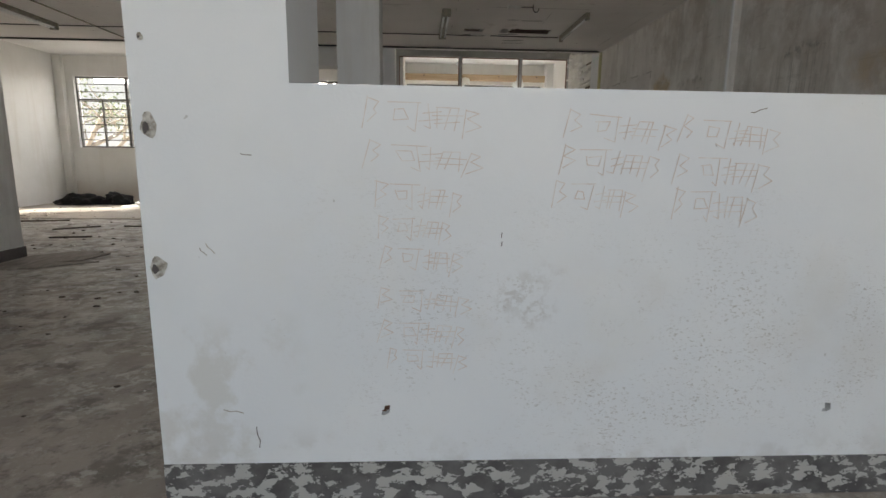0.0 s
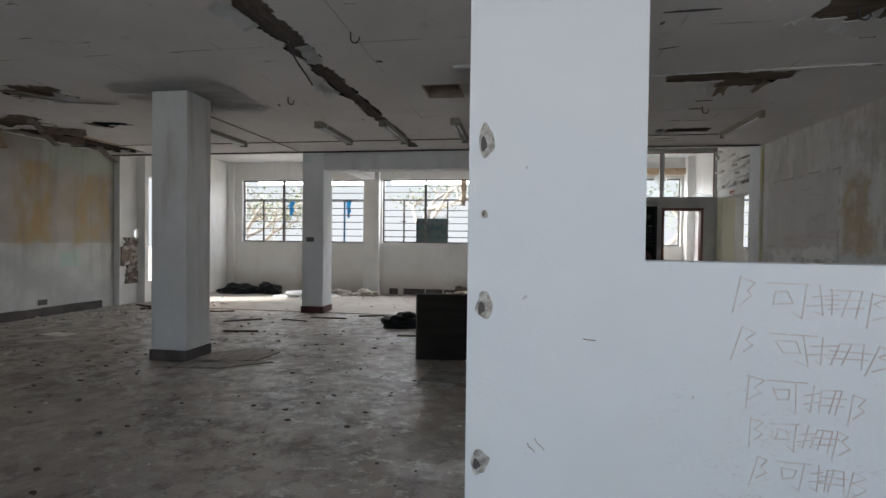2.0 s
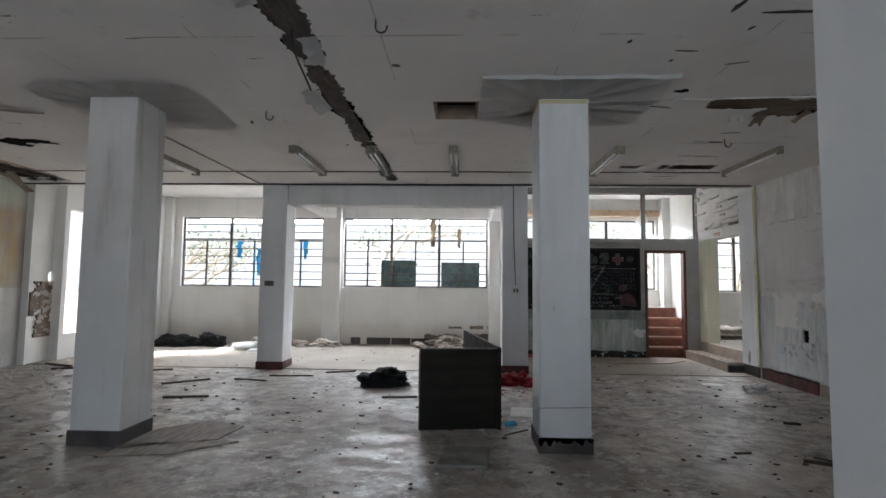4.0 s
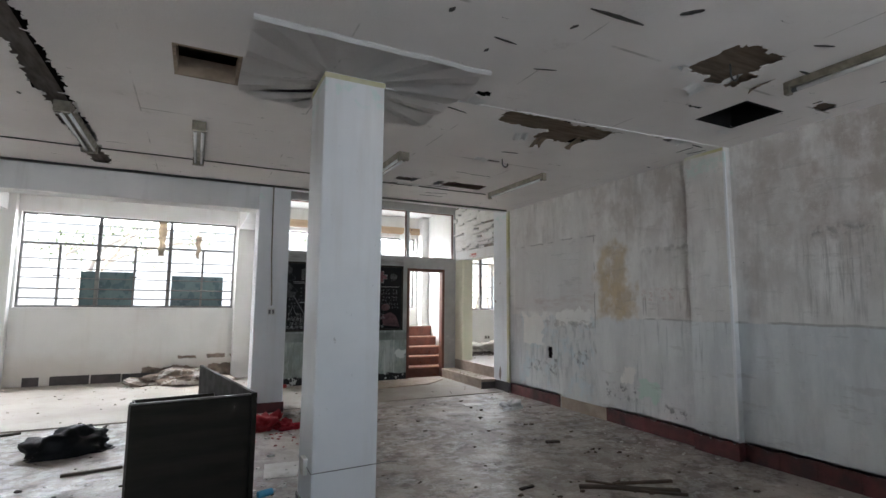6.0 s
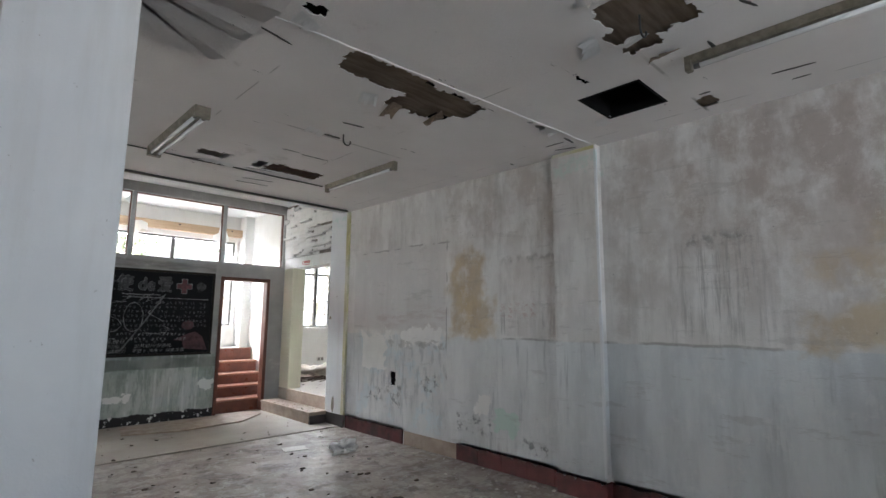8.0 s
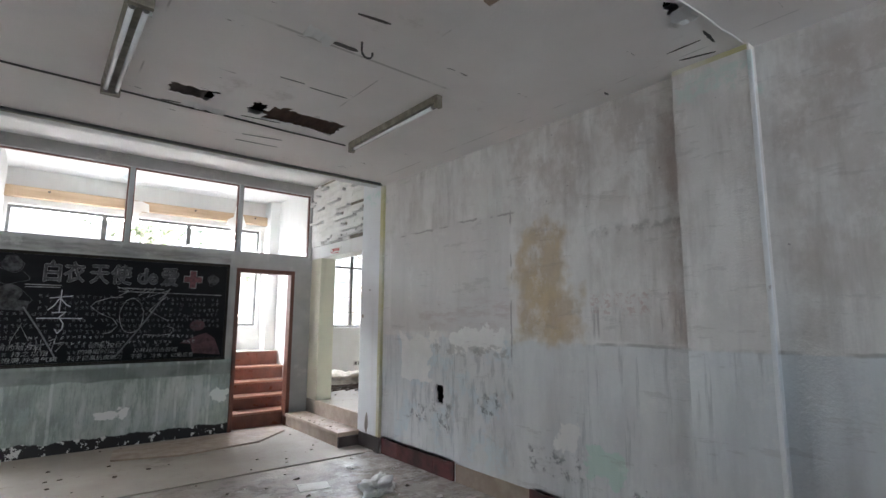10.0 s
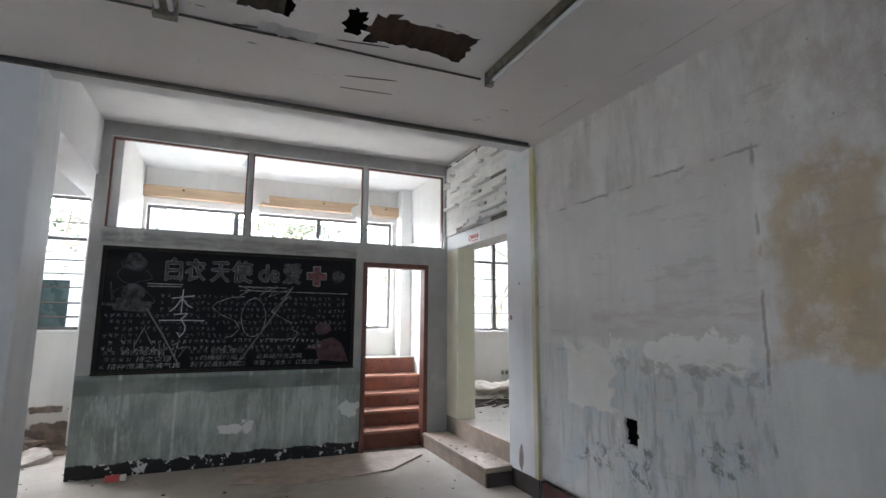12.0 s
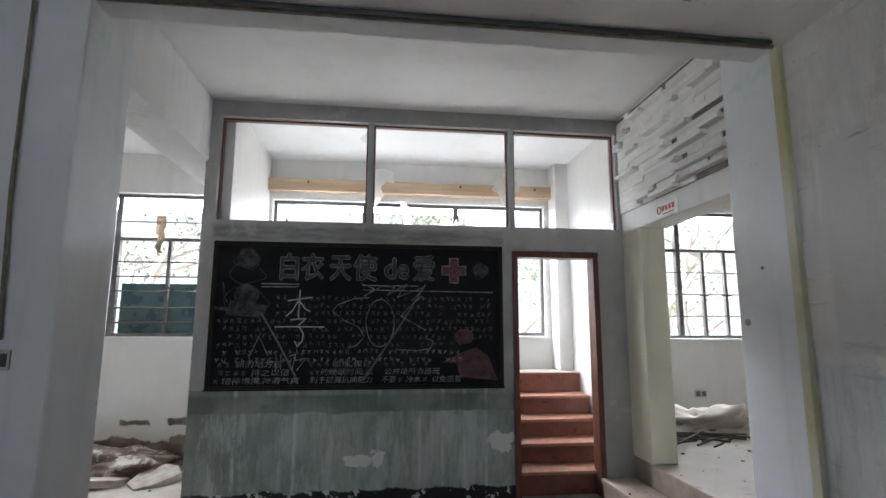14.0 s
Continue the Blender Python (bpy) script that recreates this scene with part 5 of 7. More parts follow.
shard([(-0.42, 2.292), (-0.42, 2.4), (-0.38, 2.36), (-0.34, 2.292)])
shard([(0.79, 3.14), (0.79, 3.0), (0.72, 3.05)])

# stair door frame, stairs and landing
door = thing("door_1", "red-brown wooden door frame without a leaf", "door frame", (2.45, Y_BOARD, 0.012), kind="structure")
part("door_post", box(-0.39, -0.34, -0.02, 0.12, 0, 2.0, 0.006), DOOR_WOOD, door)
part("door_post", box(0.34, 0.39, -0.02, 0.12, 0, 2.0, 0.006), DOOR_WOOD, door)
part("door_head", box(-0.39, 0.39, -0.021, 0.121, 2.0, 2.055, 0.006), DOOR_WOOD, door)
stairs = thing("stairs", "red-brown tiled steps up to a white landing", "stairs", (2.45, 10.9, 0.012), kind="structure")
RISES = (0.195, 0.366, 0.53, 0.71, 0.905)
low = 0.0
for i, top in enumerate(RISES):
    y0 = 0.25 * i
    if i < 4:
        part("riser", box(-0.34, 0.62, y0, y0 + 0.25, low, top - 0.03), BROWN_TILE, stairs)
        part("tread", box(-0.34, 0.62, y0 - 0.025, y0 + 0.25, top - 0.03, top, 0.008), NOSING, stairs, "worn paler stair nosing")
    else:
        part("riser", box(-0.34, 0.62, y0, y0 + 0.02, low, top), BROWN_TILE, stairs)
    low = top
setting("floor_landing", box(-0.36, X_RIGHT, 11.92, Y_FACADE, 0.1, 0.925), SCREED, "pale dusty landing under the window", "floor")
setting("wall_stair_flank", box(1.9, 2.11, 10.94, 11.92, 0.012, 0.925), WHITE_WALL, "white painted stair flank", "wall")
plank = thing("wooden_plank", "raw pale wooden beam under the ceiling over the window", "beam", (1.28, Y_FACADE - 0.06, 2.93))
bm = box(-1.66, 1.66, -0.05, 0.055, 0, 0.14, 0.006)
part("board", bm, PLANK_WOOD, plank)
for u in (-1.2, 0.55, 1.45):
    part("bolt", tube([(u, -0.05, 0.1), (u, -0.062, 0.1)], 0.014, 8), BLACK_CABLE, plank, "dark bolt head")

# steps into the side room, stone strips over the opening
step = thing("stone_step", "worn brown stone step in front of the opening", "step", (2.94, 10.0, 0.0))
part("tread", box(-0.15, 0.14, -0.72, 0.79, 0.125, 0.17, 0.01), STEP_STONE, step)
part("riser", box(-0.14, 0.14, -0.70, 0.79, 0.0, 0.125), STEP_STONE, step)
part("end_face", box(-0.14, 0.14, -0.728, -0.70, 0.0, 0.12), DARK_BASE, step, "near-black end face of the step")
strip_wall = thing("stone_cladding", "white painted stone strips with missing and jutting pieces", "wall cladding", (X_RIGHT, 10.05, 2.42), kind="structure")
# brown bed, its colour darkened to carry the shade beside jutting strips
part("bed", box(-0.006, 0.0, -0.72, 0.74, 0, 0.88), SLATE_BACK, strip_wall, "bare brown adhesive, darkened for the shade between strips")
rng = random.Random(11)
row_h = 0.0385
for row in range(22):
    y = -0.72
    while y < 0.74:
        near = abs(y + 0.55 - row * 0.045) < 0.3
        dice = rng.random()
        kind = "jut" if dice < (0.36 if near else 0.16) else ("gone" if dice < (0.54 if near else 0.26) else "flat")
        length = {"jut": rng.choice((0.04, 0.06, 0.09, 0.2, 0.34)), "gone": rng.choice((0.03, 0.05, 0.08, 0.3)), "flat": rng.choice((0.18, 0.3, 0.45, 0.6))}[kind]
        end = min(y + length, 0.74)
        if kind != "gone" and end - y > 0.02:
            z = row * row_h
            depth = rng.uniform(0.010, 0.016) if kind == "flat" else rng.uniform(0.045, 0.075)
            part("stone_strip", box(-0.006 - depth, -0.005, y + 0.0015, end - 0.0015, z + (0.0005 if kind == "flat" else 0.006), z + row_h - (0.0005 if kind == "flat" else 0.006)), SLATE_STRIP, strip_wall)
        y = end
sign = thing("warning_sign", "small white sign with red writing over the opening", "sign", (X_RIGHT - 0.004, 10.06, 2.255))
part("plate", box(-0.004, 0.003, -0.14, 0.14, 0, 0.11, 0.001), PAPER, sign)
bm = bmesh.new()
for i in range(4):
    put_box(bm, -0.006, -0.004, -0.10 + i * 0.045, -0.068 + i * 0.045, 0.045, 0.085)
put_box(bm, -0.006, -0.004, -0.09, 0.06, 0.018, 0.028)
part("red_writing", bm, RED_INK, sign, "unreadable red characters")
bm = bmesh.new()
put_tube(bm, [(-0.005, 0.105 + 0.026 * math.cos(t), 0.06 + 0.03 * math.sin(t)) for t in (2 * math.pi * i / 12 for i in range(13))], 0.004, 5)
part("red_ring", bm, RED_INK, sign, "red prohibition ring")


# ---- lamps and cables on the ceiling ----
def strip_lamp(x, y0, y1, tubes, label):
    ob = thing("fluorescent_lamp", label, "ceiling lamp", (x, (y0 + y1) / 2, Z_CEIL), group="tube lamps on the ceiling")
    L = (y1 - y0) / 2
    w = 0.055 if tubes == 2 else 0.025
    bm = bmesh.new()
    vs = [bm.verts.new(c) for s in (-L, L) for c in ((-w, s, 0), (w, s, 0), (w * 0.62, s, -0.045), (-w * 0.62, s, -0.045))]
    for f in ((0, 1, 2, 3), (7, 6, 5, 4), (0, 4, 5, 1), (1, 5, 6, 2), (2, 6, 7, 3), (3, 7, 4, 0)):
        bm.faces.new([vs[i] for i in f])
    part("housing", bm, TIN, ob, "dull metal housing")
    for dx in ((-0.03, 0.03) if tubes == 2 else (0.0,)):
        t = part("tube", tube([(dx, -L + 0.03, -0.068), (dx, L - 0.03, -0.068)], 0.014, 12), TUBE, ob, "unlit glass tube", True)
        for s in (-1, 1):
            part("tube_cap", tube([(dx, s * (L - 0.06), -0.068), (dx, s * (L - 0.028), -0.068)], 0.0155, 12), STEEL, t)
    for s in (-1, 1):
        part("lamp_holder", box(-w, w, s * L - 0.018, s * L + 0.018, -0.088, 0, 0.004), TIN, ob)
    part("starter", tube([(w * 0.7, -L * 0.72, -0.02), (w * 0.7 + 0.03, -L * 0.72, -0.02)], 0.012, 8), SOCKET, ob)
    return ob


for x, tubes in ((-5.25, 2), (-3.43, 2), (-2.53, 2), (-1.57, 2), (0.32, 2), (2.10, 1)):
    strip_lamp(x, 6.66, 7.88, tubes, "unlit twin-tube ceiling lamp with metal housing" if tubes == 2 else "unlit single-tube ceiling lamp with rusty metal housing")
strip_lamp(2.09, 2.72, 3.92, 1, "unlit single-tube ceiling lamp with rusty metal housing")


def trunking(name, points, r, material, label):
    ob = thing(name, label, "cable", points[0])
    base = Vector(points[0])
    part("cable_run", tube([Vector(p) - base for p in points], r, 6), material, ob)
    return ob


def wavy(a, b, n, amp, seed):
    a, b = Vector(a), Vector(b)
    return [a.lerp(b, i / n) + Vector((amp * noise.noise((i * 0.7, seed, 0)), amp * noise.noise((i * 0.7, seed, 4)), 0.5 * amp * noise.noise((i * 0.7, seed, 8)))) for i in range(n + 1)]


trunking("ceiling_cable", wavy((X_LEFT, 8.83, Z_CEIL - 0.016), (X_RIGHT - 0.1, 8.83, Z_CEIL - 0.016), 40, 0.012, 1), 0.013, BLACK_CABLE, "black cable along the ceiling edge")
trunking("ceiling_cable", wavy((X_LEFT, 8.88, Z_CEIL - 0.012), (X_RIGHT - 0.05, 8.88, Z_CEIL - 0.012), 40, 0.008, 2), 0.011, TIN, "grey conduit along the ceiling edge")
trunking("ceiling_cable", wavy((X_LEFT, 7.96, Z_CEIL - 0.007), (2.08, 7.96, Z_CEIL - 0.007), 40, 0.01, 3), 0.007, BLACK_CABLE, "thin cable across the ceiling")
trunking("ceiling_cable", wavy((-4.73, 5.55, Z_CEIL - 0.01), (-4.70, 8.85, Z_CEIL - 0.01), 30, 0.01, 4), 0.010, TIN, "grey conduit along the ceiling")
trunking("ceiling_cable", wavy((-0.39, 5.27, Z_CEIL - 0.008), (2.97, 5.05, Z_CEIL - 0.008), 30, 0.01, 5), 0.0045, CEIL_PAPER, "painted cable across the ceiling")
trunking("hanging_cable", [(-2.55, 4.0, Z_CEIL), (-2.58, 4.1, 2.9), (-2.585, 4.25, 2.85), (-2.58, 4.4, 2.8), (-2.57, 4.5, 2.75)], 0.008, BLACK_CABLE, "loose black cable hanging from the torn ceiling")
trunking("conduit", [(-0.66, 8.865, 2.93), (-0.65, 8.865, 2.0), (-0.62, 8.865, 1.36)], 0.009, TIN, "thin conduit down the column")
for x, y, z in ((1.35, 6.40, 0), (1.52, 3.95, 0.02), (-3.3, 5.5, 0), (-2.0, 3.9, 0)):
    pts = [(x, y, Z_CEIL + 0.12), (x, y, Z_CEIL - 0.05)] + [(x + 0.035 - 0.035 * math.cos(t), y, Z_CEIL - 0.05 - 0.035 * math.sin(t)) for t in (0.5, 1.0, 1.6, 2.2, 2.8, 3.4)]
    trunking("ceiling_hook", pts, 0.006, BLACK_CABLE, "iron fan hook in the ceiling")

# things seen in the torn ceiling
TORN = ((0.62, 1.24, 5.12, 5.56, 0.02), (1.22, 1.62, 5.27, 5.74, 0.03), (1.6, 1.92, 5.16, 5.56, 0.03), (1.18, 1.96, 3.66, 4.26, 0.03), (0.58, 0.86, 7.56, 7.82, 0.03), (1.28, 1.92, 7.52, 7.86, 0.02),
        (-2.68, -2.40, 2.8, 5.1, 0.02), (-2.67, -2.5, 5.1, 7.9, 0.02), (-2.66, -2.44, 8.0, 8.7, 0.03), (-8.2, -7.1, 5.8, 6.8, 0.06), (-6.5, -5.7, 4.8, 5.3, 0.05), (2.7, 2.98, 2.9, 3.08, 0.02), (2.72, 2.9, 3.98, 4.12, 0.02))
for a, b, c, d, up in TORN:
    bm = bmesh.new()
    nu, nv = 6, 5
    g = [[bm.verts.new((a + (b - a) * i / nu, c + (d - c) * j / nv, Z_CEIL + 0.016 + up * 0.35 * (0.5 + 0.6 * noise.noise((i * 0.6 + a, j * 0.6, c))))) for i in range(nu + 1)] for j in range(nv + 1)]
    for j in range(nv):
        for i in range(nu):
            bm.faces.new((g[j][i], g[j][i + 1], g[j + 1][i + 1], g[j + 1][i]))
    bmesh.ops.solidify(bm, geom=bm.faces[:], thickness=0.006)
    tagged(part("torn_ceiling_board", bm, STRIP_BOARD if -2.8 < a < -2.2 or a == 0.58 else BROWN_BOARD if a == 1.28 else CARDBOARD), "brown torn board showing through the ceiling", "ceiling board", "torn ceiling boards")
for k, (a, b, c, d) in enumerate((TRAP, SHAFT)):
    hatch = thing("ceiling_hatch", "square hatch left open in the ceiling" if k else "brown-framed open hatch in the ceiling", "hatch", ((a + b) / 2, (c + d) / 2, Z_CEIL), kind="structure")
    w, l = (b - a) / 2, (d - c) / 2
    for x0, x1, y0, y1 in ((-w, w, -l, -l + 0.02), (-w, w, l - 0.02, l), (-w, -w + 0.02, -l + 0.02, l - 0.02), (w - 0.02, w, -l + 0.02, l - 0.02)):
        part("hatch_side", box(x0, x1, y0, y1, -0.002, (0.13, 0.4)[k]), (CARDBOARD, SHAFT_SHADE)[k], hatch)
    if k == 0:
        part("hatch_joist", box(-w, w, -0.03, 0.03, 0.10, 0.18), VOID_SHADE, hatch)
part_flap = ((1.65, 5.52, 40, 0.14, 0.12), (1.3, 5.62, 10, 0.1, 0.09), (1.05, 5.6, -20, 0.12, 0.05), (1.72, 4.05, 70, 0.16, 0.06), (1.25, 4.1, 120, 0.12, 0.07), (1.6, 4.2, 15, 0.2, 0.05),
             (1.98, 3.98, 80, 0.14, 0.1), (0.35, 5.1, 20, 0.16, 0.03), (2.5, 5.06, 15, 0.18, 0.03), (1.0, 3.1, 12, 0.22, 0.035), (-2.68, 5.2, 85, 0.5, 0.06), (-2.44, 4.3, 95, 0.4, 0.05), (-2.66, 3.5, 88, 0.45, 0.07),
             (2.62, 4.66, 5, 0.14, 0.03), (1.15, 6.42, 12, 0.18, 0.03), (0.9, 7.83, 5, 0.3, 0.03), (-7.4, 6.6, 30, 0.6, 0.12), (-7.9, 7.2, 60, 0.5, 0.15), (-6.0, 5.2, 15, 0.4, 0.06))
for x, y, turn, length, drop in part_flap:
    bm = bmesh.new()
    n = 7
    g = [[bm.verts.new((length * (i / n - 0.5) + 0.01 * noise.noise((i, j, x)), 0.05 * j * (0.6 + 0.8 * abs(noise.noise((i * 0.9, x, y)))), -drop * (j / 3) ** 1.5 * (0.4 + abs(noise.noise((i * 0.5, y, x)))))) for i in range(n + 1)] for j in range(4)]
    for j in range(3):
        for i in range(n):
            bm.faces.new((g[j][i], g[j][i + 1], g[j + 1][i + 1], g[j + 1][i]))
    bmesh.ops.solidify(bm, geom=bm.faces[:], thickness=0.004)
    ob = tagged(part("ceiling_flap", bm, CEIL_PAPER if drop < 0.08 else CARDBOARD), "torn flap of ceiling lining hanging down", "ceiling flap", "torn ceiling flaps")
    ob.matrix_basis = pose(x, y, Z_CEIL + 0.003, 0, 0, turn)


# short flat dark pieces under the ceiling stand in for shade in the splits
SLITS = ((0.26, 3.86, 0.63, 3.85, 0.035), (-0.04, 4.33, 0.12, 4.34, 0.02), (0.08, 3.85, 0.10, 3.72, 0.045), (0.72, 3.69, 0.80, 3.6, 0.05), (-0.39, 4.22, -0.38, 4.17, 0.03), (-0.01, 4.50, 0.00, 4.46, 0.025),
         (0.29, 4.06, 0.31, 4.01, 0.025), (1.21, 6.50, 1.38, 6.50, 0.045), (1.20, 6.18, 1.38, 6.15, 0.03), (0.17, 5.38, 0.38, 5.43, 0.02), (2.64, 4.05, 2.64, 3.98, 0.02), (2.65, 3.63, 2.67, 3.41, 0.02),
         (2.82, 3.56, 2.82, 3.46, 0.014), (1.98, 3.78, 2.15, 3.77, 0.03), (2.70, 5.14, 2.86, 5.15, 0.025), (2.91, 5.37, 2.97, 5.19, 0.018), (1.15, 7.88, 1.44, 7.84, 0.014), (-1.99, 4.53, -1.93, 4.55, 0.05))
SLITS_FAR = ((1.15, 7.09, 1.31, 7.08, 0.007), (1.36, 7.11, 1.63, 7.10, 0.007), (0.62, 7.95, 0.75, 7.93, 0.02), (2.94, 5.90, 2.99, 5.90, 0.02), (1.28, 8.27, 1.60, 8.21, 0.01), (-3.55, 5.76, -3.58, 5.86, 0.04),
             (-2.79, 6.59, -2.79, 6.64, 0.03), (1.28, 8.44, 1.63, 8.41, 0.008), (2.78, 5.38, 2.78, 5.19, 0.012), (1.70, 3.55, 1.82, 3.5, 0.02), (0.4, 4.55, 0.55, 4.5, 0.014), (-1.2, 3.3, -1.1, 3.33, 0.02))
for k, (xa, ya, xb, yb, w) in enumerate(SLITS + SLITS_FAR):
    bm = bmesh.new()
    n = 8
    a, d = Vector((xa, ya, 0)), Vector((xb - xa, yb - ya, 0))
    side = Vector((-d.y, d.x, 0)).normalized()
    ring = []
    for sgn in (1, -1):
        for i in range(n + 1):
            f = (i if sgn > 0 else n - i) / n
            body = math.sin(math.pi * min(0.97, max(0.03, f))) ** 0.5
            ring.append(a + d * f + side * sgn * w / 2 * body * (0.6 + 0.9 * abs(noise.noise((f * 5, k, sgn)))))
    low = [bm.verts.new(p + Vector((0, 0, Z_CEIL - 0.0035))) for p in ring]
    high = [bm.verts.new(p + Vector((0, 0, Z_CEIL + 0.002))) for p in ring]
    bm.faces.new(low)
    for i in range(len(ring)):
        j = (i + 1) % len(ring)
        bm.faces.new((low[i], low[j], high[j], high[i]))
    tagged(part("split_shade", bm, BLACK_CABLE), "flat dark piece for the shade in a ceiling split", "ceiling damage", "splits in the ceiling")


def pleated_fan(cx, cy, hw, x0, x1, y0, y1, deep=1.0, lip=True):
    """Radial pleats of lining round a column's head, with a lip along the near side."""
    ob = thing("pleated_collar", "pleated white lining sheet round the column head", "ceiling lining", (cx, cy, Z_CEIL), group="pleated collars")
    bm = bmesh.new()
    n = 32
    inner, outer = [], []
    for i in range(n):
        t = 2 * math.pi * i / n + 0.05
        c, s = math.cos(t), math.sin(t)
        t += 0.08 * noise.noise((i * 1.9, cx, 0))
        c, s = math.cos(t), math.sin(t)
        k = hw / max(abs(c), abs(s))
        kx = min((x1 if c > 0 else x0) / c if abs(c) > 1e-6 else 99, (y1 if s > 0 else y0) / s if abs(s) > 1e-6 else 99)
        odd = 0.0 if i % 2 else deep * (0.028 + 0.022 * abs(noise.noise((i * 2.3, cy, 1))))
        fall = 0.004 + (0.012 if s < -0.6 else 0.006 if s < 0.2 else 0.0) * deep
        inner.append(bm.verts.new((k * c, k * s, -0.004)))
        outer.append(bm.verts.new((kx * c, kx * s, -fall - odd * (1.0 if s < -0.1 else 0.6 if s < 0.4 else 0.35))))
    for i in range(n):
        j = (i + 1) % n
        bm.faces.new((inner[i], inner[j], outer[j], outer[i]))
    bmesh.ops.solidify(bm, geom=bm.faces[:], thickness=0.003)
    part("pleats", bm, CEILING, ob)
    if not lip:
        return
    bm = bmesh.new()
    m = 16
    rows = [[bm.verts.new((x0 + (x1 - x0) * i / m, y0 - 0.005 + dy, dz - 0.012 * noise.noise((i * 0.6, dy * 40, 2)))) for i in range(m + 1)] for dy, dz in ((0.0, -0.003), (-0.008, -0.02), (0.004, -0.036))]
    for a, b in zip(rows, rows[1:]):
        for i in range(m):
            bm.faces.new((a[i], a[i + 1], b[i + 1], b[i]))
    bmesh.ops.solidify(bm, geom=bm.faces[:], thickness=0.003)
    part("lip", bm, CEIL_PAPER, ob, "curled white edge of the lining")


pleated_fan(-0.61, 5.41, 0.212, -0.71, 0.78, -0.70, 0.5)
pleated_fan(-4.485, 5.33, 0.213, -0.6, 0.76, -0.56, 0.7, 0.8, False)

# battens and boards left hanging where the far corner of the ceiling came down
def batten(points, w, h, label, material):
    ob = thing("ceiling_batten", label, "batten", points[0], group="bare ceiling battens")
    base = Vector(points[0])
    bm = bmesh.new()
    rings = []
    for p in points:
        q = Vector(p) - base
        rings.append([bm.verts.new(q + Vector(c)) for c in ((-w, 0, 0), (w, 0, 0), (w, 0, h), (-w, 0, h))])
    for a, b in zip(rings, rings[1:]):
        for j in range(4):
            bm.faces.new((a[j], a[(j + 1) % 4], b[(j + 1) % 4], b[j]))
    bm.faces.new(rings[0])
    bm.faces.new(rings[-1][::-1])
    part("lath", bm, material, ob)


batten([(-7.62, 6.3, 2.96), (-7.63, 7.4, 2.94), (-7.64, 8.7, 2.955)], 0.03, 0.05, "bare brown ceiling batten over the stained wall", PLANK_WOOD)
batten([(-8.05, 6.2, 2.97), (-8.06, 7.5, 2.955), (-8.07, 8.8, 2.97)], 0.025, 0.05, "bare brown ceiling batten over the stained wall", STICK)
batten([(-8.4, 6.1, 2.98), (-8.4, 8.8, 2.98)], 0.025, 0.05, "bare brown ceiling batten over the stained wall", STICK)
batten([(-7.3, 6.05, 2.95), (-7.7, 6.6, 2.88), (-8.1, 7.2, 2.80)], 0.06, 0.012, "loose strip of board hanging from the ceiling", STRIP_BOARD)
batten([(-8.5, 6.55, 2.95), (-8.45, 6.6, 2.66)], 0.14, 0.012, "broken brown board hanging at the stained wall", CARDBOARD)
batten([(-8.1, 8.0, 2.95), (-8.2, 8.3, 2.82), (-8.3, 8.6, 2.75)], 0.07, 0.012, "loose strip of board hanging from the ceiling", STRIP_BOARD)
batten([(-6.3, 5.0, 2.95), (-5.9, 5.25, 2.9), (-5.5, 5.5, 2.93)], 0.07, 0.01, "loose strip of board hanging from the ceiling", STRIP_BOARD)

# ---- skirting tiles ----
def skirting(name, at, turn, pieces, height, material, label, thick=0.014):
    ob = thing(name, label, "baseboard", at, turn, kind="structure")
    rng = random.Random(len(pieces))
    for a, b in pieces:
        part("skirting_tile", box(a + 0.002, b - 0.002, -thick - rng.uniform(0, 0.003), 0, 0, height + rng.uniform(-0.008, 0.006)), material, ob)
    return ob


run = [(u, min(u + 0.3, v)) for lo, hi in ((0.0, 1.22), (2.08, 3.36), (3.82, 12.0)) for v in [hi] for u in [lo + 0.3 * i for i in range(int((hi - lo) / 0.3) + 1)] if u < hi - 0.02]
skirting("baseboard_right", (X_RIGHT, 8.84, 0), -90, run, 0.165, RED_BASE, "dark red skirting tiles, some missing")
setting("baseboard_right_bed", box(X_RIGHT - 0.006, X_RIGHT - 0.0005, 6.76, 7.62, 0.0, 0.15), STEP_STONE, "bare bed where skirting tiles are missing", "baseboard")
setting("baseboard_pilaster", box(2.988, 3.088, 5.02, 5.48, 0, 0.16, 0.004), RED_BASE, "dark red skirting round the pilaster", "baseboard")
setting("baseboard_pier_right", box(X_RIGHT - 0.045, X_RIGHT - 0.032, 8.85, 9.27, 0.0, 0.16, 0.003), DARK_BASE, "black skirting on the pier", "baseboard")
skirting("baseboard_left", (X_LEFT, -3.0, 0), 90, [(0.4 * i, 0.4 * i + 0.4) for i in range(29)], 0.15, DARK_BASE, "dark skirting along the stained wall")
skirting("baseboard_facade", (-3.95, Y_FACADE, 0.012), 0, [(0, 0.22), (0.36, 0.9), (0.92, 1.35), (1.37, 1.95), (2.0, 2.2)], 0.14, DARK_BASE, "remains of dark skirting tiles under the window")

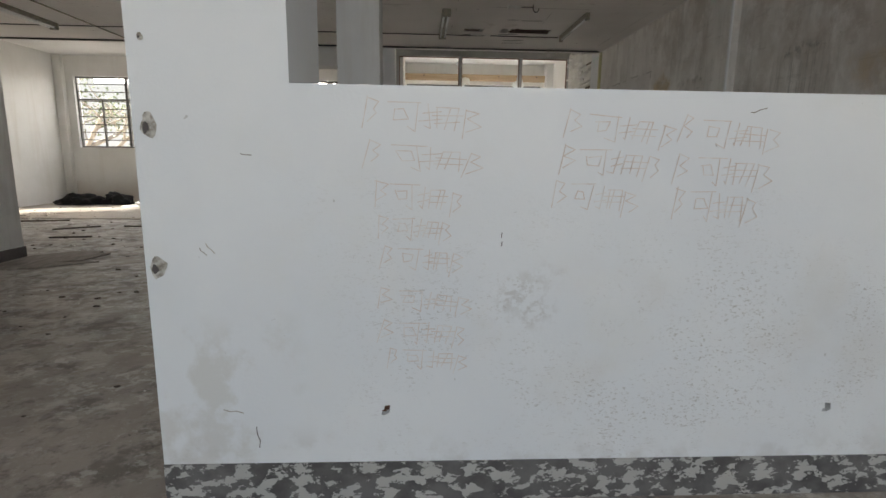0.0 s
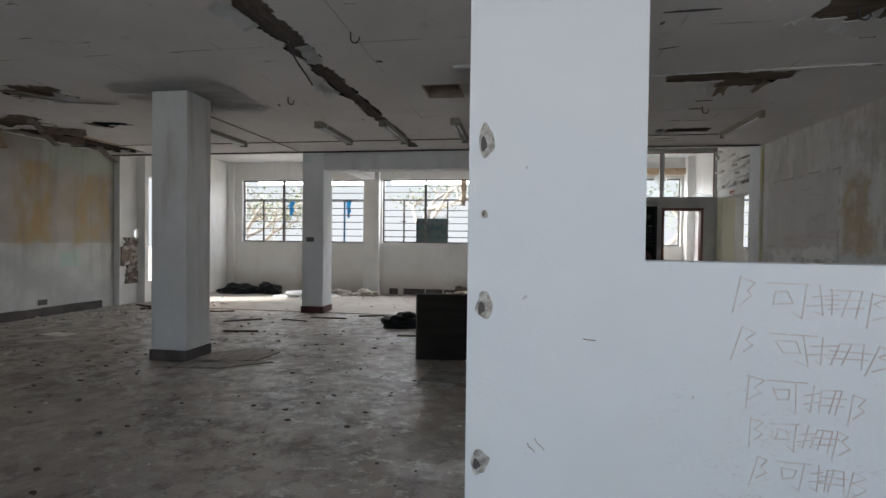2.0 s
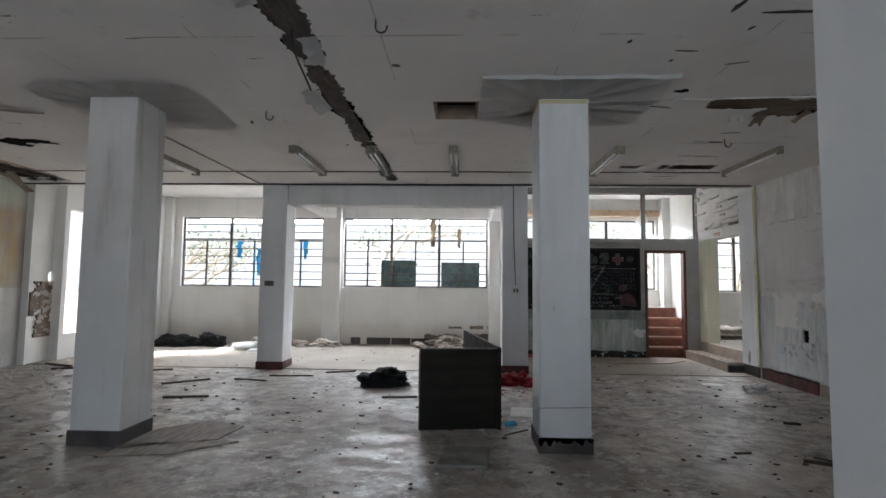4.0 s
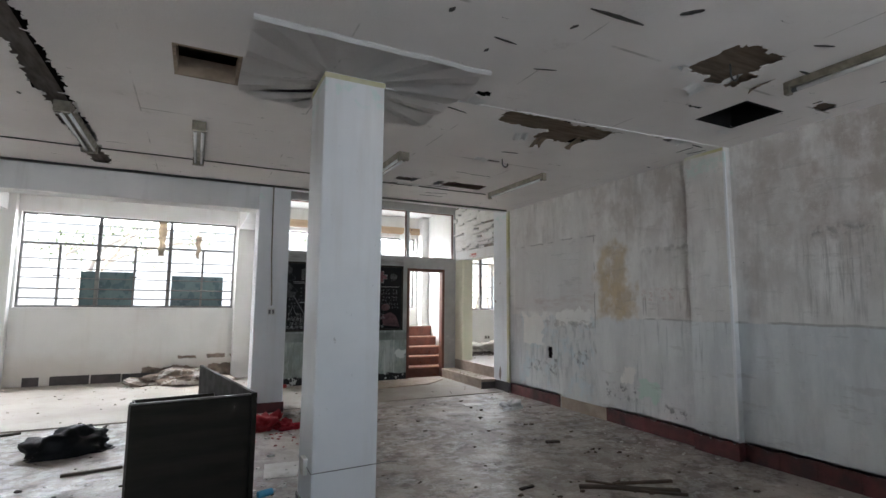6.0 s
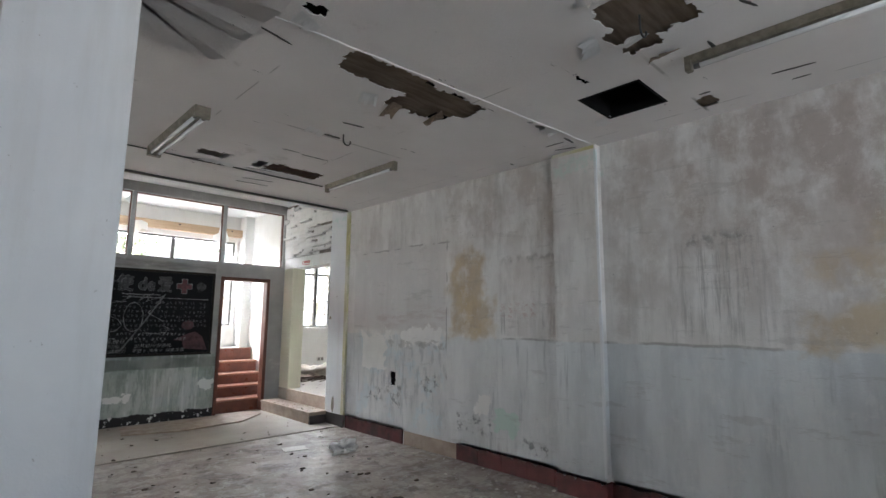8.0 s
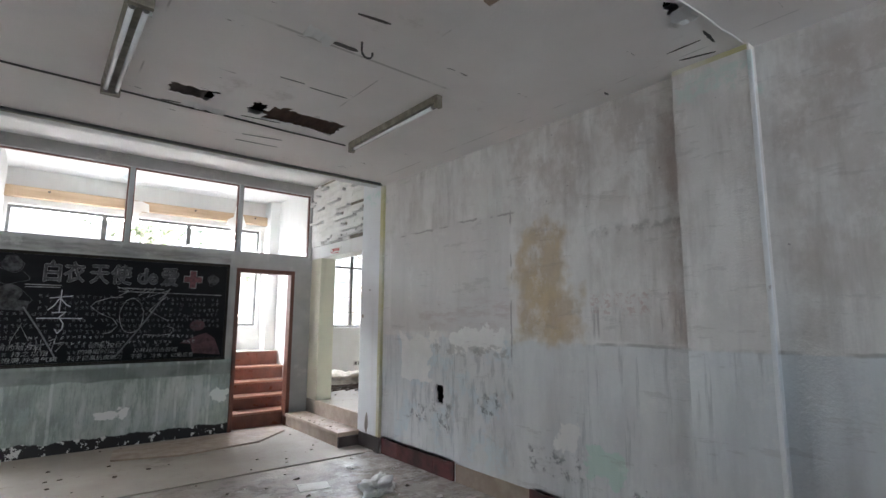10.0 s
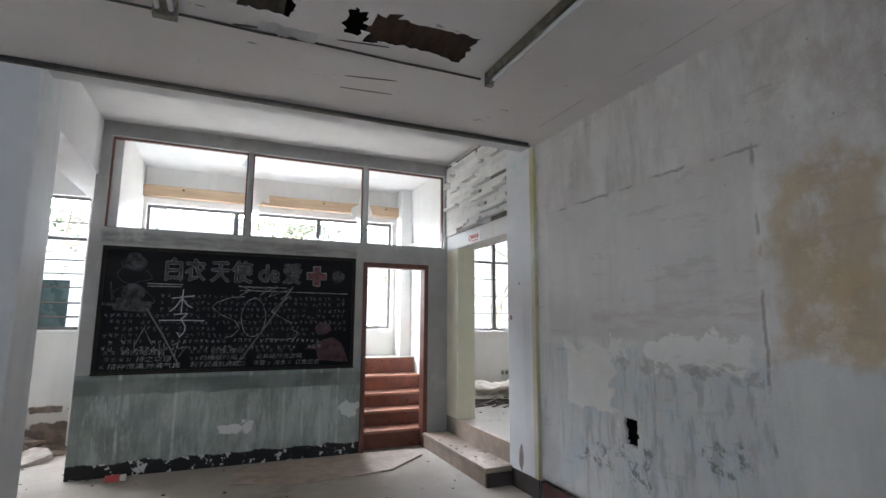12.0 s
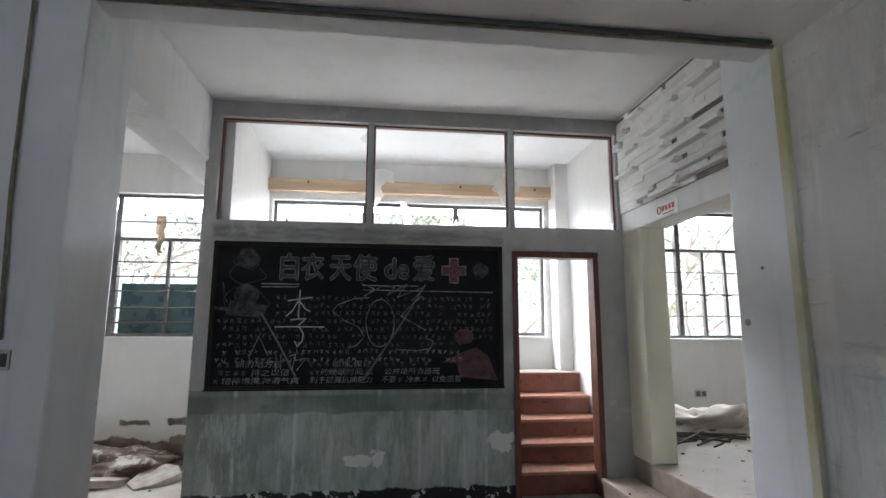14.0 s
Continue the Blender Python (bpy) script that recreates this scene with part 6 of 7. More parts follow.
for y0, y1, x0, seed in ((2.4, 5.0, X_RIGHT - 0.021, 1), (5.02, 5.48, 2.984, 2), (5.5, 6.7, X_RIGHT - 0.021, 3), (7.64, 8.82, X_RIGHT - 0.021, 4)):
    bm = bmesh.new()
    n = int((y1 - y0) / 0.02)
    cuts = [max(0.006, 0.012 + 0.03 * noise.noise((i * 0.17, seed, 0.2)) + 0.035 * max(0.0, noise.noise((i * 0.6, seed, 4.2)) - 0.2) * (3.5 if seed == 2 else 1.0)) for i in range(n + 1)]
    up = [bm.verts.new((x0, y0 + (y1 - y0) * i / n, 0.182)) for i in range(n + 1)]
    dn = [bm.verts.new((x0, y0 + (y1 - y0) * i / n, 0.172 - cuts[i])) for i in range(n + 1)]
    for i in range(n):
        bm.faces.new((up[i], up[i + 1], dn[i + 1], dn[i]))
    bmesh.ops.solidify(bm, geom=bm.faces[:], thickness=-0.018 if seed != 2 else -0.012)
    tagged(part("plaster_lip", bm, RIGHT_WALL), "ragged plaster edge run down over the red skirting", "plaster edge", "plaster edges over the skirting")

# ---- scribbles, chips and holes on the half wall ----
SCRIBBLE = [[(0.03, 0.05), (0.0, 1.0)], [(0.03, 0.08), (0.13, 0.16), (0.06, 0.4), (0.14, 0.55), (0.05, 0.78)],
            [(0.2, 0.16), (0.5, 0.1)], [(0.27, 0.36), (0.28, 0.66), (0.39, 0.62), (0.38, 0.34), (0.27, 0.36)], [(0.45, 0.12), (0.45, 0.98), (0.38, 0.86)],
            [(0.5, 0.42), (0.64, 0.33)], [(0.49, 0.66), (0.64, 0.56)], [(0.57, 0.12), (0.56, 0.88), (0.52, 0.8)],
            [(0.65, 0.22), (0.63, 0.86)], [(0.65, 0.22), (0.81, 0.2), (0.79, 0.9)], [(0.6, 0.46), (0.86, 0.42)], [(0.6, 0.68), (0.84, 0.62)], [(0.73, 0.22), (0.7, 0.85)],
            [(0.88, 0.22), (0.85, 1.1)], [(0.88, 0.24), (0.99, 0.32), (0.91, 0.52), (1.0, 0.7), (0.9, 0.95)]]
PLACES = ((630, 172, 195, 52), (635, 240, 195, 48), (648, 305, 150, 48), (655, 365, 125, 42), (660, 415, 140, 45), (655, 490, 160, 40), (655, 548, 155, 46), (668, 600, 145, 40),
          (970, 187, 185, 48), (960, 245, 175, 50), (953, 303, 145, 50), (1165, 192, 175, 50), (1160, 255, 170, 55), (1160, 312, 155, 58))
for k, (u, v, w, h) in enumerate(PLACES):
    ob = thing("wall_scribble", "brown crayon scribble on the white half wall", "scribble", group="scribbles on the half wall")
    ob.matrix_basis = pose(-0.37 + (u - 514) / 569, 1.4885, 1.322 - (v - 152) / 569, 0, 3 + (k % 3), 0)
    for i, line in enumerate(SCRIBBLE):
        bm = bmesh.new()
        put_strokes(bm, [line], 0.0, 0.0, w / 569, h / 569, 0.0026, 0.0, 0.06, k + 1 + 0.37 * i)
        part("stroke", bm, CRAYON, ob)


BARE_CHIP = plain("bare_chipped_plaster", (0.62, 0.6, 0.56), (0.2, 0.17, 0.14), 45, 0.9)


def chip(x, z, rx, rz, seed, name="paint_chip", material=None, label="chipped hole with bare plaster at the wall's edge"):
    """A flat bare-plaster scar with a dark oval laid on it for the hole's shade."""
    ob = thing(name, label, "wall damage", (x, 1.489, z), group="damage on the half wall")
    bm = bmesh.new()
    bm.faces.new([bm.verts.new((u, -0.002, v)) for u, v in oval(0, 0, rx, rz, 16, 0.5, seed)])
    bm.faces.new([bm.verts.new((u, -0.0005, v)) for u, v in oval(0, 0, rx, rz, 16, 0.5, seed)])
    part("bare_plaster", bm, material or BARE_CHIP, ob)
    bm = bmesh.new()
    bm.faces.new([bm.verts.new((u, -0.004, v)) for u, v in oval(-rx * 0.35, -rz * 0.2, rx * 0.4, rz * 0.45, 12, 0.7, seed + 3)])
    bm.faces.new([bm.verts.new((u, -0.0025, v)) for u, v in oval(-rx * 0.35, -rz * 0.2, rx * 0.4, rz * 0.45, 12, 0.7, seed + 3)])
    part("hole", bm, DARK_BASE, ob, "flat dark oval for the shade in the hole")


chip(-0.765, 1.195, 0.022, 0.036, 1)
chip(-0.772, 0.785, 0.024, 0.032, 2)
chip(-0.765, 1.62, 0.02, 0.045, 5)
chip(-0.768, 1.43, 0.008, 0.01, 6)
for k, (x, z, l, a) in enumerate(((-0.50, 1.115, 0.03, -10), (-0.62, 0.84, 0.04, -50), (-0.64, 0.83, 0.03, -50), (-0.51, 0.23, 0.07, 92), (-0.58, 0.32, 0.06, -10), (0.247, 0.886, 0.014, 80), (0.248, 0.859, 0.012, 80), (1.0, 1.262, 0.05, 15))):
    bm = bmesh.new()
    put_strokes(bm, [[(0, 0), (0.3, 0.06), (0.6, -0.03), (1, 0)]], -l / 2, 0, l, l, 0.0024, 0.0, 0.1, k)
    ob = tagged(part("scratch", bm, DARK_BASE if k in (3, 5, 6) else RUBBLE), "thin scratch in the white paint", "scratch", "scratches on the half wall")
    ob.matrix_basis = pose(x, 1.4884, z, 0, -a, 0)

# switches, sockets, wire
def plate(name, at, turn, w, h, material, label, keys=2):
    ob = thing(name, label, "switch", at, turn)
    part("plate", box(-w / 2, w / 2, -0.012, 0.0, -h / 2, h / 2, 0.003), material, ob)
    for i in range(keys):
        u = -w / 2 + w * (i + 0.5) / keys
        part("key", box(u - w / keys * 0.32, u + w / keys * 0.32, -0.016, -0.011, -h * 0.32, h * 0.32, 0.002), SWITCH_DARK if material is not SWITCH_DARK else BAR, ob)


plate("light_switch", (-4.52, 8.88, 1.35), 0, 0.15, 0.08, SWITCH_DARK, "old dark double switch on the column")
plate("light_switch", (-0.62, 8.88, 1.28), 0, 0.09, 0.085, SOCKET, "pale switch plate on the column")
plate("wall_socket", (4.75, Y_FACADE, 0.62), 0, 0.15, 0.085, SOCKET, "broken socket on the white wall")
plate("wall_socket", (X_LEFT, 7.41, 0.24), 90, 0.16, 0.09, SWITCH_DARK, "dark socket low on the stained wall")
wire = thing("column_wire", "thin wire tied round the column foot", "wire", (-0.61, 5.41, 0.36))
part("loop", tube([(-0.215, -0.216, 0), (0.0, -0.217, 0.006), (0.216, -0.216, 0.012), (0.217, 0.0, 0.0), (0.216, 0.216, 0.004), (-0.216, 0.217, 0), (-0.217, -0.05, 0.012), (-0.215, -0.216, 0.0)], 0.003, 5), STEEL, wire)
part("loose_end", tube([(0.21, -0.217, 0.012), (0.3, -0.23, 0.02), (0.34, -0.24, 0.014)], 0.003, 5), STEEL, wire)
outlet = thing("junction_box", "small white box on the column foot", "junction box", (-0.822, 5.36, 0.32))
part("case", box(-0.03, 0.0, -0.05, 0.05, 0, 0.1, 0.005), SOCKET, outlet)
for x0, x1, seed in ((-0.82, -0.40, 1),):
    bm = bmesh.new()
    n = 32
    up = [bm.verts.new((x0 - 0.013 + (x1 - x0 + 0.026) * i / n, 5.1845, 0.128)) for i in range(n + 1)]
    dn = [bm.verts.new((x0 - 0.013 + (x1 - x0 + 0.026) * i / n, 5.1845, 0.128 - 0.01 - 0.075 * max(0.0, noise.noise((i * 0.35, seed, 0.2)) + 0.35))) for i in range(n + 1)]
    for i in range(n):
        bm.faces.new((up[i], up[i + 1], dn[i + 1], dn[i]))
    bmesh.ops.solidify(bm, geom=bm.faces[:], thickness=0.004)
    tagged(part("plaster_drip", bm, WHITE_COLUMN), "white paint run over the dark skirting", "paint")

# old fixings and chips on the white pier
for y, z, r in ((9.27, 1.45, 0.022), (9.12, 1.75, 0.010)):
    ob = thing("wall_fixing", "round scar of an old fixing on the pier", "wall damage", (X_RIGHT - 0.03, y, z), group="old fixings on the pier")
    bm = bmesh.new()
    put_tube(bm, [(0.0, 0, 0), (-0.004, 0, 0)], r, 12)
    part("scar", bm, RUBBLE, ob)
bm = bmesh.new()
bm.faces.new([bm.verts.new((X_RIGHT - 0.0325, 9.13 + u, 0.27 + v)) for u, v in oval(0, 0, 0.035, 0.11, 18, 0.5, 3.0)])
bm.faces.new([bm.verts.new((X_RIGHT - 0.0305, 9.13 + u, 0.27 + v)) for u, v in oval(0, 0, 0.035, 0.11, 18, 0.5, 3.0)])
tagged(part("plaster_scar", bm, RUBBLE), "dark bare patch at the pier's foot", "wall damage")

# yellowed paint at the column's and the pilaster's head
head_mark = thing("paint_edge", "yellowed paint edge at the column head", "paint", (-0.61, 5.41, 2.905))
part("front_edge", box(-0.212, 0.212, -0.2125, -0.2105, 0.0, 0.035), YELLOW_EDGE, head_mark)
part("side_edge", box(-0.2125, -0.2105, -0.21, 0.21, 0.0, 0.035), YELLOW_EDGE, head_mark)
head_mark = thing("paint_edge", "yellowed paint edge at the pilaster head", "paint", (3.0, 5.25, 2.91))
part("front_edge", box(-0.003, -0.0005, -0.21, 0.21, 0.0, 0.03), YELLOW_EDGE, head_mark)


# ---- loose things on the floor ----
def lump(name, at, size, material, label, category, seed, folds=0.35, turn=0.0, group=""):
    """A crumpled heap that lies flat on its support."""
    bm = bmesh.new()
    bmesh.ops.create_icosphere(bm, subdivisions=4, radius=1.0)
    for v in bm.verts:
        p = v.co.copy()
        f = 1 + folds * (noise.noise(p * 1.5 + Vector((seed, 0, 0))) + 0.5 * noise.noise(p * 3.7 + Vector((0, seed, 0)))) - 0.5 * folds * abs(noise.noise(p * 4.1 + Vector((seed, seed, 0)))) - 0.25 * folds * abs(noise.noise(p * 9.3 + Vector((seed, 0, seed))))
        v.co = Vector((p.x * f * size[0], p.y * f * size[1], max(-0.12, p.z * f + 0.06 * noise.noise(p * 9)) * size[2]))
    lo = min(v.co.z for v in bm.verts)
    for v in bm.verts:
        v.co.z -= lo
    ob = tagged(part(name, bm, material, None, "", True), label, category, group)
    ob.matrix_basis = pose(*at, 0, 0, turn)
    return ob


desk = thing("desk", "dark laminate desk without a top, standing by the column", "desk", (-1.11, 5.88, 0))
part("side_panel", box(-0.755, 0.0, -0.012, 0.012, 0.0, 0.745, 0.003, pose(0, 0, 0, 0, 0, 8)), DESK, desk)
part("side_edge", box(-0.757, -0.745, -0.014, 0.014, 0.002, 0.747, 0.002, pose(0, 0, 0, 0, 0, 8)), DESK_EDGE, desk)
part("top_rail", box(-0.755, 0.0, -0.016, 0.014, 0.746, 0.756, 0.002, pose(0, 0, 0, 0, 0, 8)), DESK_EDGE, desk)
part("long_panel", box(-0.014, 0.014, -0.04, 1.85, 0.0, 0.765, 0.003, pose(0, 0, 0, 0, 0, 9.8)), DESK, desk)
part("long_edge", box(-0.018, 0.018, -0.055, -0.04, 0.0, 0.767, 0.003, pose(0, 0, 0, 0, 0, 9.8)), DESK, desk)
part("inner_panel", box(-0.62, -0.02, 1.1, 1.12, 0.0, 0.6, 0.003, pose(0, 0, 0, 0, 0, 9.8)), DESK, desk)
part("shelf", box(-0.6, -0.02, 1.12, 1.6, 0.5, 0.52, 0.003, pose(0, 0, 0, 0, 0, 9.8)), DESK, desk)
part("shelf_post", box(-0.62, -0.58, 1.57, 1.61, 0.0, 0.5, 0.003, pose(0, 0, 0, 0, 0, 9.8)), DESK, desk)

lump("black_bag", (-2.5, 7.85, 0), (0.37, 0.22, 0.2), BLACK_BAG, "black cloth bag lying slumped on the floor", "bag", 3.1, 0.4, 15)
lump("black_sack", (-7.55, 11.55, 0.012), (0.5, 0.28, 0.2), BLACK_BAG, "black plastic sack in the corner", "sack", 7.7, 0.45, 10, "black sacks")
lump("black_sack", (-6.85, 11.7, 0.012), (0.38, 0.25, 0.24), BLACK_BAG, "black plastic sack in the corner", "sack", 1.7, 0.4, -20, "black sacks")
lump("white_sheet", (-5.6, 11.2, 0.012), (0.65, 0.35, 0.14), WHITE_PLASTIC, "crumpled white plastic sheet on the floor", "plastic sheet", 5.3, 0.6, 12)
lump("dust_sheet", (-5.4, 11.75, 0.012), (0.8, 0.3, 0.16), DUST_SHEET, "crumpled dusty sheet by the wall", "sheet", 9.2, 0.6, 0)
lump("dust_sheet", (-4.4, 11.8, 0.012), (0.3, 0.2, 0.12), DUST_SHEET, "crumpled dusty sheet by the wall", "sheet", 4.2, 0.6, 0)
lump("red_cloth", (-0.72, 8.1, 0), (0.26, 0.16, 0.12), RED_CLOTH, "crumpled red cloth on the floor", "cloth", 6.4, 0.8, 25)
lump("red_cloth", (-0.5, 7.95, 0), (0.16, 0.1, 0.08), RED_CLOTH, "crumpled red cloth on the floor", "cloth", 8.8, 0.8, -10)
lump("white_plastic_bag", (2.42, 7.85, 0), (0.19, 0.14, 0.11), WHITE_PLASTIC, "crumpled white plastic bag on the floor", "plastic bag", 2.4, 0.6, 30)
lump("white_paper_wad", (-0.95, 8.3, 0), (0.1, 0.08, 0.06), PAPER, "crumpled white paper by the red cloth", "paper", 3.9, 0.7, 30)
lump("dust_sheet", (4.3, 11.7, 0.335), (0.75, 0.4, 0.26), DUST_SHEET, "heap of pale dusty cloth in the side room", "cloth", 2.2, 0.7, 5)


def flat_piece(name, pts, z, thick, material, label, category, tilt=(0, 0)):
    """A broken flat piece with an irregular outline."""
    bm = bmesh.new()
    cx, cy = sum(p[0] for p in pts) / len(pts), sum(p[1] for p in pts) / len(pts)
    f = bm.faces.new([bm.verts.new((u - cx, v - cy, 0)) for u, v in pts])
    ext = bmesh.ops.extrude_face_region(bm, geom=[f])
    for v in ext["geom"]:
        if isinstance(v, bmesh.types.BMVert):
            v.co.z += thick
    ob = tagged(part(name, bm, material), label, category)
    ob.matrix_basis = pose(cx, cy, z, *tilt)
    return ob


flat_piece("loose_tile", [(-1.64, 4.83), (-1.27, 4.82), (-1.23, 5.24), (-1.45, 5.27), (-1.6, 5.23)], 0, 0.022, DARK_TILE, "loose grey floor tile lying on the concrete", "tile")
flat_piece("floor_mat", [(-4.3, 5.0), (-3.55, 5.35), (-3.5, 5.75), (-3.9, 5.9), (-4.25, 5.6)], 0, 0.012, STRIP_BOARD, "flat brown board on the floor by the column", "board")
flat_piece("floor_mat", [(-4.35, 4.85), (-3.75, 4.95), (-3.35, 5.3), (-4.1, 5.2)], 0.0, 0.012, STRIP_BOARD, "flat brown board on the floor by the column", "board")
flat_piece("broken_screed", [(0.85, 10.6), (0.78, 10.15), (1.4, 9.95), (2.2, 10.05), (2.66, 10.45), (2.6, 10.72), (1.9, 10.7), (1.4, 10.66)], 0.012, 0.016, STEP_STONE, "broken patch of brown screed before the stairs", "screed")
flat_piece("paper_sheet", [(-0.95, 6.35), (-0.7, 6.3), (-0.6, 6.7), (-0.9, 6.72)], 0, 0.004, PAPER, "dirty sheet of board by the column", "paper", (0, 0))
flat_piece("paper_sheet", [(1.9, 8.2), (2.15, 8.15), (2.2, 8.33), (1.95, 8.4)], 0, 0.004, PAPER, "flattened white wrapper on the floor", "paper")
flat_piece("paper_sheet", [(-7.2, 6.1), (-6.8, 6.05), (-6.75, 6.25), (-7.15, 6.3)], 0, 0.004, PAPER, "white paper on the floor", "paper")
flat_piece("paper_sheet", [(-5.6, 6.4), (-5.35, 6.38), (-5.3, 6.5), (-5.6, 6.55)], 0, 0.004, PAPER, "white paper on the floor", "paper")
# broken floor by the outer wall
for k, (x, y, w, d, rx, ry, rz, z) in enumerate(((-1.95, 11.9, 0.55, 0.35, 12, -8, 10, 0.06), (-1.4, 11.95, 0.6, 0.4, 14, 6, -12, 0.07), (-1.55, 11.55, 0.5, 0.3, -6, 8, 25, 0.05), (-2.3, 11.8, 0.35, 0.3, 5, 16, -30, 0.06), (-1.05, 11.6, 0.4, 0.3, 8, -10, 40, 0.05))):
    bm = bmesh.new()
    pts = [(w / 2 * u * (1 + 0.3 * noise.noise((u, v, k))), d / 2 * v * (1 + 0.3 * noise.noise((v, u, k + 3)))) for u, v in ((-1, -0.8), (-0.2, -1.1), (0.9, -0.9), (1.05, 0.2), (0.6, 1.0), (-0.5, 0.95), (-1.1, 0.3))]
    f = bm.faces.new([bm.verts.new((u, v, -0.03)) for u, v in pts])
    for v in bmesh.ops.extrude_face_region(bm, geom=[f])["geom"]:
        if isinstance(v, bmesh.types.BMVert):
            v.co.z += 0.06
    ob = tagged(part("broken_slab", bm, BROKEN_PLASTER if k % 2 else RUBBLE), "broken slab of plaster and screed by the outer wall", "rubble", "broken slabs")
    ob.matrix_basis = pose(x, y, z, rx, ry, rz)
lump("plaster_mound", (-1.6, 11.95, 0.012), (0.8, 0.32, 0.2), BROKEN_PLASTER, "heap of broken plaster against the outer wall", "rubble", 5.9, 0.5, 0)


def stick(x, y, turn, length, w, h, z=0.0, tilt=0.0, label="splintered dark wooden lath on the floor", material=None):
    bm = bmesh.new()
    n = 5
    rings = []
    for i in range(n + 1):
        u = length * (i / n - 0.5)
        k = 1 - 0.35 * abs(noise.noise((i * 1.3, x, y)))
        o = 0.25 * w * noise.noise((i * 0.9, y, x))
        rings.append([bm.verts.new((u, o + a * w * k, b * h * (0.8 + 0.2 * k))) for a, b in ((-0.5, 0), (0.5, 0), (0.45, 1), (-0.45, 1))])
    for p, q in zip(rings, rings[1:]):
        for j in range(4):
            bm.faces.new((p[j], p[(j + 1) % 4], q[(j + 1) % 4], q[j]))
    bm.faces.new(rings[0])
    bm.faces.new(rings[-1][::-1])
    ob = tagged(part("wooden_lath", bm, material or STICK), label, "wood scrap", "wood scraps on the floor")
    ob.matrix_basis = pose(x, y, z, 0, tilt, turn)
    return ob


LATHS = ((1.55, 4.95, -32, 0.75, 0.05, 0.02), (1.62, 4.86, -40, 0.6, 0.035, 0.016), (1.75, 5.0, -18, 0.5, 0.03, 0.02), (1.5, 5.08, -50, 0.4, 0.03, 0.012), (-3.95, 8.35, 4, 0.6, 0.04, 0.02), (-3.3, 8.75, 20, 0.45, 0.04, 0.02))
LATHS_FAR = ((-2.2, 7.1, 8, 0.42, 0.04, 0.02), (-4.4, 8.0, -12, 0.5, 0.03, 0.018), (-4.7, 6.9, 12, 0.5, 0.04, 0.02), (-5.2, 7.8, 40, 0.6, 0.04, 0.02), (-6.3, 8.6, 15, 0.8, 0.05, 0.02), (-7.4, 8.7, 30, 0.7, 0.06, 0.03), (-7.9, 8.9, -20, 0.6, 0.05, 0.03),
             (0.85, 5.3, 10, 0.14, 0.03, 0.014), (1.85, 6.25, -15, 0.14, 0.05, 0.02), (-0.3, 6.0, 60, 0.18, 0.015, 0.01), (-0.95, 5.75, 40, 0.3, 0.02, 0.01), (2.05, 10.25, 30, 0.5, 0.02, 0.012), (2.35, 10.1, -10, 0.6, 0.018, 0.01), (2.5, 9.9, 70, 0.35, 0.016, 0.01))
for args in LATHS + LATHS_FAR:
    stick(*args)
rng = random.Random(21)
for k in range(26):
    stick(3.95 + rng.uniform(-0.35, 0.45), 11.25 + rng.uniform(-0.15, 0.3), rng.uniform(-40, 40), rng.uniform(0.3, 0.7), 0.02, 0.014, 0.335 + 0.012 * (k % 5), 0.0, "splintered stick on the heap in the side room")
bottle = thing("blue_lighter", "small blue plastic bottle on the floor", "bottle", (-0.98, 5.95, 0.03), 25)
part("body", tube([(-0.06, 0, 0), (0.03, 0, 0), (0.05, 0, 0)], 0.026, 10, 0.85), BLUE_RAG, bottle, "", True)
part("cap", tube([(0.05, 0, 0), (0.075, 0, 0)], 0.014, 10), PAPER, bottle, "white cap")
can = thing("red_can", "crushed red and white carton at the wall foot", "carton", (-0.15, 10.66, 0.012), 8)
part("carton", box(-0.06, 0.05, -0.03, 0.03, 0, 0.05, 0.008), RED_INK, can)
part("carton_end", box(0.052, 0.1, -0.028, 0.03, 0, 0.045, 0.008), PAPER, can, "white torn end")


def litter(name, count, x0, x1, y0, y1, z, seed, material, label, big=0.03, dense=None):
    """Crumbs and chips strewn over a floor, as one joined mesh."""
    rng = random.Random(seed)
    bm = bmesh.new()
    done = 0
    while done < count:
        x, y = rng.uniform(x0, x1), rng.uniform(y0, y1)
        if noise.noise((x * 0.9, y * 0.9, seed)) < rng.uniform(-0.5, 0.4):
            continue
        if any(a < x < b and c < y < d for a, b, c, d in ((-0.86, -0.36, 5.15, 5.67), (-4.75, -4.2, 5.07, 5.6), (-4.75, -4.2, 8.8, 9.35), (-0.86, -0.3, 8.8, 9.35))):
            continue
        done += 1
        s = big * rng.uniform(0.25, 1.0) ** 2 + 0.004
        a = rng.uniform(0, 6.28)
        n = rng.choice((4, 5))
        top = []
        base = []
        for i in range(n):
            t = a + 6.28 * i / n
            r = s * rng.uniform(0.6, 1.2)
            base.append(bm.verts.new((x + r * math.cos(t), y + 0.7 * r * math.sin(t), z)))
            top.append(bm.verts.new((x + 0.8 * r * math.cos(t), y + 0.55 * r * math.sin(t), z + s * rng.uniform(0.15, 0.5))))
        bm.faces.new(top)
        for i in range(n):
            bm.faces.new((base[i], base[(i + 1) % n], top[(i + 1) % n], top[i]))
    return tagged(part(name, bm, material), label, "litter", kind="stuff")


litter("floor_crumbs", 620, X_LEFT + 0.2, X_RIGHT - 0.1, 2.0, 8.9, 0.0, 3, STICK, "dark crumbs and chips strewn on the floor")
litter("plaster_crumbs", 260, X_LEFT + 0.2, X_RIGHT - 0.1, 2.0, 8.9, 0.0, 5, PAPER, "pale plaster crumbs strewn on the floor", 0.022)
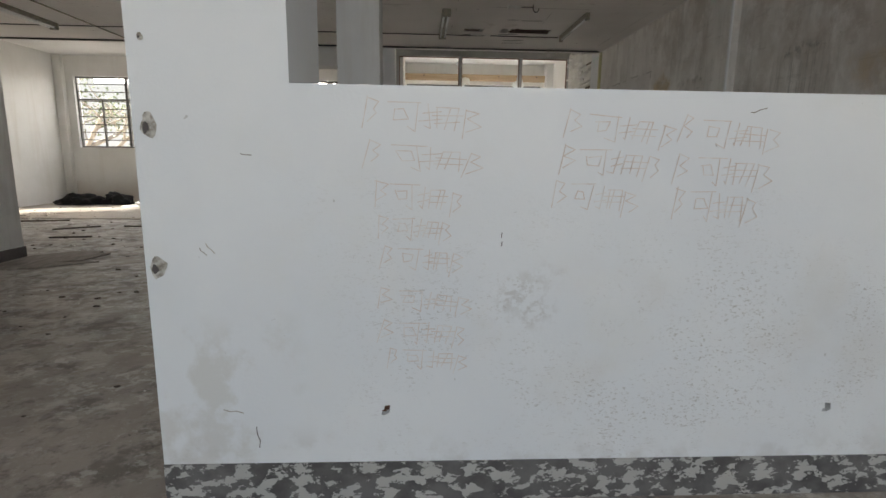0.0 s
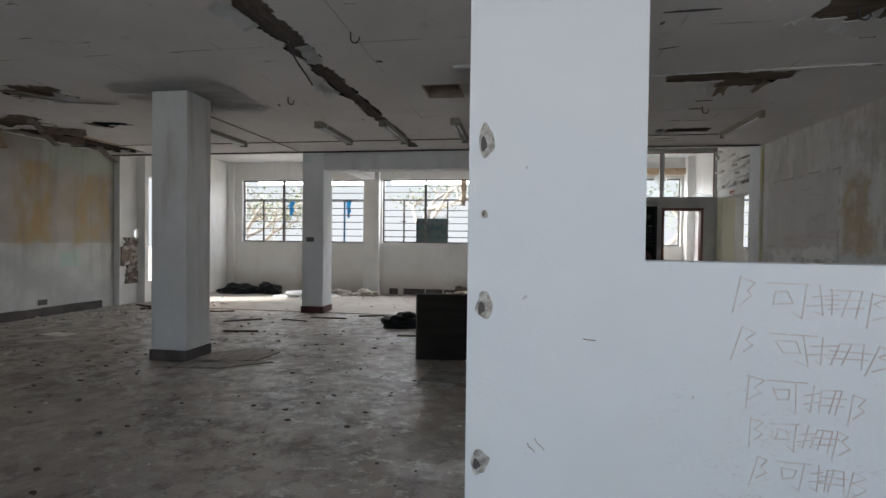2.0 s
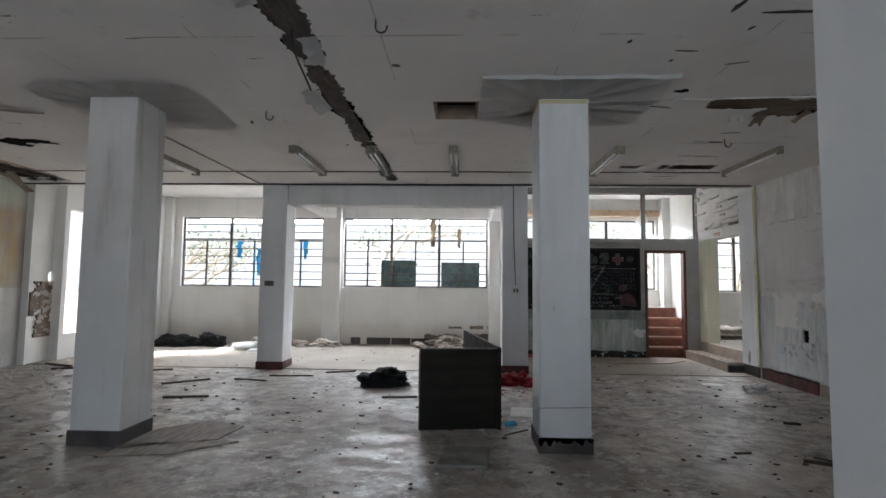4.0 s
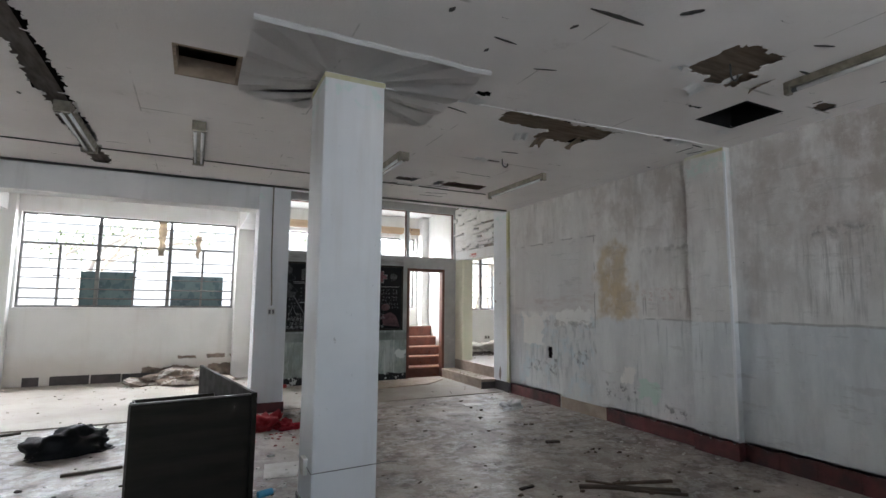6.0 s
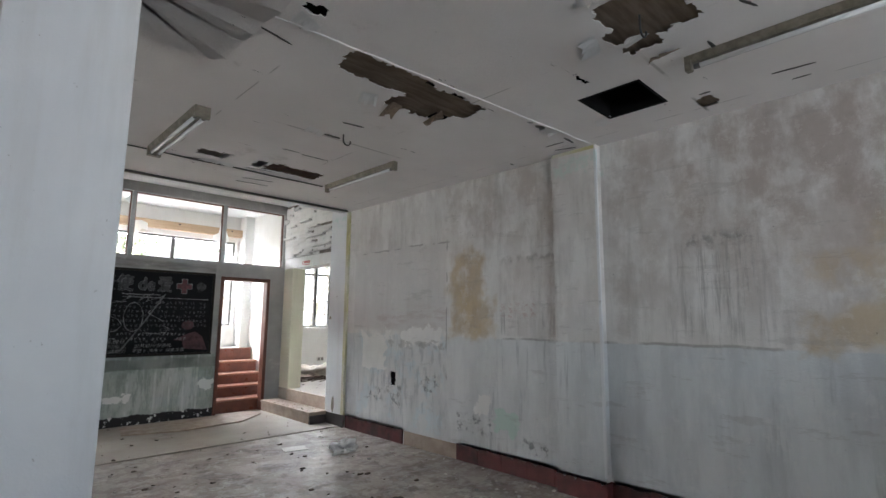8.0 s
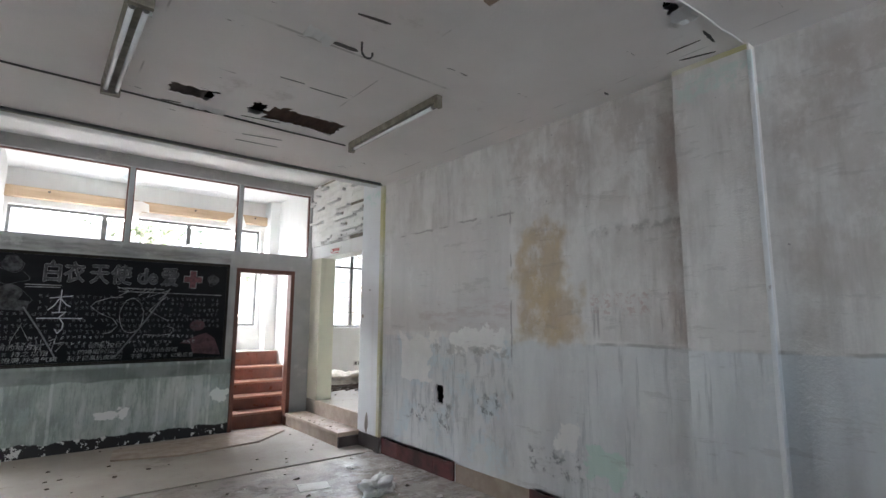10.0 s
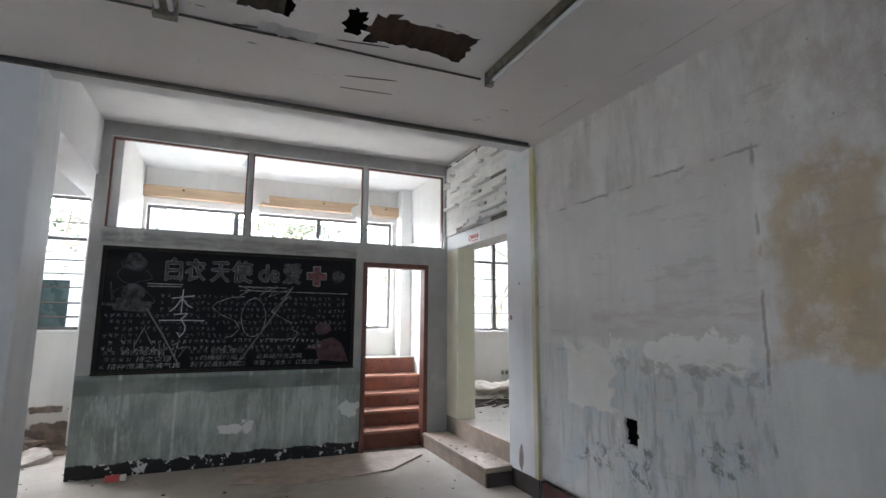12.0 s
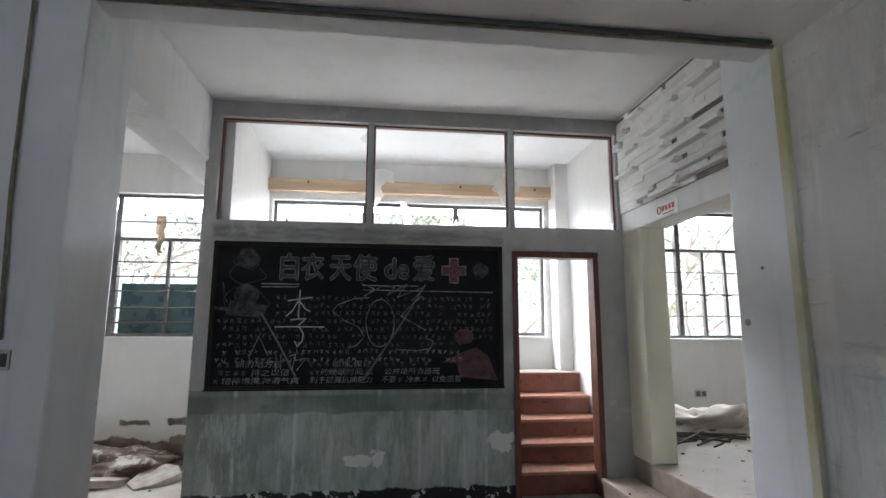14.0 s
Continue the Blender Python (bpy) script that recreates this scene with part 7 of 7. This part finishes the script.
litter("screed_crumbs", 240, X_LEFT + 0.5, 2.75, 9.0, 12.2, 0.012, 7, STICK, "dark crumbs on the pale floor", 0.02)
litter("wall_foot_crumbs", 90, 2.3, 3.06, 3.5, 9.2, 0.0, 9, PAPER, "fallen plaster crumbs along the wall", 0.028)
litter("left_foot_crumbs", 240, X_LEFT + 0.05, -6.6, 7.0, 9.8, 0.0, 12, DUST_SHEET, "fallen plaster along the stained wall", 0.07)
litter("step_crumbs", 30, 2.82, 3.05, 9.4, 10.7, 0.17, 14, STICK, "crumbs on the stone step", 0.016)
litter("room_crumbs", 60, 3.15, 5.0, 9.3, 11.4, 0.335, 15, STICK, "crumbs on the side room floor", 0.025)
litter("column_crumbs", 120, -1.3, -0.2, 5.6, 8.6, 0.0, 17, PAPER, "paper scraps behind the column", 0.045)
litter("desk_crumbs", 60, -1.2, -0.4, 7.2, 8.4, 0.0, 18, RED_CLOTH, "red cloth scraps on the floor", 0.03)

# ---- outdoors ----
setting("ground", box(-400, 400, Y_FACADE + 0.25, 600, -0.7, -0.45), GROUND, "bare ground outside the windows", "ground")
setting("ground_front", box(-400, 400, -600, Y_FRONT - 0.35, -0.7, -0.2), GROUND, "bare ground before the building", "ground")
setting("ground_left", box(-400, X_LEFT - 0.35, Y_FRONT - 0.35, Y_FACADE + 0.25, -0.7, -0.45), GROUND, "bare ground beside the building", "ground")
# glowing boxes added for the blown-out sky; they also light the rooms
glow = bpy.data.materials.new("sky_glow")
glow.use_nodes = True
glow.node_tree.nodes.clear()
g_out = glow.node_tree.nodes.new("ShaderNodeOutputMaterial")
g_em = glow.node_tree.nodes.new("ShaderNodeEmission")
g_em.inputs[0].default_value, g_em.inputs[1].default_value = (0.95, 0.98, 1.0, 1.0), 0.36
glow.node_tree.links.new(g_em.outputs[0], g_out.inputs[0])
setting("backdrop", box(-160, 160, 90, 91, -0.5, 40), glow, "glowing backdrop standing in for the blown-out sky", "backdrop")
setting("backdrop_left", box(-121, -120, -40, 90, -0.5, 40), glow, "glowing backdrop standing in for the blown-out sky", "backdrop")


def tree(at, height, spread, seed, leaves, label):
    ob = thing("tree", label, "tree", at, group="trees outside the windows")
    rng = random.Random(seed)
    bm = bmesh.new()
    tips = []

    def limb(p, d, length, r, depth):
        pts, q = [p], p
        for i in range(4):
            d = (d + Vector((rng.uniform(-0.3, 0.3), rng.uniform(-0.3, 0.3), rng.uniform(-0.08, 0.16)))).normalized()
            q = q + d * length / 4
            pts.append(q)
        put_tube(bm, pts, r, 7 if depth < 2 else 5, 0.6)
        if depth >= 1:
            tips.extend(pts[2:])
        if depth < 3:
            for i in range(4 if depth == 0 else 3):
                s = pts[rng.choice((2, 3, 4))]
                a = rng.uniform(0, 6.28)
                nd = (d * 0.5 + Vector((math.cos(a), math.sin(a), rng.uniform(-0.1, 0.5)))).normalized()
                limb(s, nd, length * rng.uniform(0.55, 0.75) * spread, r * 0.5, depth + 1)
    limb(Vector((0, 0, -0.3)), Vector((0.1, 0, 1)), height, 0.17, 0)
    part("trunk", bm, BARK, ob, "", True)
    verts, faces = [], []
    for _ in range(leaves):
        c = rng.choice(tips) + Vector((rng.gauss(0, 0.28), rng.gauss(0, 0.28), rng.gauss(0, 0.22)))
        u = Vector((rng.gauss(0, 1), rng.gauss(0, 1), rng.gauss(0, 0.6))).normalized()
        v = u.orthogonal().normalized()
        s = rng.uniform(0.03, 0.07)
        k = len(verts)
        verts += [c - u * s, c + v * s * 0.45, c + u * s, c - v * s * 0.45]
        faces.append((k, k + 1, k + 2, k + 3))
    me = bpy.data.meshes.new("crown")
    me.from_pydata([tuple(v) for v in verts], [], faces)
    me.materials.append(LEAF)
    crown = new("crown", me)
    crown.parent = ob
    return ob


tree((3.5, 16.2, -0.45), 3.6, 0.9, 3, 2600, "leafy tree with a pale trunk outside the landing window")
tree((7.2, 17.5, -0.45), 2.6, 1.1, 8, 1200, "thin spreading tree outside the side room")
tree((-4.6, 17.0, -0.45), 3.4, 0.9, 5, 900, "leaning tree outside the hall windows")
tree((-10.5, 17.0, -0.45), 2.8, 1.1, 12, 1800, "spreading tree outside the hall windows")
tree((-13.5, 11.0, -0.45), 2.6, 1.0, 15, 3000, "leafy tree beside the building")
